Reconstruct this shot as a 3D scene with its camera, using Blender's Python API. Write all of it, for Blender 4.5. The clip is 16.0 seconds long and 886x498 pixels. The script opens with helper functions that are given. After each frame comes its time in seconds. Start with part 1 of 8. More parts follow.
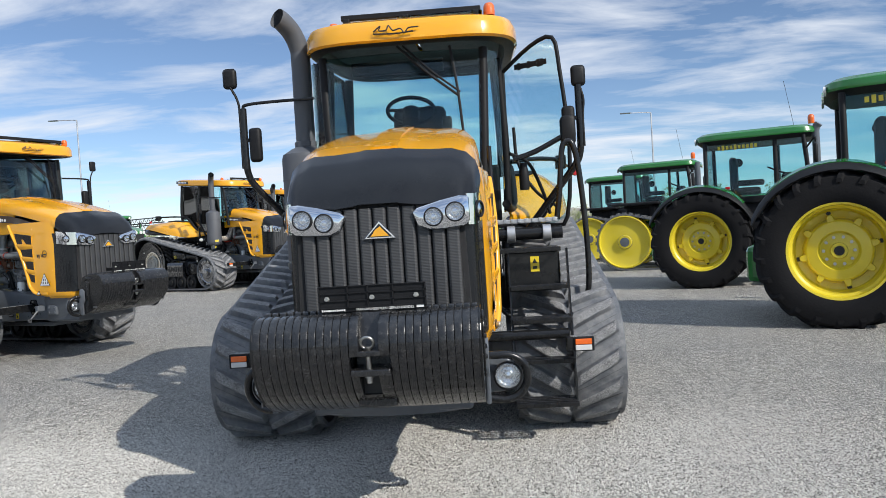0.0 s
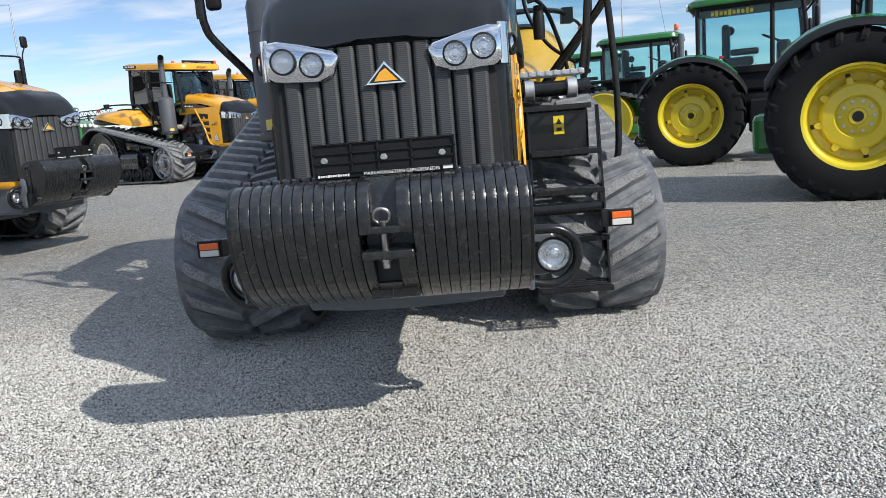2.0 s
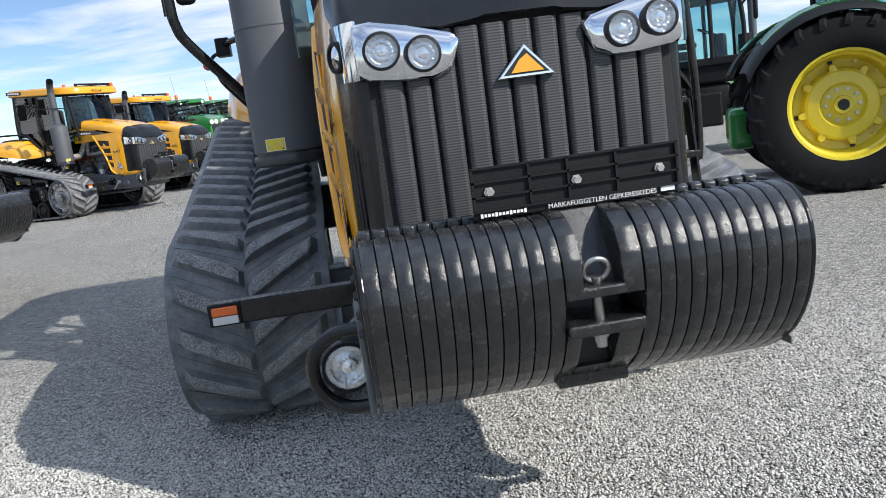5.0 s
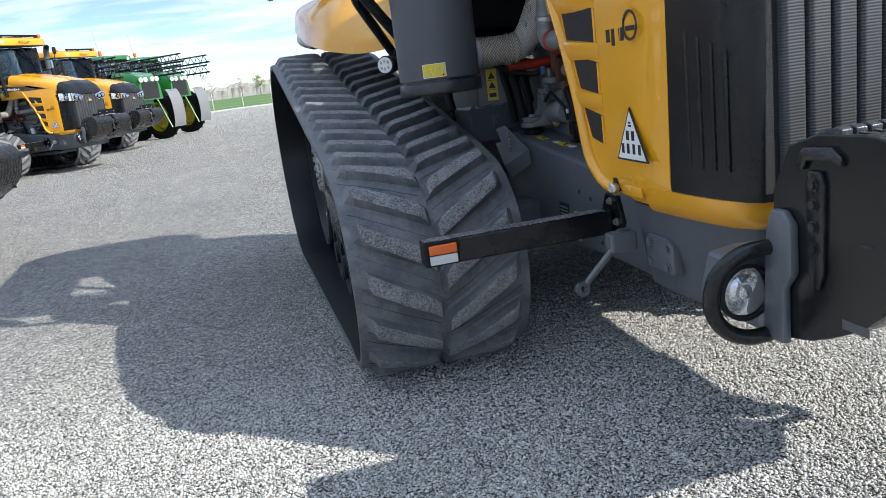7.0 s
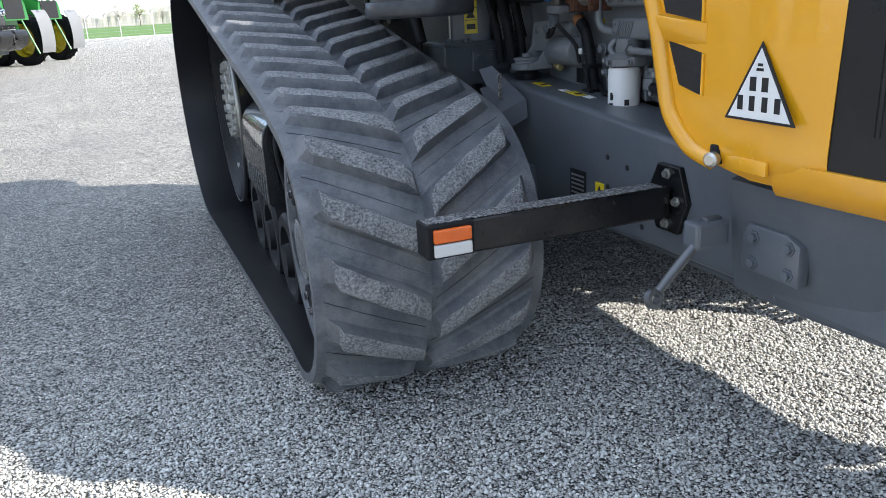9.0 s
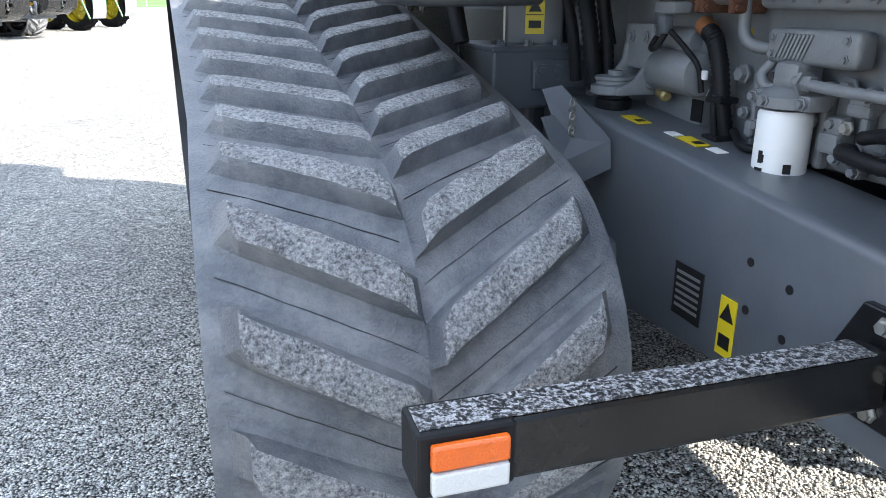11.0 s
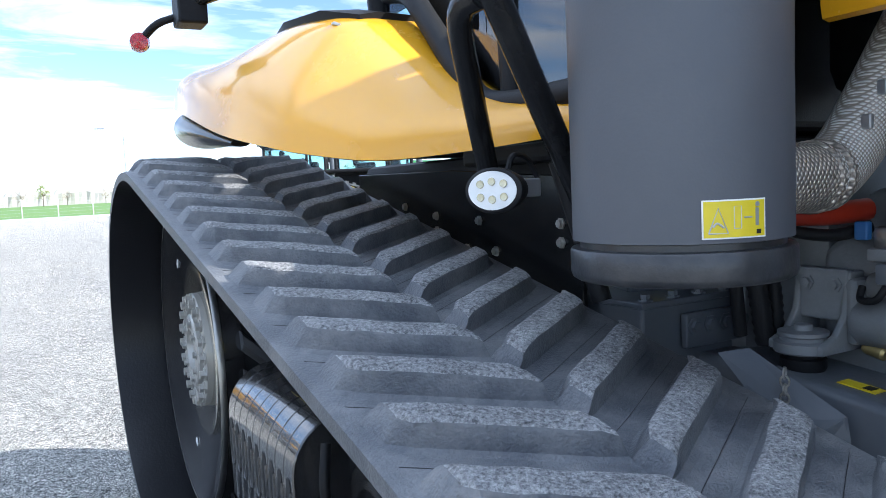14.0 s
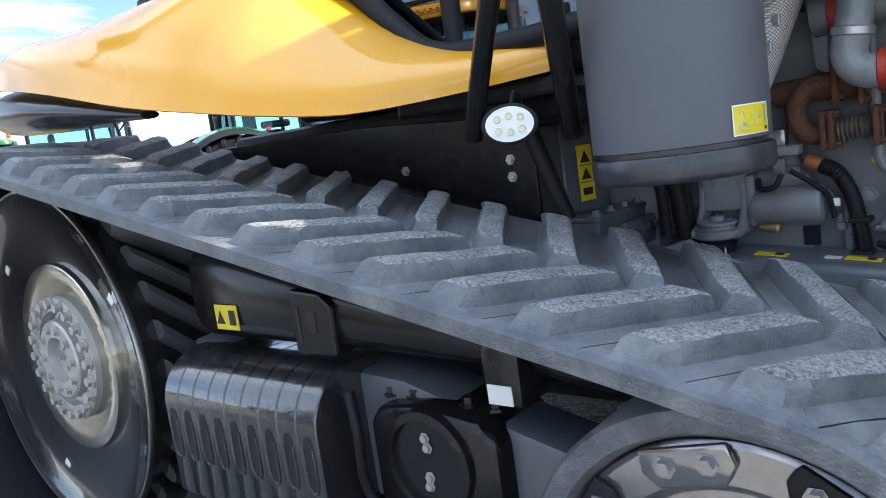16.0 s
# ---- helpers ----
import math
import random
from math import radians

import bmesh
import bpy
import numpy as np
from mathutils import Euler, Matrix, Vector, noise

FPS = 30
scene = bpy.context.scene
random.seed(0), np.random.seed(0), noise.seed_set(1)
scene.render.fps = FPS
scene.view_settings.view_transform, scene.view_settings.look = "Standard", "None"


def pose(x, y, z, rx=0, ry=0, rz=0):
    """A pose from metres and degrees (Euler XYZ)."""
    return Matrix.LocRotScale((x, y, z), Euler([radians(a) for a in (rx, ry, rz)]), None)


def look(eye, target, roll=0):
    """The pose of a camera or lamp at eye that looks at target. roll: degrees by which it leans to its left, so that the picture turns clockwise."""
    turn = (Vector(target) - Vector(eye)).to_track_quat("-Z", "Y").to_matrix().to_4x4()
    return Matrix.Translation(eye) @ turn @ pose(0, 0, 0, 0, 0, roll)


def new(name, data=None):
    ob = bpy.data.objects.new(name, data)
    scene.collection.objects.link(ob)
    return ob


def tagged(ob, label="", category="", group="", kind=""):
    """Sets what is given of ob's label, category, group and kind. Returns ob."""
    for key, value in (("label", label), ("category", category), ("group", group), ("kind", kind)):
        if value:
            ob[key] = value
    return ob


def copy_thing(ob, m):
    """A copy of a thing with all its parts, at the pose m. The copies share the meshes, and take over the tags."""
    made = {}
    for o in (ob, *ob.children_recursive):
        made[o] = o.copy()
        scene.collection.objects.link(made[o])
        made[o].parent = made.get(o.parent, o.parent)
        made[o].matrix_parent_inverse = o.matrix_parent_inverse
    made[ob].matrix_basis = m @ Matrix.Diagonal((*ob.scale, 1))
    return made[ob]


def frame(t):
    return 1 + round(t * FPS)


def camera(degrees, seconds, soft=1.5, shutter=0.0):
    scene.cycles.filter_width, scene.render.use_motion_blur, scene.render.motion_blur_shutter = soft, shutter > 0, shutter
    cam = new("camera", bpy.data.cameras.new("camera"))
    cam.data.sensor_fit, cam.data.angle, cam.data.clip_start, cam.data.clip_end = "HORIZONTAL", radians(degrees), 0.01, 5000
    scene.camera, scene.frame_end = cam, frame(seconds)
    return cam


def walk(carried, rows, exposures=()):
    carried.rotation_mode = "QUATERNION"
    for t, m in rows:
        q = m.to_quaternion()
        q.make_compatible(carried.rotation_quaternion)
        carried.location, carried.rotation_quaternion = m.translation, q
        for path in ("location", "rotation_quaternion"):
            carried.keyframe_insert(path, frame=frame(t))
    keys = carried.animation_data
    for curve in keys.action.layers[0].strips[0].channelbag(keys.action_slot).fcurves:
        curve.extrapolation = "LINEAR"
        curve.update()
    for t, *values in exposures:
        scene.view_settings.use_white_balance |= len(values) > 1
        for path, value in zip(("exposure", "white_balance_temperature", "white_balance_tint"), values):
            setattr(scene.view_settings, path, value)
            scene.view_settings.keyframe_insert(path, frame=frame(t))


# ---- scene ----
cam = camera(60.9, 16.0, soft=0.55)
PATH = [
    (0, (0.565, 0.512, 1.479), (0.441, 2.507, 1.426), -3.5),
    (0.5, (0.491, 0.658, 1.445), (0.4, 2.652, 1.327), -3.8),
    (1, (0.457, 0.897, 1.407), (0.385, 2.886, 1.207), -4.3),
    (1.5, (0.382, 1.09, 1.337), (0.321, 3.07, 1.06), -4.6),
    (2, (0.249, 1.311, 1.308), (0.201, 3.28, 0.96), -4.7),
    (2.5, (0.191, 1.516, 1.282), (0.167, 3.478, 0.894), -4.8),
    (3, (0.141, 1.733, 1.278), (0.156, 3.693, 0.879), -5.1),
    (3.2, (0.113, 1.781, 1.277), (0.149, 3.741, 0.879), -5.1),
    (5.3, (-0.732, 2.283, 1.388), (-0.497, 4.24, 1.05), -7.6),
    (5.5, (-0.884, 2.286, 1.394), (-0.63, 4.241, 1.058), -7.4),
    (6, (-1.188, 2.388, 1.373), (-0.898, 4.332, 1.005), -7.8),
    (6.5, (-1.424, 2.555, 1.365), (-1.086, 4.484, 0.957), -7.8),
    (7, (-1.694, 2.739, 1.344), (-1.284, 4.641, 0.882), -7.4),
    (7.5, (-1.846, 2.966, 1.319), (-1.352, 4.837, 0.814), -6.6),
    (8, (-1.882, 3.266, 1.311), (-1.296, 5.097, 0.759), -5.8),
    (8.2, (-1.887, 3.347, 1.296), (-1.269, 5.162, 0.728), -5.5),
    (10.3, (-1.537, 4.225, 1.257), (-0.905, 6.005, 0.601), -0.7),
    (10.5, (-1.509, 4.335, 1.26), (-0.898, 6.123, 0.605), -0.3),
    (11, (-1.406, 4.595, 1.25), (-0.842, 6.405, 0.613), 0.2),
    (11.5, (-1.315, 4.78, 1.275), (-0.773, 6.613, 0.687), 0.6),
    (12, (-1.362, 4.918, 1.302), (-0.804, 6.773, 0.804), 0.6),
    (12.5, (-1.487, 5.035, 1.344), (-0.882, 6.899, 0.943), 0.2),
    (13, (-1.595, 5.142, 1.364), (-0.905, 6.996, 1.07), -0.5),
    (13.5, (-1.702, 5.27, 1.397), (-0.898, 7.088, 1.18), -1.5),
    (14, (-1.851, 5.354, 1.415), (-0.91, 7.111, 1.245), -2.7),
    (14.5, (-2.031, 5.387, 1.449), (-0.959, 7.069, 1.297), -3.8),
    (15, (-2.154, 5.503, 1.432), (-0.931, 7.076, 1.266), -5.2),
    (15.5, (-2.26, 5.647, 1.429), (-0.895, 7.094, 1.221), -6.5),
    (16, (-2.483, 5.694, 1.387), (-0.969, 6.968, 1.1), -8.1),
]
EXPOSURES = [(0, 0.4, 6400, 10), (3.0, 0.5, 6400, 10), (5.5, 0.65, 6300, 10), (7.0, 0.85, 6300, 10), (8.2, 1.1, 6300, 10), (10.3, 2.0, 6600, 10),
             (11.0, 2.25, 6500, 10), (12.3, 2.45, 6600, 10), (13.5, 1.9, 6200, 10), (15.0, 1.55, 5900, 10), (16.0, 1.85, 6300, 10)]
walk(cam, [(t, look(eye, target, roll)) for t, eye, target, roll in PATH], EXPOSURES)

# ---- world, sun, exposure ----
SUN = Vector((1.1, -0.93, 1.0)).normalized()
world = bpy.data.worlds.new("sky")
scene.world = world
world.use_nodes = True
wn, wl = world.node_tree.nodes, world.node_tree.links
wn.clear()
w_out = wn.new("ShaderNodeOutputWorld")
w_bg = wn.new("ShaderNodeBackground")
w_sky = wn.new("ShaderNodeTexSky")
w_sky.sky_type, w_sky.sun_disc = "NISHITA", False
w_sky.sun_elevation = math.asin(SUN.z)
w_sky.sun_rotation = math.atan2(SUN.x, SUN.y)
w_sky.air_density, w_sky.dust_density, w_sky.ozone_density = 0.7, 0.0, 2.0
w_bg.inputs["Strength"].default_value = 0.092
w_co = wn.new("ShaderNodeTexCoord")
# thin streaky cloud on a flat layer high above
w_sep = wn.new("ShaderNodeSeparateXYZ")
wl.new(w_co.outputs["Generated"], w_sep.inputs[0])
w_zz = wn.new("ShaderNodeMath"); w_zz.operation = "MAXIMUM"; w_zz.inputs[1].default_value = 0.03
wl.new(w_sep.outputs["Z"], w_zz.inputs[0])
w_za = wn.new("ShaderNodeMath"); w_za.operation = "ADD"; w_za.inputs[1].default_value = 0.12
wl.new(w_zz.outputs[0], w_za.inputs[0])
w_div = wn.new("ShaderNodeVectorMath"); w_div.operation = "DIVIDE"
wl.new(w_co.outputs["Generated"], w_div.inputs[0])
w_cmb = wn.new("ShaderNodeCombineXYZ")
for k in range(3):
    wl.new(w_za.outputs[0], w_cmb.inputs[k])
wl.new(w_cmb.outputs[0], w_div.inputs[1])
w_map = wn.new("ShaderNodeMapping")
w_map.inputs["Scale"].default_value = (0.75, 1.5, 1.0)
w_map.inputs["Rotation"].default_value = (0, 0, 0.35)
w_map.inputs["Location"].default_value = (3.1, 0.4, 0)
wl.new(w_div.outputs[0], w_map.inputs[0])
w_n = wn.new("ShaderNodeTexNoise")
w_n.inputs["Scale"].default_value, w_n.inputs["Detail"].default_value = 1.5, 9.0
w_n.inputs["Roughness"].default_value, w_n.inputs["Distortion"].default_value = 0.58, 0.35
wl.new(w_map.outputs[0], w_n.inputs["Vector"])
w_r = wn.new("ShaderNodeValToRGB")
w_r.color_ramp.elements[0].position, w_r.color_ramp.elements[0].color = 0.43, (0, 0, 0, 1)
w_r.color_ramp.elements[1].position, w_r.color_ramp.elements[1].color = 0.66, (0.9, 0.9, 0.9, 1)
wl.new(w_n.outputs["Fac"], w_r.inputs[0])
# cloud thickens and brightens overhead, thins towards the horizon
w_up = wn.new("ShaderNodeMapRange")
w_up.inputs["From Min"].default_value, w_up.inputs["From Max"].default_value = 0.25, 0.85
wl.new(w_sep.outputs["Z"], w_up.inputs["Value"])
w_tone = wn.new("ShaderNodeMixRGB")
w_tone.inputs[1].default_value, w_tone.inputs[2].default_value = (7.0, 7.35, 7.9, 1), (6.5, 7.9, 10.2, 1)
wl.new(w_up.outputs[0], w_tone.inputs[0])
w_cover = wn.new("ShaderNodeMath"); w_cover.operation, w_cover.use_clamp = "MULTIPLY_ADD", True
w_cover.inputs[1].default_value = 0.45
wl.new(w_up.outputs[0], w_cover.inputs[0])
wl.new(w_r.outputs[0], w_cover.inputs[2])
w_mix = wn.new("ShaderNodeMixRGB")
wl.new(w_tone.outputs[0], w_mix.inputs[2])
wl.new(w_cover.outputs[0], w_mix.inputs[0])
wl.new(w_sky.outputs[0], w_mix.inputs[1])
wl.new(w_mix.outputs[0], w_bg.inputs["Color"])
wl.new(w_bg.outputs[0], w_out.inputs[0])

sun = new("sun", bpy.data.lights.new("sun", "SUN"))
sun.data.energy, sun.data.angle, sun.data.color = 3.4, radians(0.53), (1.0, 0.95, 0.87)
sun.matrix_world = look(SUN * 50, (0, 0, 0))


# ---- materials ----
def mat(name, col, rough=0.5, metal=0.0, var=0.12, scale=6.0, bump=0.0, bscale=60.0, coat=0.0, dirt=None, dirt_amt=0.0, spec=0.5, dscale=2.5):
    """A principled material whose colour wanders at two scales, with dust patches and fine relief."""
    m = bpy.data.materials.new(name)
    m.use_nodes = True
    n, l = m.node_tree.nodes, m.node_tree.links
    b = n["Principled BSDF"]
    b.inputs["Metallic"].default_value = metal
    b.inputs["Coat Weight"].default_value = coat
    b.inputs["Coat Roughness"].default_value = 0.04
    b.inputs["Specular IOR Level"].default_value = spec
    co = n.new("ShaderNodeTexCoord")
    n1 = n.new("ShaderNodeTexNoise")
    n1.inputs["Scale"].default_value, n1.inputs["Detail"].default_value = scale, 8
    n1.inputs["Roughness"].default_value = 0.65
    l.new(co.outputs["Object"], n1.inputs["Vector"])
    mx = n.new("ShaderNodeMixRGB")
    mx.inputs[1].default_value = (*[c * (1 - var) for c in col], 1)
    mx.inputs[2].default_value = (*[min(1, c * (1 + var)) for c in col], 1)
    l.new(n1.outputs["Fac"], mx.inputs[0])
    out = mx.outputs[0]
    rr = n.new("ShaderNodeMapRange")
    rr.inputs["To Min"].default_value, rr.inputs["To Max"].default_value = max(0.02, rough * 0.8), min(1, rough * 1.2)
    l.new(n1.outputs["Fac"], rr.inputs["Value"])
    rout = rr.outputs[0]
    if dirt:
        n2 = n.new("ShaderNodeTexNoise")
        n2.inputs["Scale"].default_value, n2.inputs["Detail"].default_value = dscale, 10
        n2.inputs["Roughness"].default_value = 0.7
        l.new(co.outputs["Object"], n2.inputs["Vector"])
        cr = n.new("ShaderNodeMapRange")
        cr.inputs["From Min"].default_value, cr.inputs["From Max"].default_value = 0.42, 0.78
        cr.inputs["To Max"].default_value = dirt_amt
        l.new(n2.outputs["Fac"], cr.inputs["Value"])
        m2 = n.new("ShaderNodeMixRGB")
        m2.inputs[2].default_value = (*dirt, 1)
        l.new(cr.outputs[0], m2.inputs[0])
        l.new(out, m2.inputs[1])
        out = m2.outputs[0]
        m3 = n.new("ShaderNodeMath")
        m3.operation, m3.use_clamp = "MULTIPLY_ADD", True
        m3.inputs[1].default_value = 0.4
        l.new(cr.outputs[0], m3.inputs[0])
        l.new(rout, m3.inputs[2])
        rout = m3.outputs[0]
    l.new(out, b.inputs["Base Color"])
    l.new(rout, b.inputs["Roughness"])
    if bump:
        n3 = n.new("ShaderNodeTexNoise")
        n3.inputs["Scale"].default_value, n3.inputs["Detail"].default_value = bscale, 6
        l.new(co.outputs["Object"], n3.inputs["Vector"])
        bp = n.new("ShaderNodeBump")
        bp.inputs["Strength"].default_value, bp.inputs["Distance"].default_value = bump, 0.01
        l.new(n3.outputs["Fac"], bp.inputs["Height"])
        l.new(bp.outputs[0], b.inputs["Normal"])
    return m


DUST = (0.30, 0.28, 0.25)
YELLOW = mat("yellow_paint", (0.77, 0.36, 0.010), 0.26, 0, 0.05, 3, 0.012, 180, coat=0.7, dirt=(0.6, 0.36, 0.08), dirt_amt=0.02)
BLACKGLOSS = mat("black_gloss_paint", (0.008, 0.0085, 0.0095), 0.22, 0, 0.25, 5, 0.03, 55, dirt=DUST, dirt_amt=0.04, dscale=7, spec=0.4)
CASTBLACK = mat("black_painted_iron", (0.009, 0.0095, 0.011), 0.25, 0, 0.35, 30, 0.16, 420, coat=0.25, dirt=DUST, dirt_amt=0.09, dscale=26)
BLACKPLASTIC = mat("black_plastic", (0.010, 0.0105, 0.012), 0.5, 0, 0.2, 9, 0.12, 220, dirt=DUST, dirt_amt=0.025, spec=0.2)
BLACKCAP = mat("black_hood_film", (0.008, 0.009, 0.011), 0.24, 0, 0.2, 4, 0.03, 300, dirt=DUST, dirt_amt=0.03, spec=0.35)
GREYPAINT = mat("dark_grey_paint", (0.096, 0.108, 0.124), 0.30, 0, 0.2, 5, 0.06, 80, dirt=DUST, dirt_amt=0.12, dscale=4)
BANDGREY = mat("weathered_band", (0.030, 0.032, 0.036), 0.30, 0, 0.35, 22, 0.08, 90, dirt=DUST, dirt_amt=0.14, dscale=14)
MUFFLER = mat("muffler_grey", (0.080, 0.085, 0.096), 0.55, 0, 0.08, 5, 0.05, 160, dirt=DUST, dirt_amt=0.06)
RUBBER = mat("track_rubber", (0.088, 0.094, 0.104), 0.42, 0, 0.40, 90, 0.5, 190, dirt=(0.34, 0.335, 0.325), dirt_amt=0.60, dscale=9, spec=0.5)
TYRE = mat("tyre_rubber", (0.012, 0.012, 0.013), 0.85, 0, 0.25, 8, 0.3, 40, dirt=(0.07, 0.065, 0.06), dirt_amt=0.08, spec=0.12)
STEEL = mat("bare_steel", (0.42, 0.41, 0.39), 0.35, 1.0, 0.2, 20, 0.1, 90)
ZINC = mat("zinc_bolt", (0.55, 0.54, 0.50), 0.38, 0.9, 0.25, 40, 0.1, 90)
RUST = mat("rusty_iron", (0.13, 0.055, 0.03), 0.8, 0.2, 0.5, 25, 0.5, 80)
CHROME = mat("chrome", (0.75, 0.76, 0.78), 0.07, 1.0, 0.05, 10)
LAMPBOWL = mat("lamp_reflector", (0.80, 0.81, 0.82), 0.14, 0.95, 0.08, 40, 0.25, 90)
WHITE = mat("white_print", (0.78, 0.78, 0.76), 0.45, 0, 0.05, 10)
STICKER = mat("yellow_sticker", (0.72, 0.56, 0.02), 0.4, 0, 0.08, 14)
# Black of prints; also stands for shade inside the hitch pocket, slots and holes.
PRINTSHADE = mat("black_print_and_shade", (0.012, 0.012, 0.012), 0.5, 0, 0.1, 10)
ORANGE = mat("amber_lens", (0.75, 0.13, 0.01), 0.18, 0, 0.1, 30, 0.3, 250, coat=0.5)
REDLENS = mat("red_lens", (0.45, 0.015, 0.02), 0.15, 0, 0.1, 30, coat=0.5)
CLEARLENS = mat("pale_lens", (0.62, 0.62, 0.60), 0.2, 0, 0.08, 40, 0.3, 250, coat=0.5)
REDHOSE = mat("red_hose", (0.42, 0.035, 0.015), 0.4, 0, 0.15, 10)
ENGINE = mat("engine_grey", (0.185, 0.196, 0.206), 0.5, 0.1, 0.3, 14, 0.2, 60, dirt=DUST, dirt_amt=0.25)
FABRIC = mat("seat_fabric", (0.03, 0.03, 0.032), 0.9, 0, 0.3, 30)
GREEN = mat("green_paint", (0.020, 0.165, 0.030), 0.25, 0, 0.06, 3, 0.012, 160, coat=0.6)
JDYELLOW = mat("wheel_yellow", (0.64, 0.51, 0.02), 0.34, 0, 0.06, 4, 0.02, 120, coat=0.4, dirt=(0.45, 0.40, 0.15), dirt_amt=0.12)
GALV = mat("galvanised_steel", (0.50, 0.51, 0.52), 0.45, 0.8, 0.12, 12)
CONCRETE = mat("concrete_kerb", (0.55, 0.54, 0.52), 0.85, 0, 0.1, 1.0, 0.2, 30)


def glass(name, tint, alpha):
    """Tinted pane: mostly clear, with the mirror gloss of glass."""
    m = bpy.data.materials.new(name)
    m.use_nodes = True
    n, l = m.node_tree.nodes, m.node_tree.links
    n.clear()
    o = n.new("ShaderNodeOutputMaterial")
    t = n.new("ShaderNodeBsdfTransparent")
    t.inputs[0].default_value = (*tint, 1)
    g = n.new("ShaderNodeBsdfGlossy")
    g.inputs["Roughness"].default_value = 0.01
    f = n.new("ShaderNodeFresnel")
    f.inputs["IOR"].default_value = alpha
    s = n.new("ShaderNodeMixShader")
    l.new(f.outputs[0], s.inputs[0])
    l.new(t.outputs[0], s.inputs[1])
    l.new(g.outputs[0], s.inputs[2])
    l.new(s.outputs[0], o.inputs[0])
    return m


MIRRORGLASS = glass("reflecting_tinted_glass", (0.30, 0.38, 0.38), 2.1)
GLASS = glass("tinted_glass", (0.78, 0.92, 0.93), 1.45)
LAMPGLASS = glass("clear_lamp_glass", (0.95, 0.96, 0.97), 1.45)


def worn_rubber():
    """Scuffed lug faces: pale grit with dark pits."""
    m = mat("worn_rubber", (0.2, 0.2, 0.2), 0.62, 0, 0.3, 20, 1.0, 240)
    n, l = m.node_tree.nodes, m.node_tree.links
    b = n["Principled BSDF"]
    co = n.new("ShaderNodeTexCoord")
    a = n.new("ShaderNodeTexNoise")
    a.inputs["Scale"].default_value, a.inputs["Detail"].default_value, a.inputs["Roughness"].default_value = 130, 7, 0.74
    l.new(co.outputs["Object"], a.inputs["Vector"])
    w = n.new("ShaderNodeTexNoise")
    w.inputs["Scale"].default_value, w.inputs["Detail"].default_value = 14, 3
    l.new(co.outputs["Object"], w.inputs["Vector"])
    s = n.new("ShaderNodeMath")
    s.operation, s.inputs[1].default_value = "MULTIPLY_ADD", 0.22
    l.new(w.outputs["Fac"], s.inputs[0])
    l.new(a.outputs["Fac"], s.inputs[2])
    r = n.new("ShaderNodeValToRGB")
    e = r.color_ramp.elements
    e[0].position, e[0].color = 0.46, (0.05, 0.051, 0.053, 1)
    e[1].position, e[1].color = 0.78, (0.46, 0.457, 0.45, 1)
    e.new(0.57).color = (0.185, 0.186, 0.19, 1)
    l.new(s.outputs[0], r.inputs[0])
    l.new(r.outputs[0], b.inputs["Base Color"])
    return m


def chipped_paint():
    """Black paint scuffed to pale flecks."""
    m = mat("chipped_black_paint", (0.02, 0.02, 0.02), 0.4, 0, 0.2, 10, 0.3, 90)
    n, l = m.node_tree.nodes, m.node_tree.links
    b = n["Principled BSDF"]
    co = n.new("ShaderNodeTexCoord")
    a = n.new("ShaderNodeTexNoise")
    a.inputs["Scale"].default_value, a.inputs["Detail"].default_value, a.inputs["Roughness"].default_value = 150, 6, 0.7
    l.new(co.outputs["Object"], a.inputs["Vector"])
    r = n.new("ShaderNodeValToRGB")
    e = r.color_ramp.elements
    e[0].position, e[0].color = 0.47, (0.014, 0.014, 0.015, 1)
    e[1].position, e[1].color = 0.60, (0.46, 0.46, 0.46, 1)
    l.new(a.outputs["Fac"], r.inputs[0])
    l.new(r.outputs[0], b.inputs["Base Color"])
    return m


CHIPPED = chipped_paint()


def woven_steel(name, scale, col, metal, relief):
    """Braided or dimpled steel: two crossed waves in relief, tarnished in patches."""
    m = mat(name, col, 0.30, metal, 0.25, 9, dirt=(0.55, 0.42, 0.28), dirt_amt=0.45, dscale=9)
    n, l = m.node_tree.nodes, m.node_tree.links
    b = n["Principled BSDF"]
    co = n.new("ShaderNodeTexCoord")
    waves = []
    for turn in (38, -38):
        mp = n.new("ShaderNodeMapping")
        mp.inputs["Rotation"].default_value = (0, radians(turn), 0)
        l.new(co.outputs["Object"], mp.inputs[0])
        w = n.new("ShaderNodeTexWave")
        w.inputs["Scale"].default_value, w.inputs["Distortion"].default_value = scale, 0.3
        l.new(mp.outputs[0], w.inputs["Vector"])
        waves.append(w.outputs["Fac"])
    mu = n.new("ShaderNodeMath")
    mu.operation = "MULTIPLY"
    l.new(waves[0], mu.inputs[0])
    l.new(waves[1], mu.inputs[1])
    bp = n.new("ShaderNodeBump")
    bp.inputs["Strength"].default_value, bp.inputs["Distance"].default_value = 1.0, relief
    l.new(mu.outputs[0], bp.inputs["Height"])
    l.new(bp.outputs[0], b.inputs["Normal"])
    old = b.inputs["Base Color"].links[0].from_socket
    dk = n.new("ShaderNodeMixRGB")
    dk.inputs[1].default_value = (0.30, 0.26, 0.22, 1)
    mr = n.new("ShaderNodeMapRange")
    mr.inputs["From Max"].default_value = 0.45
    l.new(mu.outputs[0], mr.inputs["Value"])
    l.new(mr.outputs[0], dk.inputs[0])
    l.new(old, dk.inputs[2])
    l.new(dk.outputs[0], b.inputs["Base Color"])
    return m


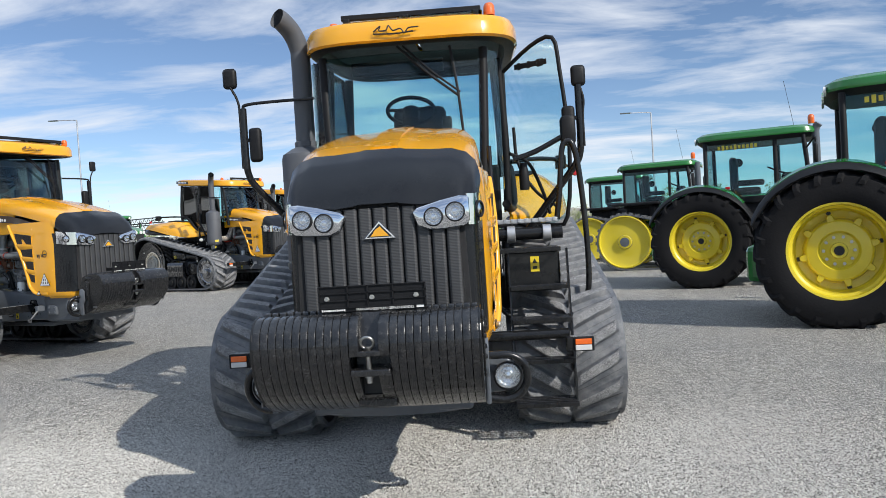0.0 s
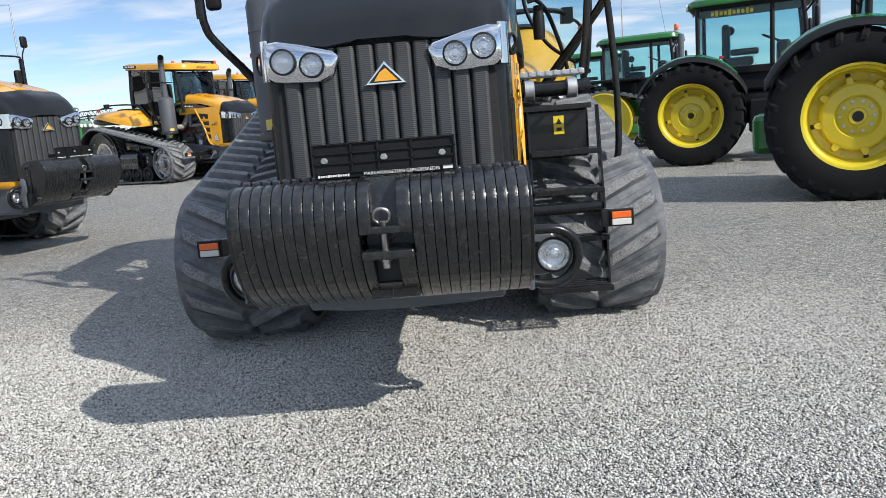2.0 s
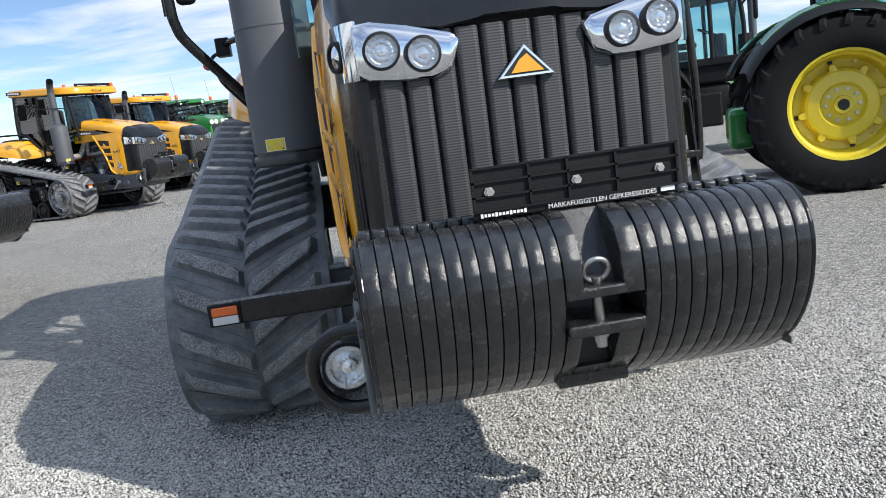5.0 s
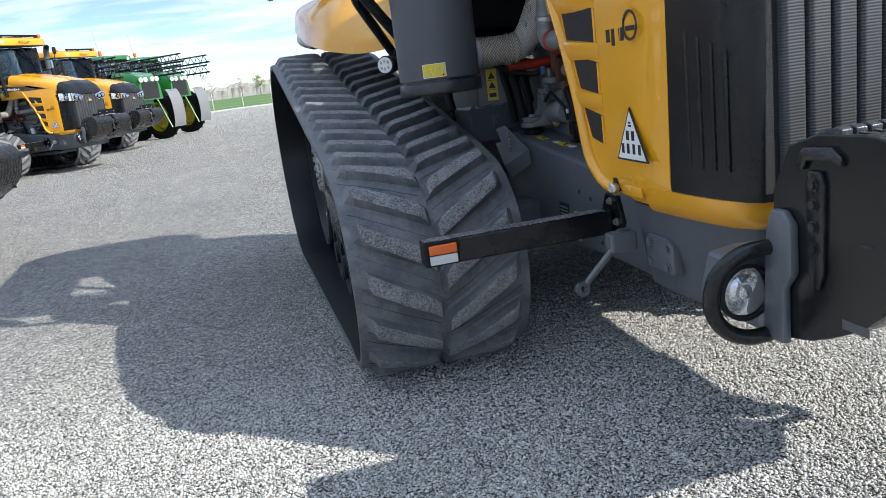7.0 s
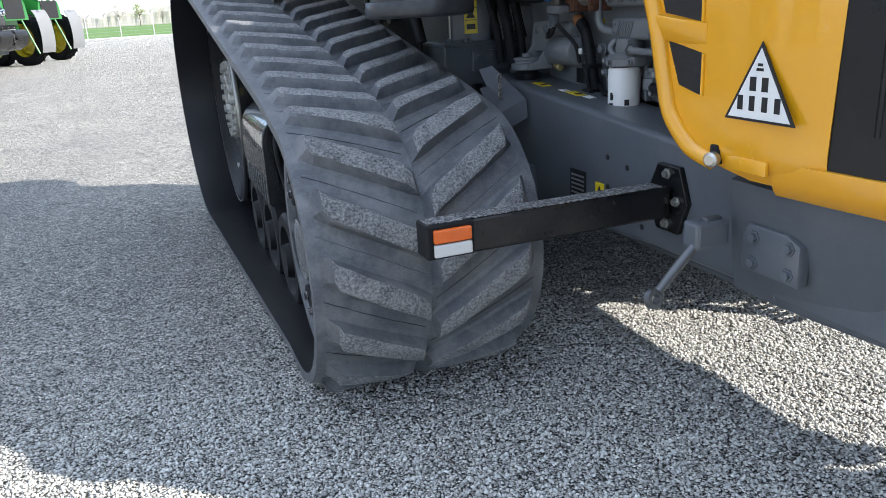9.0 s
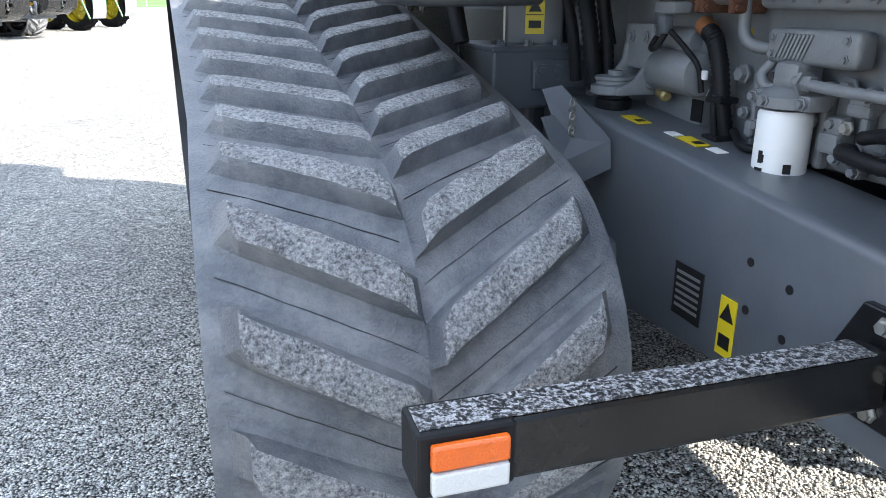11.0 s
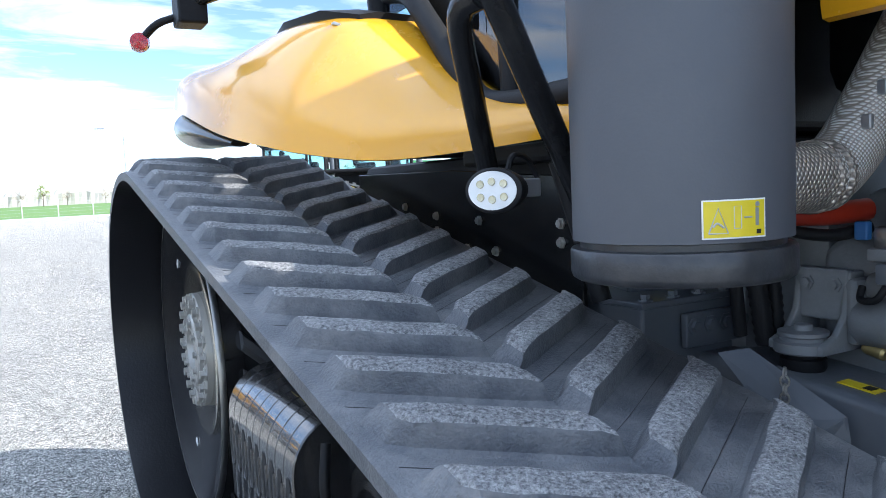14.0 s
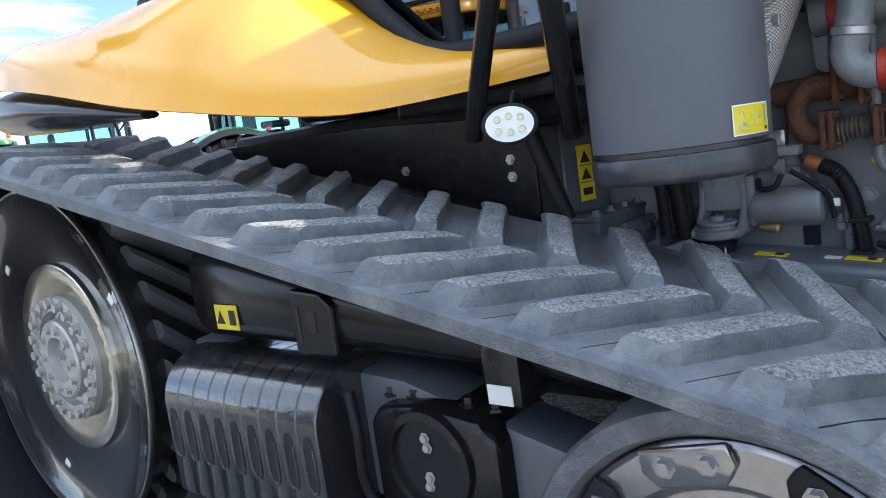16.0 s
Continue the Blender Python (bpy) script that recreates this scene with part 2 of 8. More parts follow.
BRAID = woven_steel("braided_steel", 30.0, (0.80, 0.73, 0.64), 0.5, 0.004)
WRAP = woven_steel("dimpled_heat_wrap", 52.0, (0.92, 0.90, 0.85), 0.12, 0.0015)
WORN = worn_rubber()


def stripes(name, dark, light):
    """Black mesh of fine level slits."""
    m = mat(name, dark, 0.45, 0, 0.2, 20)
    n, l = m.node_tree.nodes, m.node_tree.links
    b = n["Principled BSDF"]
    co = n.new("ShaderNodeTexCoord")
    w = n.new("ShaderNodeTexWave")
    w.bands_direction = "Z"
    w.inputs["Scale"].default_value, w.inputs["Distortion"].default_value = 40.0, 0.0
    l.new(co.outputs["Object"], w.inputs["Vector"])
    n1 = n.new("ShaderNodeTexNoise")
    n1.inputs["Scale"].default_value = 5.0
    l.new(co.outputs["Object"], n1.inputs["Vector"])
    mu = n.new("ShaderNodeMath")
    mu.operation = "MULTIPLY"
    l.new(w.outputs["Fac"], mu.inputs[0])
    l.new(n1.outputs["Fac"], mu.inputs[1])
    x = n.new("ShaderNodeMixRGB")
    x.inputs[1].default_value, x.inputs[2].default_value = (*dark, 1), (*light, 1)
    l.new(mu.outputs[0], x.inputs[0])
    l.new(x.outputs[0], b.inputs["Base Color"])
    bp = n.new("ShaderNodeBump")
    bp.inputs["Strength"].default_value, bp.inputs["Distance"].default_value = 0.22, 0.002
    l.new(w.outputs["Fac"], bp.inputs["Height"])
    l.new(bp.outputs[0], b.inputs["Normal"])
    return m


# ---- mesh helpers ----
def part(name, bm, material, parent, label="", smooth=None, kind=""):
    """Links a bmesh as one mesh object under a thing or part."""
    bmesh.ops.recalc_face_normals(bm, faces=bm.faces)
    me = bpy.data.meshes.new(name)
    bm.to_mesh(me)
    bm.free()
    for m in (material if isinstance(material, (list, tuple)) else [material]):
        me.materials.append(m)
    if smooth is not None:
        me.shade_smooth()
        me.set_sharp_from_angle(angle=radians(smooth))
    ob = new(name, me)
    if parent:
        ob.parent = parent
    if label:
        ob["label"] = label
    if kind:
        ob["kind"] = kind
    return ob


def thing(name, label, category, m=None, group="", kind=""):
    ob = new(name)
    ob.empty_display_size = 0.2
    if m is not None:
        ob.matrix_world = m
    return tagged(ob, label, category, group, kind)


def box(c, s, bevel=0.0, bm=None, m=None, seg=2):
    """A box of centre c and size s, its edges rounded."""
    own = bmesh.new()
    bmesh.ops.create_cube(own, size=1.0)
    for v in own.verts:
        v.co = Vector((v.co.x * s[0], v.co.y * s[1], v.co.z * s[2]))
    if bevel:
        bmesh.ops.bevel(own, geom=list(own.edges), offset=bevel, segments=seg, affect="EDGES", profile=0.5)
    own.transform((m if m is not None else Matrix()) if m is not None else Matrix())
    bmesh.ops.translate(own, verts=own.verts, vec=c)
    return merge(bm, own)


def merge(bm, own, slot=0):
    if slot:
        for f in own.faces:
            f.material_index = slot
    if bm is None:
        return own
    me = bpy.data.meshes.new("tmp")
    own.to_mesh(me)
    own.free()
    bm.from_mesh(me)
    bpy.data.meshes.remove(me)
    return bm


def prism(pts, axis, a, b, bevel=0.0, bm=None, seg=2):
    """A flat outline drawn out along an axis. axis x: pts are (y, z); y: (x, z); z: (x, y)."""
    own = bmesh.new()
    def at(p, h):
        return {"x": (h, p[0], p[1]), "y": (p[0], h, p[1]), "z": (p[0], p[1], h)}[axis]
    lo = [own.verts.new(at(p, a)) for p in pts]
    hi = [own.verts.new(at(p, b)) for p in pts]
    k = len(pts)
    own.faces.new(lo)
    own.faces.new(hi[::-1])
    for i in range(k):
        own.faces.new((lo[i], hi[i], hi[(i + 1) % k], lo[(i + 1) % k]))
    bmesh.ops.recalc_face_normals(own, faces=own.faces)
    if bevel:
        bmesh.ops.bevel(own, geom=list(own.edges), offset=bevel, segments=seg, affect="EDGES", profile=0.5)
    return merge(bm, own)


def lathe(profile, n=32, bm=None, m=None, cap=True):
    """Turns (radius, height) pairs round z, then poses the result by m."""
    own = bmesh.new()
    rings = [[own.verts.new((r * math.cos(2 * math.pi * i / n), r * math.sin(2 * math.pi * i / n), h)) for i in range(n)] for r, h in profile]
    for p, q in zip(rings, rings[1:]):
        for i in range(n):
            own.faces.new((p[i], p[(i + 1) % n], q[(i + 1) % n], q[i]))
    if cap:
        own.faces.new(rings[0][::-1])
        own.faces.new(rings[-1])
    if m is not None:
        own.transform(m)
    return merge(bm, own)


def smooth_line(pts, steps=6):
    """A Catmull-Rom curve through points."""
    P = [Vector(p) for p in pts]
    if len(P) < 3:
        return P
    out = []
    Q = [P[0] * 2 - P[1], *P, P[-1] * 2 - P[-2]]
    for i in range(1, len(Q) - 2):
        a, b, c, d = Q[i - 1:i + 3]
        for s in range(steps):
            t = s / steps
            out.append(0.5 * ((2 * b) + (c - a) * t + (2 * a - 5 * b + 4 * c - d) * t * t + (3 * b - a - 3 * c + d) * t ** 3))
    out.append(P[-1])
    return out


def tube(pts, r, n=10, bm=None, steps=6, cap=True, ridged=0.0):
    """A round bar or hose along a curve through pts. ridged: rings of a corrugated hose."""
    line = smooth_line(pts, steps) if steps > 1 else [Vector(p) for p in pts]
    own = bmesh.new()
    rings, side = [], None
    for i, p in enumerate(line):
        d = (line[min(i + 1, len(line) - 1)] - line[max(i - 1, 0)]).normalized()
        if side is None:
            side = d.orthogonal().normalized()
        side = (side - d * side.dot(d)).normalized()
        up = d.cross(side)
        rad = r * (1 + (ridged if i % 2 else -ridged)) if not isinstance(r, (list, tuple)) else r[0] + (r[1] - r[0]) * i / (len(line) - 1)
        rings.append([own.verts.new(p + rad * (math.cos(2 * math.pi * k / n) * side + math.sin(2 * math.pi * k / n) * up)) for k in range(n)])
    for p, q in zip(rings, rings[1:]):
        for i in range(n):
            own.faces.new((p[i], p[(i + 1) % n], q[(i + 1) % n], q[i]))
    if cap:
        own.faces.new(rings[0][::-1])
        own.faces.new(rings[-1])
    return merge(bm, own)


def loft(rings, bm=None, cap=True, closed=True):
    """Skins rings of equal length."""
    own = bmesh.new()
    R = [[own.verts.new(p) for p in ring] for ring in rings]
    k = len(R[0])
    for p, q in zip(R, R[1:]):
        for i in range(k if closed else k - 1):
            own.faces.new((p[i], p[(i + 1) % k], q[(i + 1) % k], q[i]))
    if cap and closed:
        own.faces.new(R[0][::-1])
        own.faces.new(R[-1])
    return merge(bm, own)


def sheet(rings, thick=0.012):
    """A skin through open rows of points, given thickness."""
    own = bmesh.new()
    R = [[own.verts.new(p) for p in ring] for ring in rings]
    for p, q in zip(R, R[1:]):
        for i in range(len(p) - 1):
            own.faces.new((p[i], p[i + 1], q[i + 1], q[i]))
    bmesh.ops.recalc_face_normals(own, faces=own.faces)
    bmesh.ops.solidify(own, geom=list(own.faces), thickness=thick)
    return own


def towards(d, at=(0, 0, 0)):
    """The pose at a place whose z axis points along d."""
    return Matrix.Translation(at) @ Vector(d).to_track_quat("Z", "Y").to_matrix().to_4x4()


def bolt(at, d, r=0.014, h=0.012, bm=None):
    return lathe([(r * 1.5, 0), (r * 1.5, h * 0.3), (r, h * 0.3), (r, h)], 6, bm, towards(d, at))


def lerp(table, x):
    """Straight lines between (x, value) pairs."""
    xs, vs = zip(*table)
    return float(np.interp(x, xs, vs))


def writing(text, size, m, material, parent, name="lettering", shear=0.0, extrude=0.0008):
    """Words in the built-in font, as a mesh, facing +z of m."""
    cu = bpy.data.curves.new("words", "FONT")
    cu.body, cu.size, cu.extrude, cu.shear = text, size, extrude, shear
    cu.align_x, cu.align_y = "CENTER", "CENTER"
    cu.resolution_u = 3
    tmp = bpy.data.objects.new("words", cu)
    scene.collection.objects.link(tmp)
    me = bpy.data.meshes.new_from_object(tmp)
    bpy.data.objects.remove(tmp)
    bpy.data.curves.remove(cu)
    me.materials.clear()
    me.materials.append(material)
    me.transform(m)
    ob = new(name, me)
    ob.parent = parent
    return ob


# ---- ground ----
def ground_material():
    """Crushed pale stone: coarse and fine chips with dark joints, and broad worn patches."""
    m = bpy.data.materials.new("gravel")
    m.use_nodes = True
    n, l = m.node_tree.nodes, m.node_tree.links
    b = n["Principled BSDF"]
    b.inputs["Roughness"].default_value = 0.9
    b.inputs["Specular IOR Level"].default_value = 0.25
    co = n.new("ShaderNodeTexCoord")
    cells = []
    for scale in (100, 158):
        v = n.new("ShaderNodeTexVoronoi")
        v.inputs["Scale"].default_value = scale
        l.new(co.outputs["Object"], v.inputs["Vector"])
        sp = n.new("ShaderNodeSeparateXYZ")
        l.new(v.outputs["Color"], sp.inputs[0])
        cells.append((v, sp))
    (va, sa), (vb, sb) = cells
    # a coarse chip shows where its own number is high, fine chips lie between
    pick = n.new("ShaderNodeMath")
    pick.operation, pick.inputs[1].default_value = "GREATER_THAN", 0.62
    l.new(sa.outputs[1], pick.inputs[0])
    def choose(a, c):
        x = n.new("ShaderNodeMixRGB")
        l.new(pick.outputs[0], x.inputs[0])
        l.new(c, x.inputs[1])
        l.new(a, x.inputs[2])
        return x.outputs[0]
    tone, gap = choose(sa.outputs[0], sb.outputs[0]), choose(va.outputs["Distance"], vb.outputs["Distance"])
    cr = n.new("ShaderNodeValToRGB")
    el = cr.color_ramp.elements
    el[0].position, el[0].color = 0.0, (0.335, 0.325, 0.30, 1)
    el[1].position, el[1].color = 1.0, (0.80, 0.775, 0.72, 1)
    e = el.new(0.5)
    e.color = (0.60, 0.58, 0.535, 1)
    l.new(tone, cr.inputs[0])
    jm = n.new("ShaderNodeMapRange")
    jm.inputs["From Min"].default_value, jm.inputs["From Max"].default_value = 0.36, 0.70
    jm.inputs["To Min"].default_value, jm.inputs["To Max"].default_value = 1.32, 0.07
    l.new(gap, jm.inputs["Value"])
    mu = n.new("ShaderNodeMixRGB")
    mu.blend_type, mu.inputs[0].default_value = "MULTIPLY", 1
    l.new(cr.outputs[0], mu.inputs[1])
    l.new(jm.outputs[0], mu.inputs[2])
    n2 = n.new("ShaderNodeTexNoise")
    n2.inputs["Scale"].default_value, n2.inputs["Detail"].default_value = 0.55, 8
    l.new(co.outputs["Object"], n2.inputs["Vector"])
    cr2 = n.new("ShaderNodeValToRGB")
    cr2.color_ramp.elements[0].position, cr2.color_ramp.elements[0].color = 0.3, (0.88, 0.88, 0.89, 1)
    cr2.color_ramp.elements[1].position, cr2.color_ramp.elements[1].color = 0.7, (1.10, 1.09, 1.06, 1)
    l.new(n2.outputs["Fac"], cr2.inputs[0])
    m2 = n.new("ShaderNodeMixRGB")
    m2.blend_type, m2.inputs[0].default_value = "MULTIPLY", 1
    l.new(mu.outputs[0], m2.inputs[1])
    l.new(cr2.outputs[0], m2.inputs[2])
    # clumps a hand wide, and finer ones, that still tell from afar
    out = m2.outputs[0]
    for scale, lo, hi in ((16.0, 0.74, 1.26), (5.0, 0.90, 1.10), (38.0, 0.66, 1.34)):
        cn = n.new("ShaderNodeTexNoise")
        cn.inputs["Scale"].default_value, cn.inputs["Detail"].default_value = scale, 3
        l.new(co.outputs["Object"], cn.inputs["Vector"])
        cm = n.new("ShaderNodeMapRange")
        cm.inputs["From Min"].default_value, cm.inputs["From Max"].default_value = 0.3, 0.7
        cm.inputs["To Min"].default_value, cm.inputs["To Max"].default_value = lo, hi
        l.new(cn.outputs["Fac"], cm.inputs["Value"])
        cx = n.new("ShaderNodeMixRGB")
        cx.blend_type, cx.inputs[0].default_value = "MULTIPLY", 1
        l.new(out, cx.inputs[1])
        l.new(cm.outputs[0], cx.inputs[2])
        out = cx.outputs[0]
    l.new(out, b.inputs["Base Color"])
    ad = n.new("ShaderNodeMath")
    ad.operation = "SUBTRACT"
    l.new(tone, ad.inputs[0])
    l.new(gap, ad.inputs[1])
    bp = n.new("ShaderNodeBump")
    bp.inputs["Strength"].default_value, bp.inputs["Distance"].default_value = 1.0, 0.018
    l.new(ad.outputs[0], bp.inputs["Height"])
    l.new(bp.outputs[0], b.inputs["Normal"])
    return m


GRAVEL = ground_material()
bm = bmesh.new()
bmesh.ops.create_grid(bm, x_segments=40, y_segments=40, size=1500)
ground = part("ground", bm, GRAVEL, None, "pale grey crushed stone yard, level and open", kind="structure")
ground["category"] = "ground"


def chip_material():
    m = bpy.data.materials.new("gravel_chip")
    m.use_nodes = True
    n, l = m.node_tree.nodes, m.node_tree.links
    b = n["Principled BSDF"]
    b.inputs["Roughness"].default_value = 0.85
    g = n.new("ShaderNodeNewGeometry")
    cr = n.new("ShaderNodeValToRGB")
    el = cr.color_ramp.elements
    el[0].position, el[0].color = 0.0, (0.34, 0.33, 0.305, 1)
    el[1].position, el[1].color = 1.0, (0.76, 0.74, 0.69, 1)
    el.new(0.4).color = (0.54, 0.525, 0.485, 1)
    l.new(g.outputs["Random Per Island"], cr.inputs[0])
    l.new(cr.outputs[0], b.inputs["Base Color"])
    return m


def scatter_chips(count, x0, x1, y0, y1):
    """Loose angular chips lying on the yard, each a squashed uneven octahedron."""
    rng = np.random.default_rng(4)
    def spread(a, b, soft):
        return rng.uniform(a, b, count) + rng.normal(0, soft, count) * rng.uniform(0, 1, count)
    at = np.stack([spread(x0, x1, 1.6), spread(y0, y1, 1.5), np.zeros(count)], 1)
    size = rng.uniform(0.0034, 0.0070, count) * rng.uniform(0.8, 1.3, count)
    turn = rng.uniform(0, 6.283, count)
    form = np.array([(1, 0, 0), (-1, 0, 0), (0, 1, 0), (0, -1, 0), (0, 0, 0.95), (0, 0, -0.5)], float)
    v = form[None] * size[:, None, None] * rng.uniform(0.65, 1.3, (count, 6, 1))
    v[..., 2] += v[..., 0] * rng.uniform(-0.35, 0.35, (count, 1)) + size[:, None] * 0.30
    c, s = np.cos(turn)[:, None], np.sin(turn)[:, None]
    x, y = v[..., 0] * c - v[..., 1] * s, v[..., 0] * s + v[..., 1] * c
    v[..., 0], v[..., 1] = x, y
    v += at[:, None]
    tri = np.array([(0, 2, 4), (2, 1, 4), (1, 3, 4), (3, 0, 4), (2, 0, 5), (1, 2, 5), (3, 1, 5), (0, 3, 5)])
    f = (tri[None] + 6 * np.arange(count)[:, None, None]).reshape(-1, 3)
    me = bpy.data.meshes.new("loose_gravel")
    me.vertices.add(count * 6)
    me.vertices.foreach_set("co", v.reshape(-1))
    me.loops.add(f.size)
    me.loops.foreach_set("vertex_index", f.reshape(-1).astype(np.int32))
    me.polygons.add(len(f))
    me.polygons.foreach_set("loop_start", np.arange(0, f.size, 3, dtype=np.int32))
    me.update(calc_edges=True)
    me.materials.append(chip_material())
    return tagged(new("loose_gravel", me), "pale grey loose crushed stone chips on the yard", "gravel", "", "stuff")


scatter_chips(270000, -4.6, 2.6, 2.2, 6.2)


# ---- tracked tractor ----
C1, R1, C2, R2 = Vector((6.115, 0.50)), 0.45, Vector((8.59, 0.778)), 0.748
MID, HALF = 1.075, 0.374
AXIS = math.atan2(C2.y - C1.y, C2.x - C1.x)
LEAN = math.acos((R1 - R2) / (C2 - C1).length)
TOP_TILT, LOW_TILT = AXIS + LEAN, AXIS - LEAN
RUN = math.sqrt((C2 - C1).length_squared - (R2 - R1) ** 2)
ARC1, ARC2 = (2 * math.pi + LOW_TILT - TOP_TILT) * R1, (TOP_TILT - LOW_TILT) * R2
BELT = RUN * 2 + ARC1 + ARC2


def belt_at(s):
    """The place (y, z) and outward normal on the belt, s metres forward from the top of the drive wheel."""
    s %= BELT
    def on(c, r, p):
        n = Vector((math.cos(p), math.sin(p)))
        return c + n * r, n
    if s < RUN:
        (a, n), (b, _) = on(C2, R2, TOP_TILT), on(C1, R1, TOP_TILT)
        return a.lerp(b, s / RUN), n
    s -= RUN
    if s < ARC1:
        return on(C1, R1, TOP_TILT + s / R1)
    s -= ARC1
    if s < RUN:
        (a, n), (b, _) = on(C1, R1, LOW_TILT), on(C2, R2, LOW_TILT)
        return a.lerp(b, s / RUN), n
    return on(C2, R2, LOW_TILT + (s - RUN) / R2)


def belt_point(x, s, h):
    (y, z), n = belt_at(s)
    skew = -0.040 * max(0.0, y - 6.3) if x < 0 else 0.0
    return (x + skew, y + n[0] * h, z + n[1] * h)


def lug_bmesh(side, outer, s0, rng):
    """One tread bar of the chevron, bent round the belt; the scuffed top is its second material."""
    if outer:
        ends = [(MID + 0.345, s0), (MID + 0.010, s0 + 0.176)]
    else:
        ends = [(MID - 0.338, s0), (MID + 0.012, s0 + 0.212)]
    own = bmesh.new()
    rows = []
    k = 8
    hw0, hw1, H = 0.052, 0.030, 0.048
    for i in range(k + 1):
        f = i / k
        x = ends[0][0] + (ends[1][0] - ends[0][0]) * f
        s = ends[0][1] + (ends[1][1] - ends[0][1]) * f
        w = 1.0 if 0 < i < k else 0.84
        h = H * (1.0 if 0 < i < k else 0.86) + rng.uniform(-0.002, 0.002)
        pull = (0.030 if i == 0 else -0.02 if i == k else 0) * (1 if outer else -1)
        row = []
        for q, hh in ((-hw0 - 0.012, -0.002), (-hw0 + 0.004, 0.005), (-hw1 - 0.009, h * 0.74), (-hw1 - 0.004, h * 0.91), (-hw1 + 0.007, h), (hw1 - 0.007, h), (hw1 + 0.004, h * 0.91), (hw1 + 0.008, h * 0.72), (hw0 - 0.008, 0.005), (hw0 + 0.012, -0.002)):
            px = x - (pull * min(1.0, hh / (h * 0.9)) if hh > 0 else 0)
            wob = rng.uniform(-0.0025, 0.0025) if hh > 0.01 else 0
            row.append(own.verts.new(belt_point(side * px, s + q * w + wob, hh)))
        rows.append(row)
    for p, q in zip(rows, rows[1:]):
        for i in range(9):
            f = own.faces.new((p[i], p[i + 1], q[i + 1], q[i]))
            f.material_index = 1 if i in (3, 4, 5) else 0
    own.faces.new(rows[0])
    own.faces.new(rows[-1])
    return own


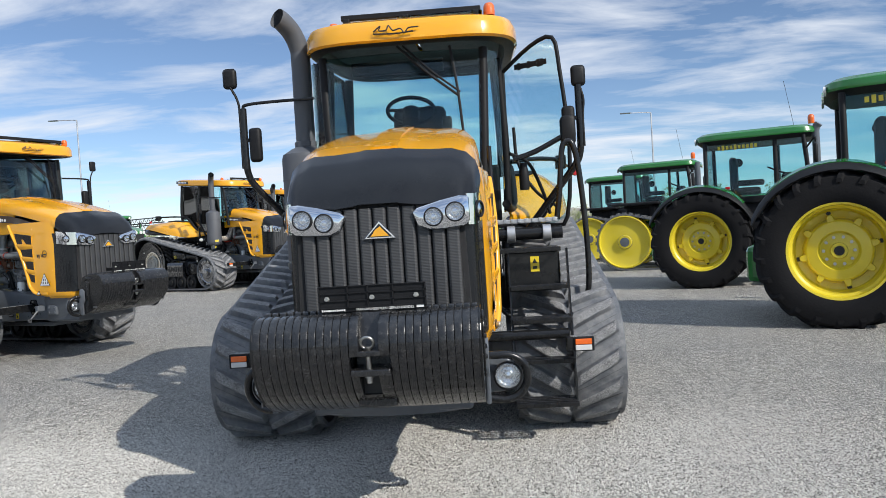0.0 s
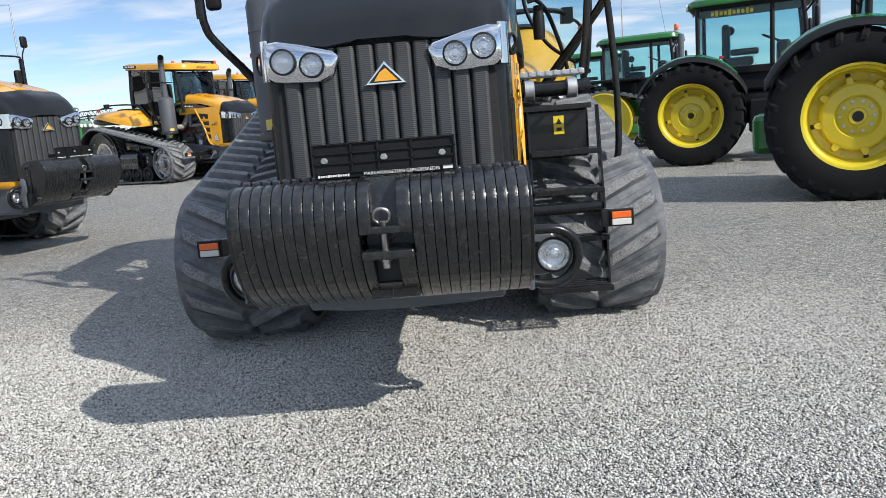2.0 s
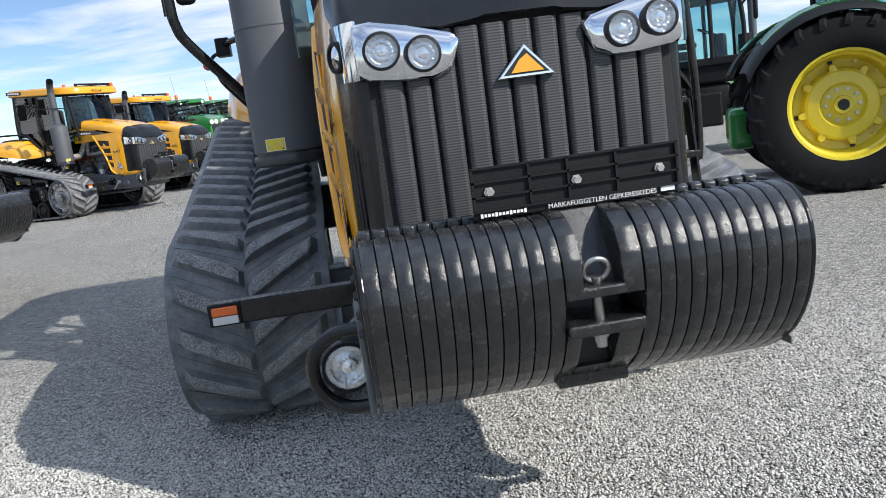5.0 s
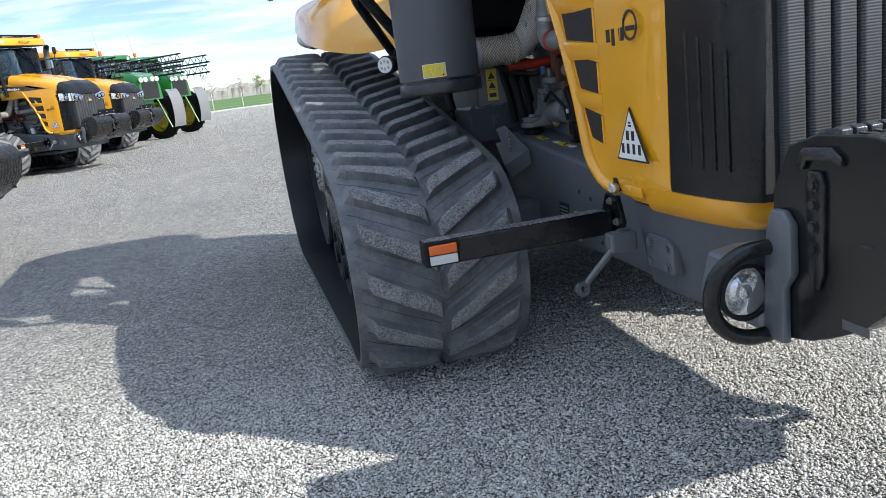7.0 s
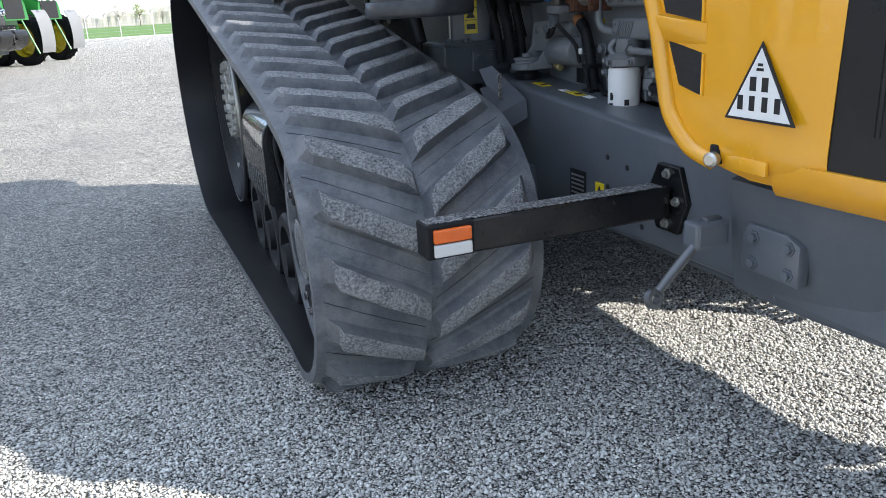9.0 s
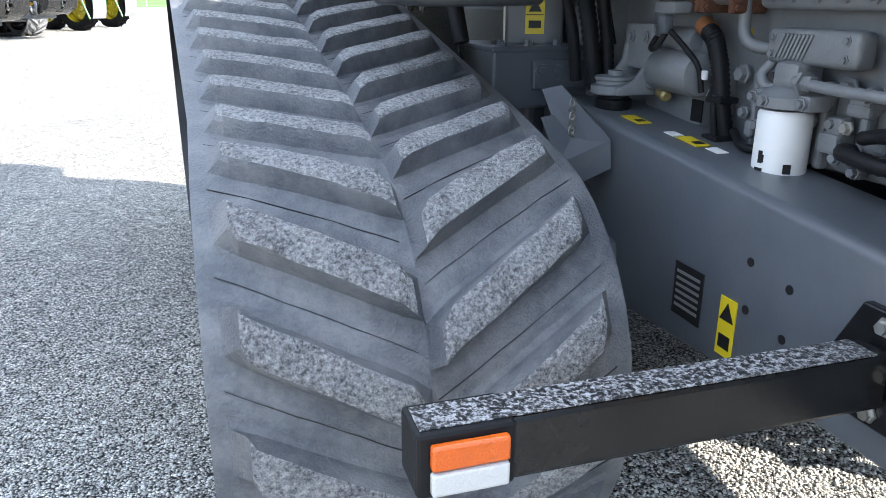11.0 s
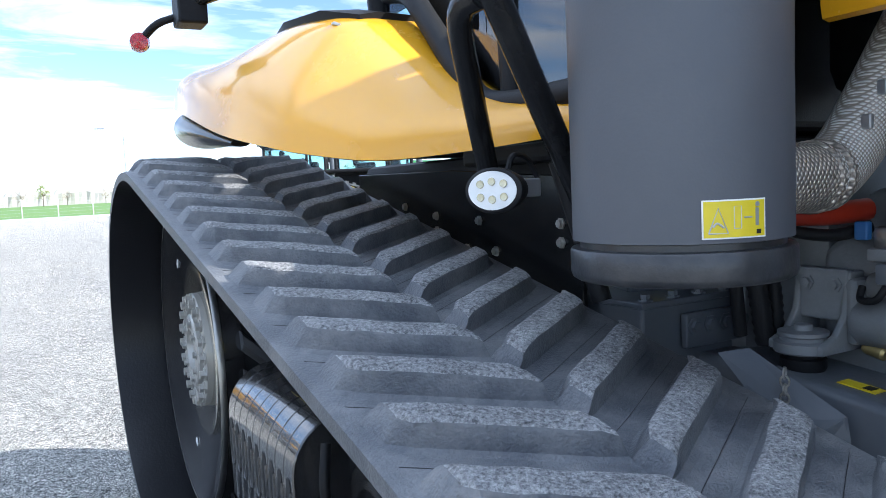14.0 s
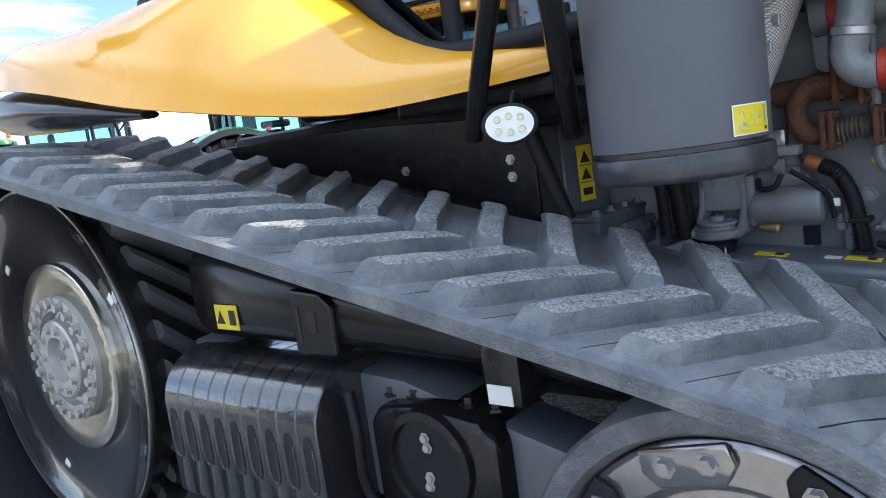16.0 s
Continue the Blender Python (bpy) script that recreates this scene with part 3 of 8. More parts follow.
def undercarriage(root, side, full):
    """Belt, wheels, rollers and side weights of one track. side -1 is the machine's right."""
    rng = random.Random(5 + side)
    mid = MID * side
    x0, x1 = mid - HALF, mid + HALF
    # belt
    n = 120
    rings = []
    for i in range(n):
        s = BELT * i / n
        rings.append([belt_point(x0, s, -0.004), belt_point(x0 + 0.012, s, 0.0), belt_point(x1 - 0.012, s, 0.0), belt_point(x1, s, -0.004), belt_point(x1, s, -0.036), belt_point(x0, s, -0.036)])
    bm = bmesh.new()
    R = [[bm.verts.new(p) for p in r] for r in rings]
    for i in range(n):
        for k in range(6):
            f = bm.faces.new((R[i][k], R[i][(k + 1) % 6], R[(i + 1) % n][(k + 1) % 6], R[(i + 1) % n][k]))
            f.material_index = 1 if k == 4 else 0
    belt = part("track_belt", bm, [RUBBER, RUBBERDARK], root, "black rubber track belt greyed with dust", smooth=40)
    count = 46
    pitch = BELT / count
    if full:
        for i in range(count):
            for outer in (True, False):
                b = lug_bmesh(side, outer, i * pitch + (0.146 if outer else 0.000), rng)
                part("tread_lug", b, [RUBBER, WORN], belt, smooth=22)
    else:
        bm = bmesh.new()
        for i in range(0, count):
            for outer in (True, False):
                merge(bm, lug_bmesh(side, outer, i * pitch + (0.146 if outer else 0.000), rng))
        part("tread", bm, [RUBBER, WORN], belt, kind="stuff")
    # mould seams between the bars
    if full:
        bm = bmesh.new()
        for i in range(count):
            for xa, xb, s0, ds in ((0.345, 0.03, 0.146, 0.165), (-0.34, 0.0, 0.0, 0.20)):
                s0 += (i + 0.5) * pitch + rng.uniform(-0.008, 0.008)
                low, high = [], []
                for j in range(10):
                    f = j / 9
                    x, s = MID + xa + (xb - xa) * f, s0 + ds * f + rng.uniform(-0.0012, 0.0012)
                    for line, q, h in ((low, -0.0007, 0.0), (high, 0.0007, 0.0)):
                        line.append((bm.verts.new(belt_point(side * x, s + q * 1.6, h - 0.001)), bm.verts.new(belt_point(side * x, s + q, h + 0.0008))))
                for j in range(9):
                    bm.faces.new((low[j][0], low[j + 1][0], low[j + 1][1], low[j][1]))
                    bm.faces.new((low[j][1], low[j + 1][1], high[j + 1][1], high[j][1]))
                    bm.faces.new((high[j][1], high[j + 1][1], high[j + 1][0], high[j][0]))
        part("mould_seam", bm, RUBBERDARK, belt, kind="stuff")
    # guide blocks inside the belt
    bm = bmesh.new()
    for i in range(count // 2):
        s = i * BELT / (count // 2)
        ring = []
        for h, w in ((-0.034, 0.045), (-0.12, 0.028)):
            ring.append([belt_point(mid - 0.05, s - w, h), belt_point(mid + 0.05, s - w, h), belt_point(mid + 0.05, s + w, h), belt_point(mid - 0.05, s + w, h)])
        loft(ring, bm)
    part("guide_blocks", bm, RUBBER, root, "row of rubber guide blocks inside the belt", kind="stuff")
    # drive wheel: dished discs with a ribbed drum between
    for dx, dish in ((0.205, 1), (-0.205, -1)):
        m = towards((side * dish, 0, 0), (mid + side * dx - (0.065 if side < 0 else 0), C2.x, C2.y))
        rim = lathe([(0.60, -0.10), (0.632, -0.09), (0.636, -0.004), (0.630, 0.003), (0.620, 0.002), (0.60, -0.012), (0.50, -0.045), (0.40, -0.062), (0.36, -0.064), (0.0, -0.064)], 72, None, m)
        wheel = part("drive_wheel", rim, DISCBLACK, root, "glossy black drive wheel disc", smooth=35)
        part("rim_edge", lathe([(0.628, 0.002), (0.637, 0.004), (0.641, -0.004), (0.638, -0.02)], 72, None, m, cap=False), STEEL, wheel, "bare worn rim edge", smooth=60)
        if dish == 1:
            part("hub_plate", lathe([(0.362, -0.064), (0.358, -0.046), (0.345, -0.043), (0.30, -0.050), (0.22, -0.058), (0.0, -0.058)], 56, None, m), HUBPLATE, wheel, "polished dark hub plate", smooth=35)
            part("hub_ring", lathe([(0.236, -0.058), (0.236, -0.034), (0.230, -0.030), (0.184, -0.030), (0.178, -0.058)], 40, None, m, cap=False), HUBGREY, wheel, smooth=35)
            part("hub_cap", lathe([(0.155, -0.058), (0.150, -0.02), (0.142, -0.014), (0.088, -0.014), (0.08, -0.05), (0.0, -0.05)], 32, None, m), HUBGREY, wheel, smooth=35)
            for ring_r, cnt, br, bh in ((0.212, 20, 0.018, 0.024), (0.118, 10, 0.013, 0.016), (0.04, 4, 0.011, 0.018)):
                for i in range(cnt):
                    a = 2 * math.pi * i / cnt
                    loc = m @ Vector((ring_r * math.cos(a), ring_r * math.sin(a), -0.031 if ring_r > 0.15 else -0.015 if ring_r > 0.1 else -0.05))
                    part("wheel_bolt", bolt(loc, (side, 0, 0), br, bh), HUBGREY, wheel, smooth=30)
            for a in (0.5, 2.4, 4.3):
                o = box((0, 0, 0), (0.036, 0.036, 0.003))
                o.transform(m @ Matrix.Translation((0.50 * math.cos(a), 0.50 * math.sin(a), -0.043)) @ pose(0, 0, 0, 0, 0, 45))
                part("reflector_dot", o, WHITE, wheel)
    drum = part("drive_drum", lathe([(0.60, -0.24), (0.625, -0.23), (0.625, 0.18), (0.60, 0.19)], 64, None, towards((side, 0, 0), (mid, C2.x, C2.y))), BLACKPLASTIC, root, "ribbed rubber drive drum", smooth=35)
    xo, xi = mid + side * 0.19, mid - side * 0.24
    for i in range(30):
        ring = []
        for f in np.linspace(0, 1, 7):
            a = 2 * math.pi * i / 30 + 0.62 * f
            ring.append([(xo + (xi - xo) * f, C2.x + r * math.cos(a + q), C2.y + r * math.sin(a + q)) for r, q in ((0.615, -0.062), (0.66, -0.045), (0.682, -0.022), (0.682, 0.022), (0.66, 0.045), (0.615, 0.062))])
        part("drum_rib", loft(ring), RIBRUBBER, drum, smooth=40)
    # front idler: polished scalloped disc in a rubber tyre
    for dx, dish in ((0.19, 1), (-0.19, -1)):
        m = towards((side * dish, 0, 0), (mid + side * dx, C1.x, C1.y))
        idl = part("front_idler", lathe([(0.355, -0.09), (0.413, -0.085), (0.413, 0.085), (0.405, 0.10), (0.365, 0.10), (0.355, 0.085), (0.345, 0.05)], 64, None, m, cap=False), RUBBER, root, "black rubber idler tyre", smooth=35)
        disc = part("idler_disc", lathe([(0.345, 0.04), (0.345, 0.072), (0.335, 0.078), (0.27, 0.078), (0.25, 0.06), (0.17, 0.065), (0.15, 0.09), (0.0, 0.09)], 64, None, m, cap=False), WHEELGLOSS, idl, "polished dark idler disc", smooth=30)
        if dish == 1:
            for i in range(8):
                a = math.degrees(2 * math.pi * (i + 0.3) / 8)
                own = prism([(0.268, -0.06), (0.30, -0.085), (0.34, -0.08), (0.34, 0.08), (0.30, 0.085), (0.268, 0.06)], "z", 0.079, 0.094, 0.006)
                own.transform(m @ pose(0, 0, 0, 0, 0, a))
                part("disc_pad", own, BLACKPLASTIC if i % 2 else WHEELGLOSS, disc, smooth=40)
                for q in (-7.0, 7.0):
                    loc = m @ pose(0, 0, 0, 0, 0, a + q) @ Vector((0.31, 0, 0.093))
                    part("disc_bolt", bolt(loc, (side, 0, 0), 0.014, 0.014), WHEELGLOSS, disc)
            part("idler_hub", lathe([(0.11, 0.085), (0.105, 0.13), (0.07, 0.14), (0.0, 0.14)], 28, None, m), WHEELGLOSS, disc, smooth=35)
    # bogie rollers
    for y in (6.82, 7.27, 7.72):
        for dx, dish in ((0.18, 1), (-0.18, -1)):
            m = towards((side * dish, 0, 0), (mid + side * dx, y, 0.24))
            rl = part("bogie_roller", lathe([(0.205, -0.075), (0.212, -0.065), (0.212, 0.07), (0.20, 0.085), (0.155, 0.085), (0.14, 0.05), (0.08, 0.06), (0.07, 0.10), (0.0, 0.10)], 40, None, m), BLACKPLASTIC, root, "black bogie roller", smooth=35)
    # frame beam between the wheels
    part("track_frame", prism([(6.2, 0.44), (6.2, 0.60), (6.7, 0.72), (7.0, 0.80), (7.9, 0.86), (8.05, 0.80), (8.05, 0.58), (7.6, 0.46)], "x", mid - 0.09, mid + 0.09, 0.02), GREYPAINT, root, smooth=40)
    def oval(y, x, zc, rx, rz):
        return [(x + rx * abs(math.cos(t)) ** 0.7 * (1 if math.cos(t) > 0 else -1), y, zc + rz * abs(math.sin(t)) ** 0.7 * (1 if math.sin(t) > 0 else -1)) for t in [2 * math.pi * k / 20 for k in range(20)]]
    xa = mid + side * 0.055
    part("guard_beam", loft([oval(*q) for q in ((7.81, xa, 1.02, 0.080, 0.13), (7.785, xa, 1.02, 0.095, 0.146), (7.55, xa, 1.005, 0.10, 0.13), (7.25, xa, 0.975, 0.10, 0.10), (7.0, xa, 0.95, 0.09, 0.075), (6.70, xa, 0.925, 0.07, 0.062))]), BLACKGLOSS, root, "black moulded guard beam", smooth=50)
    part("guard_tube", tube([(xa, 6.75, 0.90), (xa, 6.35, 0.85)], 0.038, 16, steps=1), BLACKGLOSS, root, smooth=60)
    part("guard_block", box((xa + side * 0.01, 6.645, 0.865), (0.17, 0.105, 0.15), 0.02), BLACKGLOSS, root, smooth=40)
    part("white_plate", box((xa + side * 0.097, 6.648, 0.822), (0.003, 0.065, 0.045)), WHITE, root)
    br = part("guard_bracket", prism([(7.14, 0.875), (7.14, 1.01), (7.18, 1.04), (7.30, 1.05), (7.30, 0.875)], "x", xa + side * 0.02, xa + side * 0.112, 0.008), BLACKGLOSS, root)
    part("bracket_slot", box((xa + side * 0.1125, 7.272, 0.955), (0.003, 0.014, 0.10), 0.001), PRINTSHADE, br)
    part("bracket_slot", box((xa + side * 0.1125, 7.218, 0.963), (0.003, 0.032, 0.06), 0.001), PRINTSHADE, br)
    lb = part("warning_label", box((xa + side * 0.103, 7.61, 0.958), (0.003, 0.11, 0.075)), STICKER, root, "yellow warning label")
    part("print_triangle", prism([(7.618, 0.938), (7.658, 0.938), (7.638, 0.978)], "x", xa + side * 0.1055, xa + side * 0.1065), PRINTSHADE, lb)
    part("print_bar", box((xa + side * 0.106, 7.58, 0.958), (0.001, 0.03, 0.045)), PRINTSHADE, lb)
    # hub housing of the bogies
    hs = part("bogie_housing", prism([(6.68, 0.42), (6.68, 0.70), (6.73, 0.745), (6.90, 0.765), (7.05, 0.745), (7.08, 0.70), (7.08, 0.42)], "x", mid - side * 0.1, mid + side * 0.15, 0.02), BLACKGLOSS, root, "black cast bogie housing", smooth=40)
    m = towards((side, 0, 0), (mid + side * 0.148, 6.885, 0.628))
    part("housing_ring", lathe([(0.135, 0), (0.13, 0.02), (0.11, 0.022), (0.108, 0.008), (0.0, 0.008)], 40, None, m), BLACKGLOSS, hs, smooth=35)
    for px, py in ((0.0, 0.062), (0.004, 0.038), (0.0, -0.038), (-0.004, -0.062)):
        part("housing_bolt", bolt(m @ Vector((px, py, 0.01)), (side, 0, 0), 0.010, 0.010), HUBGREY, hs)
    for y in (6.72, 6.80, 6.97, 7.05):
        part("cap_bolt", bolt((mid + side * 0.08, y, 0.752), (0, 0, 1), 0.016, 0.025), BLACKGLOSS, hs)
    part("hose", tube([(mid + side * 0.2, 7.08, 0.80), (mid + side * 0.22, 7.05, 0.70), (mid + side * 0.2, 7.07, 0.55), (mid + side * 0.18, 7.02, 0.45)], 0.014, 8), BLACKPLASTIC, root, smooth=60)
    part("axle_beam", box((side * 0.62, 8.4, 0.80), (0.75, 0.36, 0.36), 0.05), GREYPAINT, root, smooth=40)
    part("idler_axle", box((side * 0.75, 6.35, 0.55), (0.70, 0.22, 0.20), 0.03), GREYPAINT, root, smooth=40)
    # suitcase weights hung outside the frame
    for i in range(9):
        y = 7.189 + i * 0.0785
        xa, xb = mid + side * 0.02, mid + side * 0.27
        arc = [(xb - side * 0.15 * (1 - math.sin(t)), 0.698 + 0.15 * math.cos(t)) for t in np.linspace(0, math.pi / 2, 12)]
        pts = [(xa, 0.40), (xa, 0.848), *arc, (xb, 0.42), (xb - side * 0.04, 0.37), (xa + side * 0.03, 0.37)]
        w = part("side_weight", prism(pts, "y", y - 0.0385, y + 0.0385, 0.004, seg=1), WEIGHTGLOSS, root, smooth=40)
        part("weight_slot", prism([(y - 0.017, 0.555), (y - 0.017, 0.675), (y - 0.008, 0.692), (y + 0.008, 0.692), (y + 0.017, 0.675), (y + 0.017, 0.555), (y + 0.008, 0.54), (y - 0.008, 0.54)], "x", xb - side * 0.003, xb + side * 0.0015), PRINTSHADE, w)
        part("slot_rim", tube([(xb + side * 0.001, y - 0.017, 0.66), (xb + side * 0.001, y - 0.017, 0.555), (xb + side * 0.001, y, 0.537), (xb + side * 0.001, y + 0.017, 0.555), (xb + side * 0.001, y + 0.017, 0.66)], 0.004, 6, steps=2), WEIGHTGLOSS, w)


WHEELGLOSS = mat("polished_dark_wheel", (0.24, 0.24, 0.245), 0.13, 0.8, 0.12, 4, 0.015, 60, coat=1.0, dirt=DUST, dirt_amt=0.10)
HUBPLATE = mat("polished_hub_plate", (0.52, 0.49, 0.42), 0.18, 0.95, 0.10, 3, 0.012, 40, coat=0.5)
RIBRUBBER = mat("ribbed_rubber", (0.06, 0.062, 0.066), 0.34, 0, 0.2, 12, 0.1, 90)
RUBBERDARK = mat("clean_black_rubber", (0.012, 0.012, 0.014), 0.32, 0, 0.2, 12, 0.1, 90)
WEIGHTGLOSS = mat("wet_black_paint", (0.022, 0.022, 0.023), 0.22, 0.0, 0.35, 16, 0.22, 40, coat=1.0, spec=0.8)
DISCBLACK = mat("glossy_black_disc", (0.012, 0.012, 0.013), 0.16, 0, 0.2, 6, 0.02, 50, coat=1.0, dirt=DUST, dirt_amt=0.05)


HUBGREY = mat("hub_grey", (0.46, 0.45, 0.42), 0.36, 0.5, 0.12, 8, 0.05, 90, dirt=DUST, dirt_amt=0.2)


def hood_half(y):
    return lerp([(4.40, 0.455), (4.5, 0.50), (4.75, 0.53), (5.3, 0.535), (6.0, 0.50)], y)


def hood_top(y):
    return lerp([(4.40, 1.62), (4.46, 1.74), (4.55, 1.84), (4.68, 1.92), (4.85, 1.985), (5.2, 2.08), (5.6, 2.16), (6.0, 2.22)], y)


def hood_ring(y, low, inset=0.0):
    """The arch of the hood at y, from the right lower edge over the top to the left."""
    w, t = hood_half(y) - inset, hood_top(y) - inset
    k = min(0.22, (t - low) * 0.7)
    half = [(-w, low), (-w, low + (t - k - low) * 0.5), (-w + 0.005, t - k), (-w + 0.02, t - k * 0.6), (-w + 0.065, t - k * 0.27), (-w + 0.14, t - k * 0.10), (-w * 0.5, t - 0.012), (-0.12, t), (-0.1, t + 0.006)]
    full = half + [(-x, z) for x, z in half[::-1]]
    return [(x, y, z) for x, z in full]


def weight_outline(lip=True):
    """Profile (y, z) of a front weight: round face, sloping underside, hooked top."""
    face = [(3.845, 0.605), (3.74, 0.625), (3.62, 0.68), (3.53, 0.745), (3.465, 0.84), (3.437, 0.94), (3.442, 1.02), (3.475, 1.075), (3.525, 1.106), (3.585, 1.113)]
    pts = [(p.x, p.y) for p in smooth_line([(a, b, 0) for a, b in face], 2)]
    return pts + ([(3.603, 1.106), (3.606, 0.98), (3.80, 0.93)] if lip else [(3.71, 1.108), (3.80, 1.08)]) + [(3.86, 0.90 if lip else 0.97), (3.87, 0.65)]


def front_weights(top):
    root = new("weight_pack")
    root.parent = top
    root.location = (0, 0.42, 0)
    root["label"] = "pack of black cast iron front weights"
    part("weight_rack", box((0, 3.98, 0.86), (0.70, 0.30, 0.28), 0.03), GREYPAINT, root, smooth=40)
    part("rack_lip", prism([(3.84, 0.60), (3.84, 0.64), (4.0, 0.62), (4.0, 0.58)], "x", -0.30, 0.30, 0.008), GREYPAINT, root)
    step = 0.0368
    for sgn, n, x0 in ((-1, 12, 0.098), (1, 11, 0.090)):
        for i in range(n):
            x = sgn * (x0 + step * (i + 0.5))
            w = prism(weight_outline(), "x", x - 0.0180, x + 0.0180, 0.005)
            # narrow neck and hooked tail behind the crest
            prism([(3.60, 1.02), (3.60, 1.104), (3.625, 1.108), (3.665, 1.108), (3.665, 1.02)], "x", x - 0.0095, x + 0.0095, 0.003, w)
            prism([(3.655, 1.00), (3.655, 1.118), (3.67, 1.124), (3.71, 1.115), (3.80, 1.08), (3.86, 0.97), (3.86, 0.90)], "x", x - 0.0150, x + 0.0150, 0.004, w)
            part("front_weight", w, CASTBLACK, root, smooth=40)
        xe = sgn * (x0 + step * n)
        part("weight_end_plate", prism(weight_outline(False), "x", xe - 0.002 * sgn, xe + 0.010 * sgn, 0.004), BLACKGLOSS, root)
        rib = part("end_plate_rib", prism([(3.70, 0.76), (3.685, 0.80), (3.68, 1.00), (3.69, 1.03), (3.73, 1.03), (3.74, 1.00), (3.735, 0.80), (3.72, 0.76)], "x", xe + 0.009 * sgn, xe + 0.020 * sgn, 0.005), BLACKGLOSS, root, smooth=40)
        part("rib_hook", prism([(3.63, 1.045), (3.63, 1.065), (3.66, 1.085), (3.74, 1.08), (3.765, 1.06), (3.765, 1.025), (3.745, 1.03), (3.735, 1.05), (3.66, 1.055)], "x", xe + 0.009 * sgn, xe + 0.022 * sgn, 0.004), CASTBLACK, rib, smooth=40)
        for z in (0.855, 0.905, 0.955, 1.0):
            part("end_plate_bolt", bolt((xe + 0.020 * sgn, 3.71, z), (sgn, 0, 0), 0.011, 0.010), CASTBLACK, rib)
        part("cast_mark", box((xe + 0.0105 * sgn, 3.57, 0.885), (0.003, 0.035, 0.006), 0.001), CASTBLACK, root)
        part("cast_mark", box((xe + 0.0105 * sgn, 3.60, 0.70), (0.003, 0.075, 0.022), 0.001), STEELDARK, root)
        part("end_bracket", prism([(3.80, 0.60), (3.80, 0.74), (3.77, 0.78), (3.77, 0.90), (3.80, 0.93), (3.84, 0.93), (3.86, 0.88), (3.88, 0.60)], "x", xe + 0.010 * sgn, xe + 0.035 * sgn, 0.008), GREYPAINT, root, smooth=40)
    # hitch: recessed upper block, open jaw with the pin, lower block with a square pocket
    upper = [(3.437, 0.925), (3.437, 0.975), (3.442, 1.02), (3.475, 1.075), (3.525, 1.106), (3.585, 1.116), (3.70, 1.108), (3.70, 0.925)]
    lower = [(3.452, 0.862), (3.465, 0.83), (3.53, 0.745), (3.62, 0.68), (3.74, 0.625), (3.80, 0.63), (3.80, 0.862)]
    back = prism([(3.60, 0.66), (3.60, 1.06), (3.66, 1.10), (3.70, 1.105), (3.84, 1.05), (3.84, 0.66)], "x", -0.096, 0.088, 0.006)
    mid = part("hitch_block", back, CASTBLACK, root, "black cast hitch block with pin")
    for xa, xb in ((-0.097, -0.052), (0.038, 0.089)):
        part("hitch_cheek", prism(upper, "x", xa, xb, 0.007), CASTBLACK, mid, smooth=40)
    part("recess_wall", prism([(3.49, 0.93), (3.50, 0.955), (3.585, 1.112), (3.62, 1.112), (3.62, 0.93)], "x", -0.053, 0.039), CASTBLACK, mid, smooth=40)
    part("hitch_shelf", box((-0.006, 3.52, 0.938), (0.182, 0.165, 0.026), 0.006), CASTBLACK, mid)
    for xa, xb in ((-0.097, -0.058), (0.028, 0.089)):
        part("hitch_cheek_low", prism(lower, "x", xa, xb, 0.007), CASTBLACK, mid, smooth=40)
    part("jaw_lip", box((-0.004, 3.525, 0.850), (0.184, 0.165, 0.032), 0.007), CASTBLACK, mid)
    part("hitch_toe", prism([(3.545, 0.732), (3.62, 0.678), (3.74, 0.622), (3.80, 0.63), (3.80, 0.732)], "x", -0.060, 0.030, 0.006), CASTBLACK, mid)
    # Black sheet that paints the shade deep in the square pocket.
    part("pocket_shade", box((-0.015, 3.58, 0.785), (0.09, 0.01, 0.13)), PRINTSHADE, mid)
    part("hitch_pin", lathe([(0.013, 0.80), (0.013, 0.955), (0.017, 0.96), (0.017, 0.968)], 16, None, Matrix.Translation((-0.014, 3.475, 0))), STEEL, mid, "worn steel hitch pin", smooth=40)
    loop = [(-0.016 + 0.030 * math.cos(a), 3.462 - 0.010 * math.sin(a), 0.985 + 0.027 * math.sin(a)) for a in np.linspace(-1.5, 4.7, 14)]
    part("pin_handle", tube(loop, 0.007, 8, steps=2), STEEL, mid, smooth=50)
    part("pin_nut", bolt((-0.014, 3.475, 0.832), (0, 0, -1), 0.015, 0.02), STEEL, mid)


BANDBROWN = mat("brown_band", (0.045, 0.026, 0.016), 0.3, 0, 0.1, 6, coat=0.6)
GRILLE = stripes("fine_grille_mesh", (0.028, 0.029, 0.031), (0.105, 0.106, 0.108))


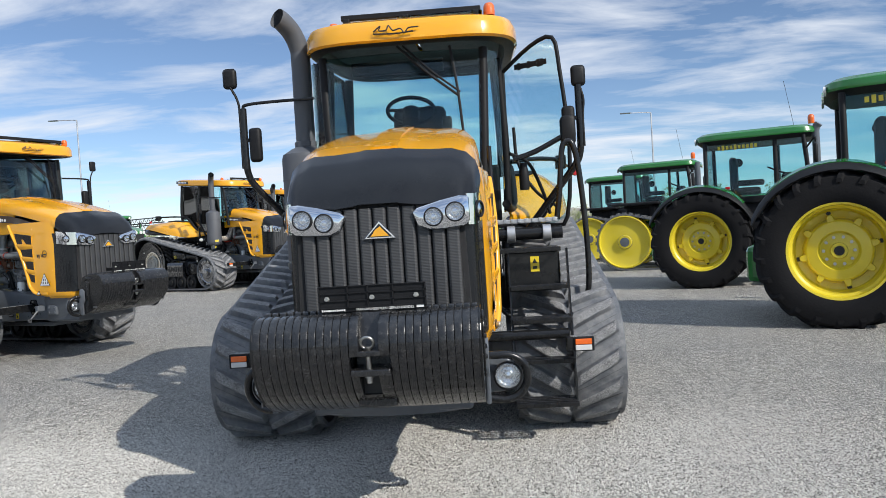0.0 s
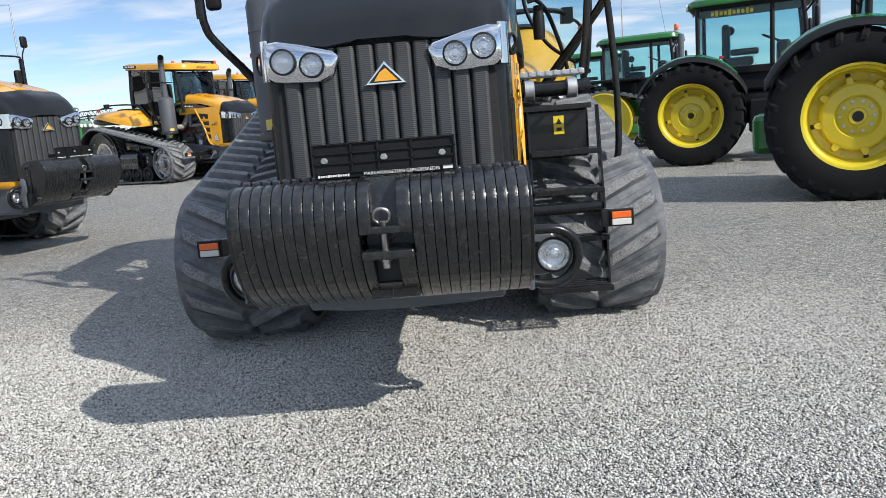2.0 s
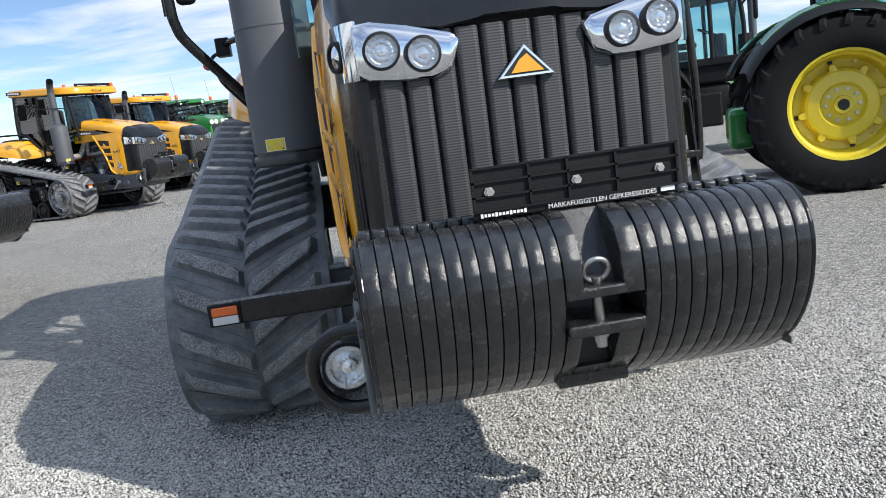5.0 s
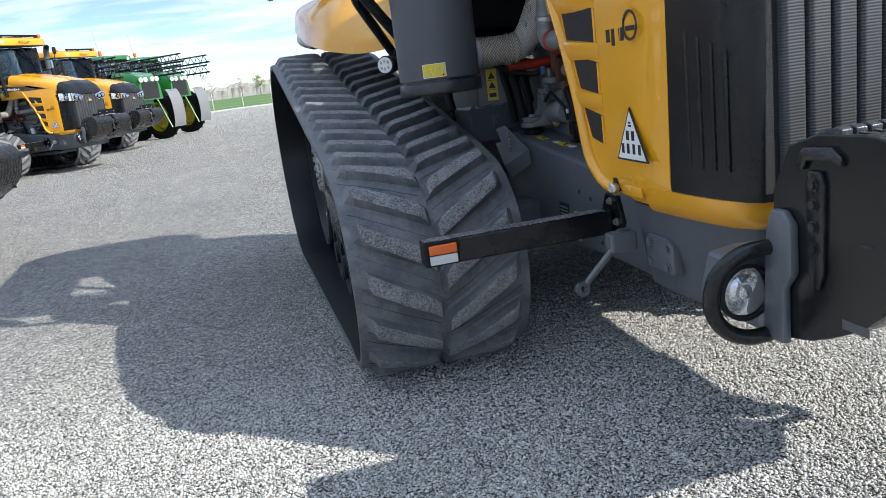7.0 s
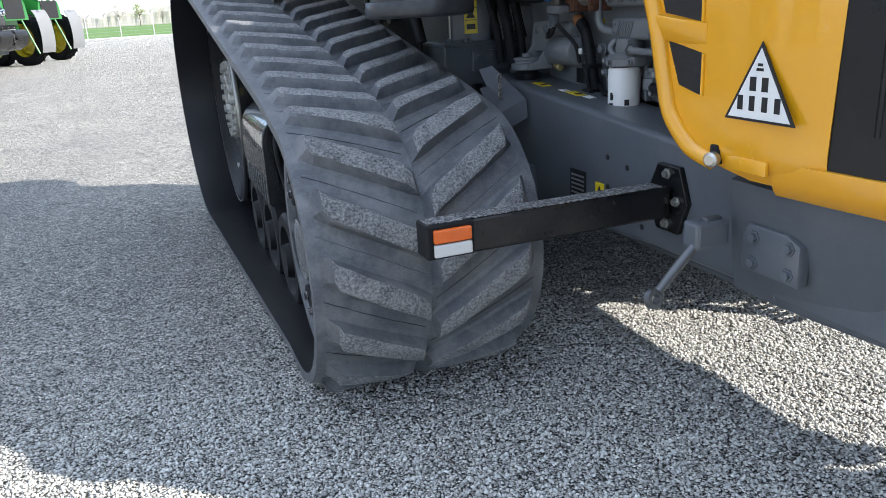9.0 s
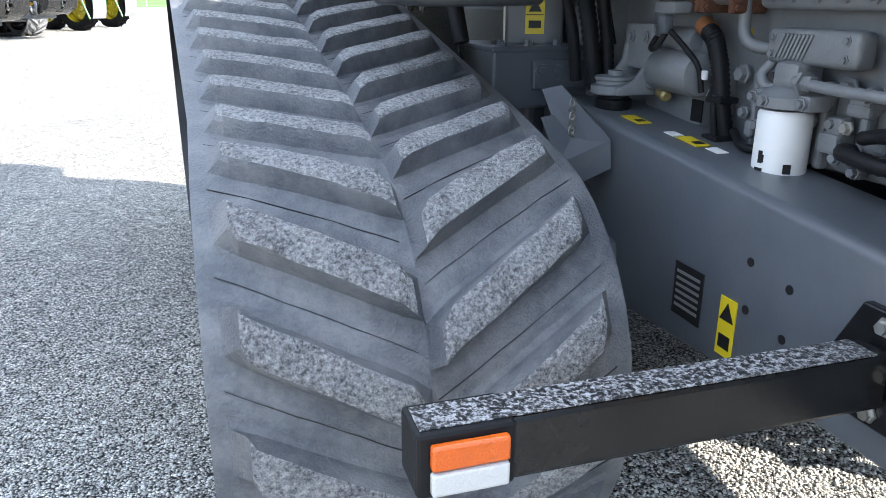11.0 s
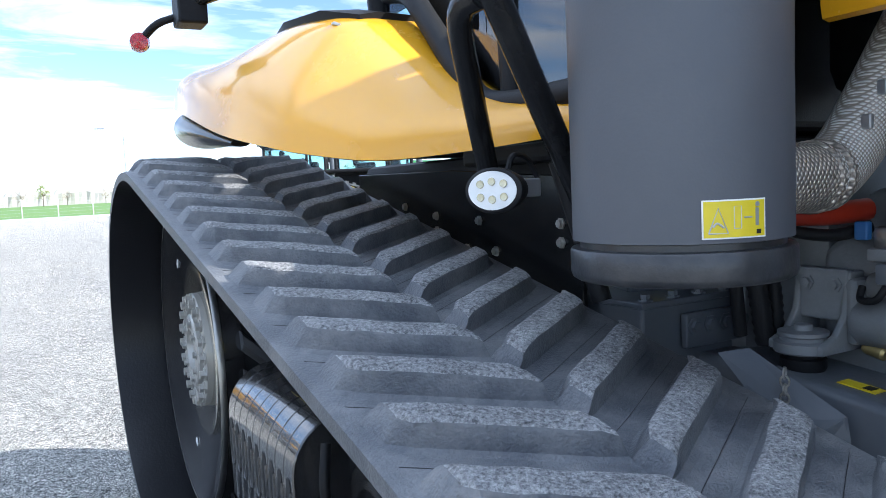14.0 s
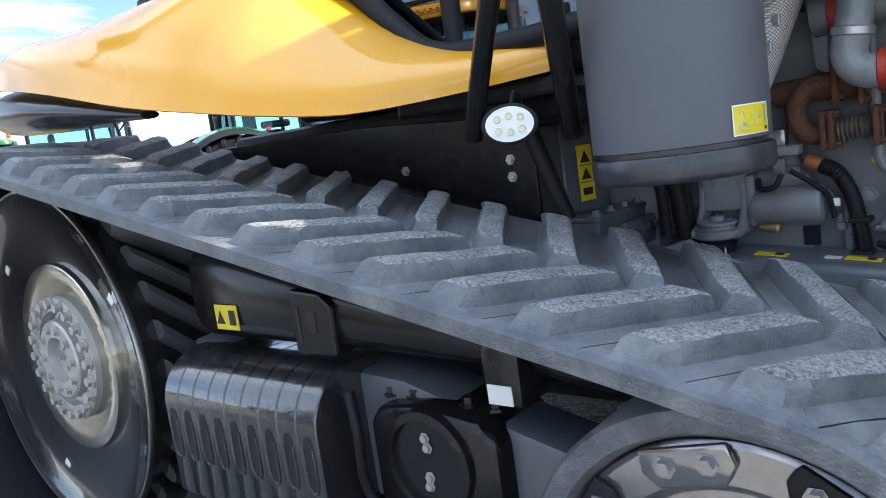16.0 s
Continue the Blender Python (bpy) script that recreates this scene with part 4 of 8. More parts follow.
def front_end(root, full):
    # yellow top of the hood
    ys = [4.70, 4.85, 5.1, 5.4, 5.7, 6.0]
    part("hood_top", sheet([[p for p in hood_ring(y, hood_top(y) - 0.20)] for y in ys], 0.012), YELLOW, root, "glossy yellow hood top", smooth=40)
    part("hood_crease", sheet([[(x, y, hood_top(y) + 0.018) for x in (-0.075, -0.06, 0.06, 0.075)] for y in (4.75, 5.1, 5.5, 5.9)], 0.014), YELLOW, root, smooth=30)
    for sgn in (-1, 1):
        rows = [[(sgn * x, y, z) for y in (5.56, 5.8, 6.05, 6.27, 6.295)] for x, z in ((0.485, 1.690), (0.505, 1.695), (0.51, 1.72), (0.51, 1.85), (0.50, 2.02))]
        part("hood_flank", sheet(rows, 0.012), YELLOW, root, "glossy yellow rear hood flank", smooth=50)
    for sgn in (-1, 1):
        rows = [[(sgn * lerp([(4.9, 0.548), (5.5, 0.545), (6.27, 0.522)], y), y, z0 + (z1 - z0) * f) for y, z0, z1 in ((6.26, 1.86, 1.98), (5.95, 1.865, 1.97), (5.6, 1.84, 1.93), (5.3, 1.79, 1.865), (5.1, 1.745, 1.80), (4.97, 1.70, 1.735))] for f in (0.0, 0.5, 1.0)]
        bd = part("flank_band", sheet(rows, 0.006), BANDBROWN, root, "dark brown swept band", smooth=50)
        for k in range(9):
            y = 6.15 - k * 0.055
            part("mark_stroke", box((sgn * (lerp([(5.5, 0.551), (6.27, 0.529)], y)), y, 1.915 - 0.004 * k), (0.004, 0.035, 0.05 if k in (0, 3, 6) else 0.03), 0.001), WHITE, bd)
    # black cap over the front
    ys = [4.40, 4.43, 4.46, 4.50, 4.55, 4.61, 4.70]
    part("hood_cap", sheet([hood_ring(y, 1.59 if y < 4.44 else hood_top(y) - 0.20) for y in ys], 0.012), BLACKCAP, root, "smooth black hood nose", smooth=40)
    rows = [[(x, y, hood_top(y) + 0.004 - 0.026 * (abs(x) / 0.36) ** 2.5) for x in np.linspace(-0.33, 0.36, 12)] for y in (4.475, 4.50, 4.55, 4.61, 4.66)]
    part("nose_inlay", sheet(rows, 0.006), BLACKCAP, root, "glossy black inlay on the hood nose", smooth=50)
    # grille: flat mesh with bars in front
    gr = part("grille", prism([(-0.46, 0.92), (-0.44, 1.64), (0.44, 1.64), (0.46, 0.92)], "y", 4.43, 4.47, 0.004), MESHBLACK, root, "black perforated grille")
    xs = np.linspace(-0.38, 0.38, 11)
    for x in xs:
        part("grille_bar", prism([(x - 0.036, 4.432), (x - 0.032, 4.414), (x - 0.022, 4.407), (x + 0.022, 4.407), (x + 0.032, 4.414), (x + 0.036, 4.432)], "z", 0.93, 1.61, 0.003), GRILLE, gr)
    for sgn in (-1, 1):
        # dark corner panels with upright flutes
        ring = [[(sgn * x, y, z) for x, y in ((0.435, 4.43), (0.465, 4.435), (0.49, 4.47), (0.51, 4.56), (0.526, 4.66), (0.534, 4.775))] for z in (0.90, 1.15, 1.4, 1.66)]
        cp = part("corner_panel", sheet(ring, 0.01), BLACKCAP, root, "smooth black corner panel", smooth=50)
        for k, (x, y) in enumerate(((0.503, 4.52), (0.512, 4.57), (0.519, 4.62), (0.525, 4.67))):
            part("flute", tube([(sgn * x, y, 0.98), (sgn * x, y, 1.30 + 0.02 * k)], 0.007, 8, steps=1), BLACKGLOSS, cp, smooth=60)
        # yellow side panel with louvres
        side_panel(root, sgn)
        headlight(root, sgn)
        fog_lamp(root, sgn)
        # marker bar
        xm = 0.44 if sgn < 0 or not full else 1.02
        b = part("marker_bar", prism([(sgn * xm, 0.64), (sgn * xm, 0.735), (sgn * 1.08, 0.735), (sgn * 1.08, 0.64)], "y", 5.38, 5.445, 0.008), BLACKGLOSS, root, "black painted marker bar with scuffed top")
        part("marker_box", box((sgn * 1.13, 5.413, 0.688), (0.135, 0.08, 0.094), 0.006), BLACKPLASTIC, b)
        part("scuffed_top", box((sgn * (xm + 0.03 + 1.19) / 2, 5.4125, 0.736), (1.16 - xm, 0.058, 0.003), 0.001), CHIPPED, b, "paint chipped to pale flecks")
        part("amber_reflector", box((sgn * 1.128, 5.366, 0.705), (0.105, 0.014, 0.036), 0.004), ORANGE, b, "amber lens")
        part("clear_reflector", box((sgn * 1.128, 5.366, 0.667), (0.105, 0.014, 0.034), 0.004), CLEARLENS, b, "clear lens")
        part("bar_flange", prism([(5.36, 0.59), (5.32, 0.69), (5.36, 0.79), (5.46, 0.79), (5.51, 0.69), (5.46, 0.59)], "x", sgn * 0.412, sgn * 0.432, 0.004), BLACKGLOSS, b)
        for dy, z in ((0.0, 0.765), (-0.045, 0.69), (0.0, 0.615)):
            part("flange_bolt", bolt((sgn * 0.433, 5.41 + dy, z), (sgn, 0, 0), 0.011, 0.014), ZINC, b)
    # yellow lip under the grille
    line = [(-0.538, 4.90), (-0.531, 4.78), (-0.517, 4.64), (-0.497, 4.54), (-0.46, 4.475), (-0.36, 4.43), (0, 4.40), (0.36, 4.43), (0.46, 4.475), (0.497, 4.54), (0.517, 4.64), (0.531, 4.78), (0.538, 4.90)]
    part("yellow_lip", sheet([[(x * k, y + (1 - k) * 0.3, z) for x, y in line] for z, k in ((0.826, 0.945), (0.84, 0.975), (0.862, 0.995), (0.90, 1.0))], 0.014), YELLOW, root, smooth=40)
    line2 = [(-0.50, 5.08), *[(x * 0.94, y + 0.025) for x, y in line], (0.50, 5.08)]
    part("nose_beam", sheet([[(x * (1 - 0.06 * k), y + 0.02 * k, z) for x, y in line2] for k, z in enumerate((0.82, 0.70, 0.58, 0.50))], 0.03), GREYPAINT, root, smooth=50)
    part("nose_block", box((0, 4.75, 0.66), (0.86, 0.5, 0.30), 0.02), GREYPAINT, root)
    # badge
    bd = part("badge", prism([(-0.085, 1.448), (0.085, 1.448), (0.0, 1.540)], "y", 4.385, 4.405, 0.003), CHROME, root, "chrome triangle badge")
    part("badge_field", prism([(-0.066, 1.457), (0.066, 1.457), (0.0, 1.527)], "y", 4.381, 4.386), PRINTSHADE, bd)
    part("badge_stripe", prism([(-0.045, 1.462), (0.05, 1.462), (0.004, 1.512), (-0.02, 1.496)], "y", 4.378, 4.381), YELLOW, bd)
    # number plate holder
    plate = part("plate_holder", box((0.0, 4.022, 1.178), (0.51, 0.012, 0.124), 0.003), BLACKPLASTIC, root, "black plastic number plate holder")
    for x in (-0.252, -0.115, -0.02, 0.10, 0.252):
        part("plate_rib", box((x, 4.012, 1.188), (0.006, 0.01, 0.10)), BLACKPLASTIC, plate)
    for z in (1.238, 1.205, 1.17, 1.137):
        part("plate_rail", box((0.0, 4.012, z), (0.51, 0.01, 0.005)), BLACKPLASTIC, plate)
    for x in (-0.214, 0.0, 0.208):
        part("plate_screw", bolt((x, 4.014, 1.18), (0, -1, 0), 0.009, 0.012), ZINC, plate)
    face = Matrix(((1, 0, 0, 0), (0, 0, -1, 0), (0, 1, 0, 0), (0, 0, 0, 1)))
    for k in range(13):
        part("print_bar", box((-0.238 + k * 0.0088, 4.010, 1.126), (0.0062, 0.002, 0.007 if k % 4 else 0.010)), WHITE, plate)
    writing("MÁRKAFÜGGETLEN GÉPKERESKEDÉS", 0.0165, Matrix.Translation((0.06, 4.010, 1.126)) @ face, WHITE, plate)
    part("print_bar", box((0.225, 4.013, 1.128), (0.035, 0.004, 0.012)), WHITE, plate)
    part("plate_bracket", box((0, 4.15, 1.15), (0.3, 0.26, 0.04), 0.006), BLACKPLASTIC, root)


REAR_EDGE = [(0.84, 4.98), (0.865, 5.06), (0.90, 5.145), (0.95, 5.195), (1.0, 5.225), (1.1, 5.25), (1.2, 5.275), (1.385, 5.345), (1.54, 5.43), (1.82, 5.62)]


def swell(y):
    """How far the hood's flank swells out towards its rear edge."""
    return 0.032 * min(1.0, max(0.0, (y - 4.98) / 0.30))


def swollen(bm, sgn):
    """Carries flush details out with the swelling flank."""
    for v in bm.verts:
        v.co.x += sgn * swell(v.co.y)
    return bm


def flank(y, z):
    """Half width of the hood's side panel, which bulges behind the corner and tucks in at its foot."""
    return swell(y) + 0.533 + 0.037 * min(1.0, max(0.0, (y - 4.76) / 0.16)) ** 0.7 - 0.022 * max(0.0, (z - 1.45) / 0.37) ** 2 - 0.035 * max(0.0, (0.93 - z) / 0.09) ** 2


def side_panel(root, sgn):
    """Flank of the hood: bulging yellow skin with slanting louvres near its swept rear edge."""
    ring = []
    for z in [0.84, 0.86, 0.885, 0.91, 0.94, 1.0, 1.1, 1.2, 1.3, 1.4, 1.5, 1.6, 1.7, 1.76, 1.82]:
        yf, yr = 4.772 - 0.03 * (z - 0.84), lerp(REAR_EDGE, z)
        ring.append([(sgn * flank(yf + (yr - yf) * c, z), yf + (yr - yf) * c, z) for c in (0, 0.04, 0.1, 0.18, 0.3, 0.45, 0.6, 0.75, 0.9, 1.0)])
    p = part("side_panel", sheet(ring, 0.012), YELLOW, root, "glossy yellow hood side panel with louvres", smooth=40)
    x = 0.570
    for k in range(4):
        dz = k * 0.168
        yr = lerp(REAR_EDGE, 1.11 + dz) - 0.048
        yf = 5.099 + 0.006 * k
        hi = 1.152 + dz + 0.012 * k
        pts = [(yr + 0.006, hi), (yf, hi - 0.027 - 0.006 * k), (yf, 1.028 + dz), (yr - 0.032, 1.050 + dz)]
        hole = part("louvre", swollen(prism(pts, "x", sgn * (x - 0.006), sgn * (x + 0.0025)), sgn), MESHBLACK, p, "dark louvre opening")
        # the slat under each opening: rounded, standing proud towards the rear
        slat = []
        for f in np.linspace(0, 1, 6):
            y = yf - 0.012 + (yr + 0.012 - yf) * f
            zt, zb = 1.028 + dz + 0.024 * f, 0.972 + dz + 0.012 * f - 0.004 * k
            o = 0.002 + 0.016 * math.sin(f * 2.0)
            slat.append([(sgn * (x - 0.004), y, zt), (sgn * (x + o * 0.9), y, zt - 0.004), (sgn * (x + o), y, zt - 0.016), (sgn * (x + o * 0.6), y, zb + 0.014), (sgn * (x - 0.004), y, zb)])
        if k:
            part("louvre_slat", swollen(loft(slat), sgn), YELLOW, p, smooth=60)
        part("louvre_rim", tube([(sgn * (x + 0.001 + swell(yf)), yf, hi - 0.027 - 0.006 * k), (sgn * (x + 0.001 + swell(yf)), yf, 1.028 + dz)], 0.005, 6, steps=1), YELLOW, p, smooth=60)
    edge = [(sgn * (flank(lerp(REAR_EDGE, z) - 0.02, z) + 0.002), lerp(REAR_EDGE, z) - 0.020, z) for z in (0.875, 0.90, 0.95, 1.0, 1.1, 1.2, 1.385, 1.54, 1.7, 1.8)]
    part("panel_edge", tube(edge, 0.022, 10, steps=4), YELLOW, p, smooth=60)
    tri = part("warning_triangle", prism([(4.822, 0.985), (5.028, 0.985), (4.927, 1.155)], "x", sgn * (x + 0.003), sgn * (x + 0.006)), PRINTSHADE, p, "white triangular label with bars of print")
    part("triangle_field", prism([(4.835, 0.991), (5.016, 0.991), (4.927, 1.142)], "x", sgn * (x + 0.006), sgn * (x + 0.007)), WHITE, tri)
    for y, z, w, h in ((4.955, 1.066, 0.018, 0.030), (4.920, 1.066, 0.018, 0.030), (4.99, 1.024, 0.016, 0.032), (4.955, 1.024, 0.016, 0.032), (4.918, 1.024, 0.016, 0.032), (4.882, 1.024, 0.016, 0.032), (4.937, 1.097, 0.02, 0.006), (4.937, 1.107, 0.014, 0.006)):
        part("print_bar", box((sgn * (x + 0.0075), y - 0.01, z), (0.001, w, h)), PRINTSHADE, tri)
    # dealer mark: a row of rounded strokes beside a toothed ring
    for q, h in ((5.035, 0.040), (5.005, 0.052), (4.975, 0.040), (4.948, 0.040)):
        part("mark_stroke", box((sgn * (x + 0.001 + swell(q)), q, 1.378 - (h - 0.04) * 0.5), (0.002, 0.022, h), 0.0005), PRINTSHADE, p)
    bm = lathe([(0.046, 0), (0.046, 0.002), (0.038, 0.002), (0.038, 0)], 24, None, towards((sgn, 0, 0), (sgn * (x + 0.001), 4.895, 1.40)), cap=False)
    part("print_ring", bm, PRINTSHADE, p)
    part("mark_stroke", box((sgn * (x + 0.001), 4.895, 1.392), (0.002, 0.055, 0.014)), PRINTSHADE, p)
    part("panel_pocket", box((sgn * 0.563, 4.965, 0.882), (0.012, 0.13, 0.035), 0.005), YELLOW, p, smooth=40)
    lt = part("hood_latch", box((sgn * (0.566), 5.055, 0.895), (0.03, 0.03, 0.05), 0.008), BLACKPLASTIC, p, smooth=40)
    part("latch_pin", lathe([(0.016, 0), (0.018, 0.004), (0.018, 0.02), (0.012, 0.026)], 16, None, towards((sgn, -0.3, 0), (sgn * 0.578, 5.05, 0.885))), ZINC, lt, smooth=40)
    # bolted tow plate on the nose casting below
    tp = part("nose_plate", prism([(4.86, 0.60), (4.86, 0.70), (4.90, 0.72), (5.02, 0.72), (5.04, 0.70), (5.04, 0.60)], "x", sgn * 0.455, sgn * 0.49, 0.006), GREYPAINT, root, smooth=40)
    for y, z in ((4.89, 0.625), (4.89, 0.69), (5.0, 0.625), (5.0, 0.69)):
        part("plate_bolt", bolt((sgn * 0.489, y, z), (sgn, 0, 0), 0.012, 0.012), GREYPAINT, tp)


def headlight(root, sgn):
    outline = [(0.175, 1.575), (0.205, 1.495), (0.26, 1.475), (0.34, 1.478), (0.44, 1.488), (0.472, 1.51), (0.472, 1.645), (0.42, 1.65), (0.32, 1.63), (0.20, 1.598)]
    pts = [(sgn * x, z) for x, z in outline]
    bm = bmesh.new()
    hs = part("headlight", prism(pts, "y", 4.385, 4.44, 0.012), CHROME, root, "chrome headlight cluster", smooth=40)
    wrap = [[(sgn * x, y, z) for x, y in ((0.465, 4.39), (0.495, 4.42), (0.512, 4.50), (0.522, 4.60), (0.53, 4.70))] for z in (1.495, 1.57, 1.655)]
    wrap[0] = [(x, y, 1.495 + 0.10 * max(0, (y - 4.45))) for x, y, z in wrap[0]]
    wrap[2] = [(x, y, 1.655 + 0.10 * max(0, (y - 4.45))) for x, y, z in wrap[2]]
    part("lamp_wrap", sheet(wrap, 0.01), CHROME, hs, smooth=50)
    for x, z, r in ((0.285, 1.545, 0.043), (0.398, 1.565, 0.045)):
        m = towards((0, -1, 0), (sgn * x, 4.386, z))
        part("lamp_ring", lathe([(r + 0.007, 0), (r + 0.007, 0.022), (r, 0.024), (r, 0.0)], 28, None, m, cap=False), BLACKPLASTIC, hs, smooth=40)
        part("lamp_bowl", lathe([(r, 0.018), (r * 0.86, 0.004), (r * 0.72, 0.012), (r * 0.55, 0.001), (r * 0.42, 0.008), (r * 0.36, 0.008), (r * 0.30, 0.016), (0.0, 0.018)], 14, None, m, cap=False), LAMPBOWL, hs)
        part("lamp_lens", lathe([(r, 0.020), (r * 0.6, 0.026), (0.0, 0.028)], 28, None, m, cap=False), LAMPGLASS, hs, smooth=60).visible_shadow = False
    m = towards((sgn * 0.9, -0.45, 0), (sgn * 0.512, 4.52, 1.575))
    part("lamp_ring", lathe([(0.045, 0), (0.045, 0.018), (0.036, 0.02), (0.036, 0.0)], 28, None, m, cap=False), BLACKPLASTIC, hs, smooth=40)
    part("lamp_lens", lathe([(0.036, 0.014), (0.0, 0.02)], 28, None, m, cap=False), CHROME, hs, smooth=60)


def fog_lamp(root, sgn):
    c = Vector((sgn * 0.618, 4.305, 0.722))
    br = part("lamp_bracket", prism([(0.40, 0.62), (0.40, 0.80), (0.56, 0.81), (0.63, 0.80), (0.66, 0.70), (0.60, 0.63)] if sgn > 0 else [(-0.40, 0.62), (-0.60, 0.63), (-0.66, 0.70), (-0.63, 0.80), (-0.56, 0.81), (-0.40, 0.80)], "y", 4.36, 4.44, 0.01), GREYPAINT, root)
    loop = [(sgn * 0.42, 4.26, 0.835), (sgn * 0.56, 4.27, 0.835), (sgn * 0.645, 4.28, 0.825), (sgn * 0.705, 4.29, 0.775), (sgn * 0.712, 4.30, 0.69), (sgn * 0.67, 4.30, 0.628), (sgn * 0.60, 4.29, 0.605), (sgn * 0.50, 4.28, 0.625), (sgn * 0.44, 4.27, 0.65)]
    part("lamp_guard", tube(loop, 0.02, 12, steps=5), BLACKGLOSS, root, "black bent steel lamp guard", smooth=60)
    m = towards((0, -1, 0), c) @ Matrix.Scale(0.86, 4)
    part("fog_lamp", lathe([(0.03, -0.08), (0.07, -0.05), (0.085, 0.0), (0.085, 0.014), (0.074, 0.018), (0.074, 0.004)], 32, None, m, cap=False), BLACKPLASTIC, root, "round fog lamp", smooth=40)
    part("lamp_bowl", lathe([(0.074, 0.010), (0.064, -0.010), (0.052, 0.002), (0.040, -0.014), (0.026, -0.004), (0.022, 0.006), (0.0, 0.010)], 14, None, m, cap=False), LAMPBOWL, root)
    part("lamp_lens", lathe([(0.074, 0.01), (0.05, 0.02), (0.0, 0.025)], 32, None, m, cap=False), LAMPGLASS, root, smooth=60).visible_shadow = False


MESHBLACK = mat("perforated_black", (0.010, 0.010, 0.011), 0.6, 0, 0.4, 300, 0.6, 400)


def chassis(root, full):
    for sgn in (-1, 1):
        rail = part("frame_rail", prism([(4.85, 0.52), (4.85, 0.80), (5.05, 0.83), (5.5, 0.872), (6.2, 0.935), (6.5, 0.962), (6.75, 0.965), (6.75, 0.50), (6.2, 0.475), (5.5, 0.515)], "x", sgn * 0.415, sgn * 0.18, 0.022, seg=4), GREYPAINT, root, "dark grey painted frame rail with labels", smooth=40)
        for y, z in ((5.745, 0.757), (5.635, 0.74), (5.742, 0.657), (5.635, 0.64), (5.30, 0.60), (5.55, 0.565)):
            part("rail_hole", lathe([(0.0095, 0), (0.0095, 0.0022)], 14, None, towards((sgn, 0, 0), (sgn * 0.4145, y, z))), PRINTSHADE, rail)
        if sgn < 0:
            lb = part("data_plate", box((-0.4165, 5.93, 0.62), (0.003, 0.105, 0.125), 0.001), PRINTSHADE, rail, "black data plate")
            for k in range(6):
                part("print_bar", box((-0.4185, 5.93, 0.662 - k * 0.016), (0.001, 0.085, 0.007)), GALV, lb)
            lb = part("warning_label", box((-0.4165, 5.79, 0.597), (0.003, 0.052, 0.13), 0.001), STICKER, rail, "yellow warning label")
            part("print_triangle", prism([(5.768, 0.612), (5.812, 0.612), (5.79, 0.652)], "x", -0.419, -0.418), PRINTSHADE, lb)
            part("print_bar", box((-0.4185, 5.79, 0.565), (0.001, 0.035, 0.03)), PRINTSHADE, lb)
            for y, l, w, m in ((6.32, 0.085, 0.040, STICKER), (6.10, 0.085, 0.040, STICKER), (6.17, 0.04, 0.03, WHITE), (6.02, 0.045, 0.03, WHITE)):
                z = lerp([(5.5, 0.872), (6.2, 0.935), (6.5, 0.962)], y)
                o = box((0, 0, 0), (w, l, 0.002))
                o.transform(Matrix.Translation((-0.345 + (6.32 - y) * 0.10, y, z + 0.002)) @ pose(0, 0, 0, 5.1, 0, 0))
                lb = part("rail_label", o, m, rail)
                if m is STICKER:
                    o = box((0, 0, 0), (w * 0.6, 0.02, 0.0015))
                    o.transform(Matrix.Translation((-0.345 + (6.32 - y) * 0.10, y - 0.02, z + 0.0025)) @ pose(0, 0, 0, 5.1, 0, 0))
                    part("print_bar", o, PRINTSHADE, lb)
        part("frame_rear", box((sgn * 0.36, 7.7, 0.78), (0.16, 1.8, 0.5), 0.02), GREYPAINT, root)
        part("body_plate", prism([(6.85, 1.05), (6.85, 1.42), (7.5, 1.46), (8.3, 1.47), (8.3, 1.1), (7.6, 1.02)], "x", sgn * 0.64, sgn * 0.655, 0.003), BLACKGLOSS, root, "black body side plate")
        for y, z in ((7.34, 1.30), (7.25, 1.21), (7.42, 1.21), (7.62, 1.31), (7.62, 1.26), (7.86, 1.34), (6.93, 1.30), (6.93, 1.25)):
            part("plate_bolt", bolt((sgn * 0.655, y, z), (sgn, 0, 0), 0.011, 0.012), ZINC, root)
    part("cross_member", box((0, 4.95, 0.62), (0.5, 0.2, 0.22), 0.02), GREYPAINT, root)
    part("belly_pan", box((0, 6.6, 0.44), (0.5, 2.6, 0.06), 0.02), GREYPAINT, root)
    part("gearbox", box((0, 7.5, 0.95), (0.60, 1.7, 0.62), 0.06), ENGINE, root)
    part("platform", box((0, 7.45, 1.44), (1.30, 1.6, 0.12), 0.03), BLACKPLASTIC, root)
    engine(root, full)


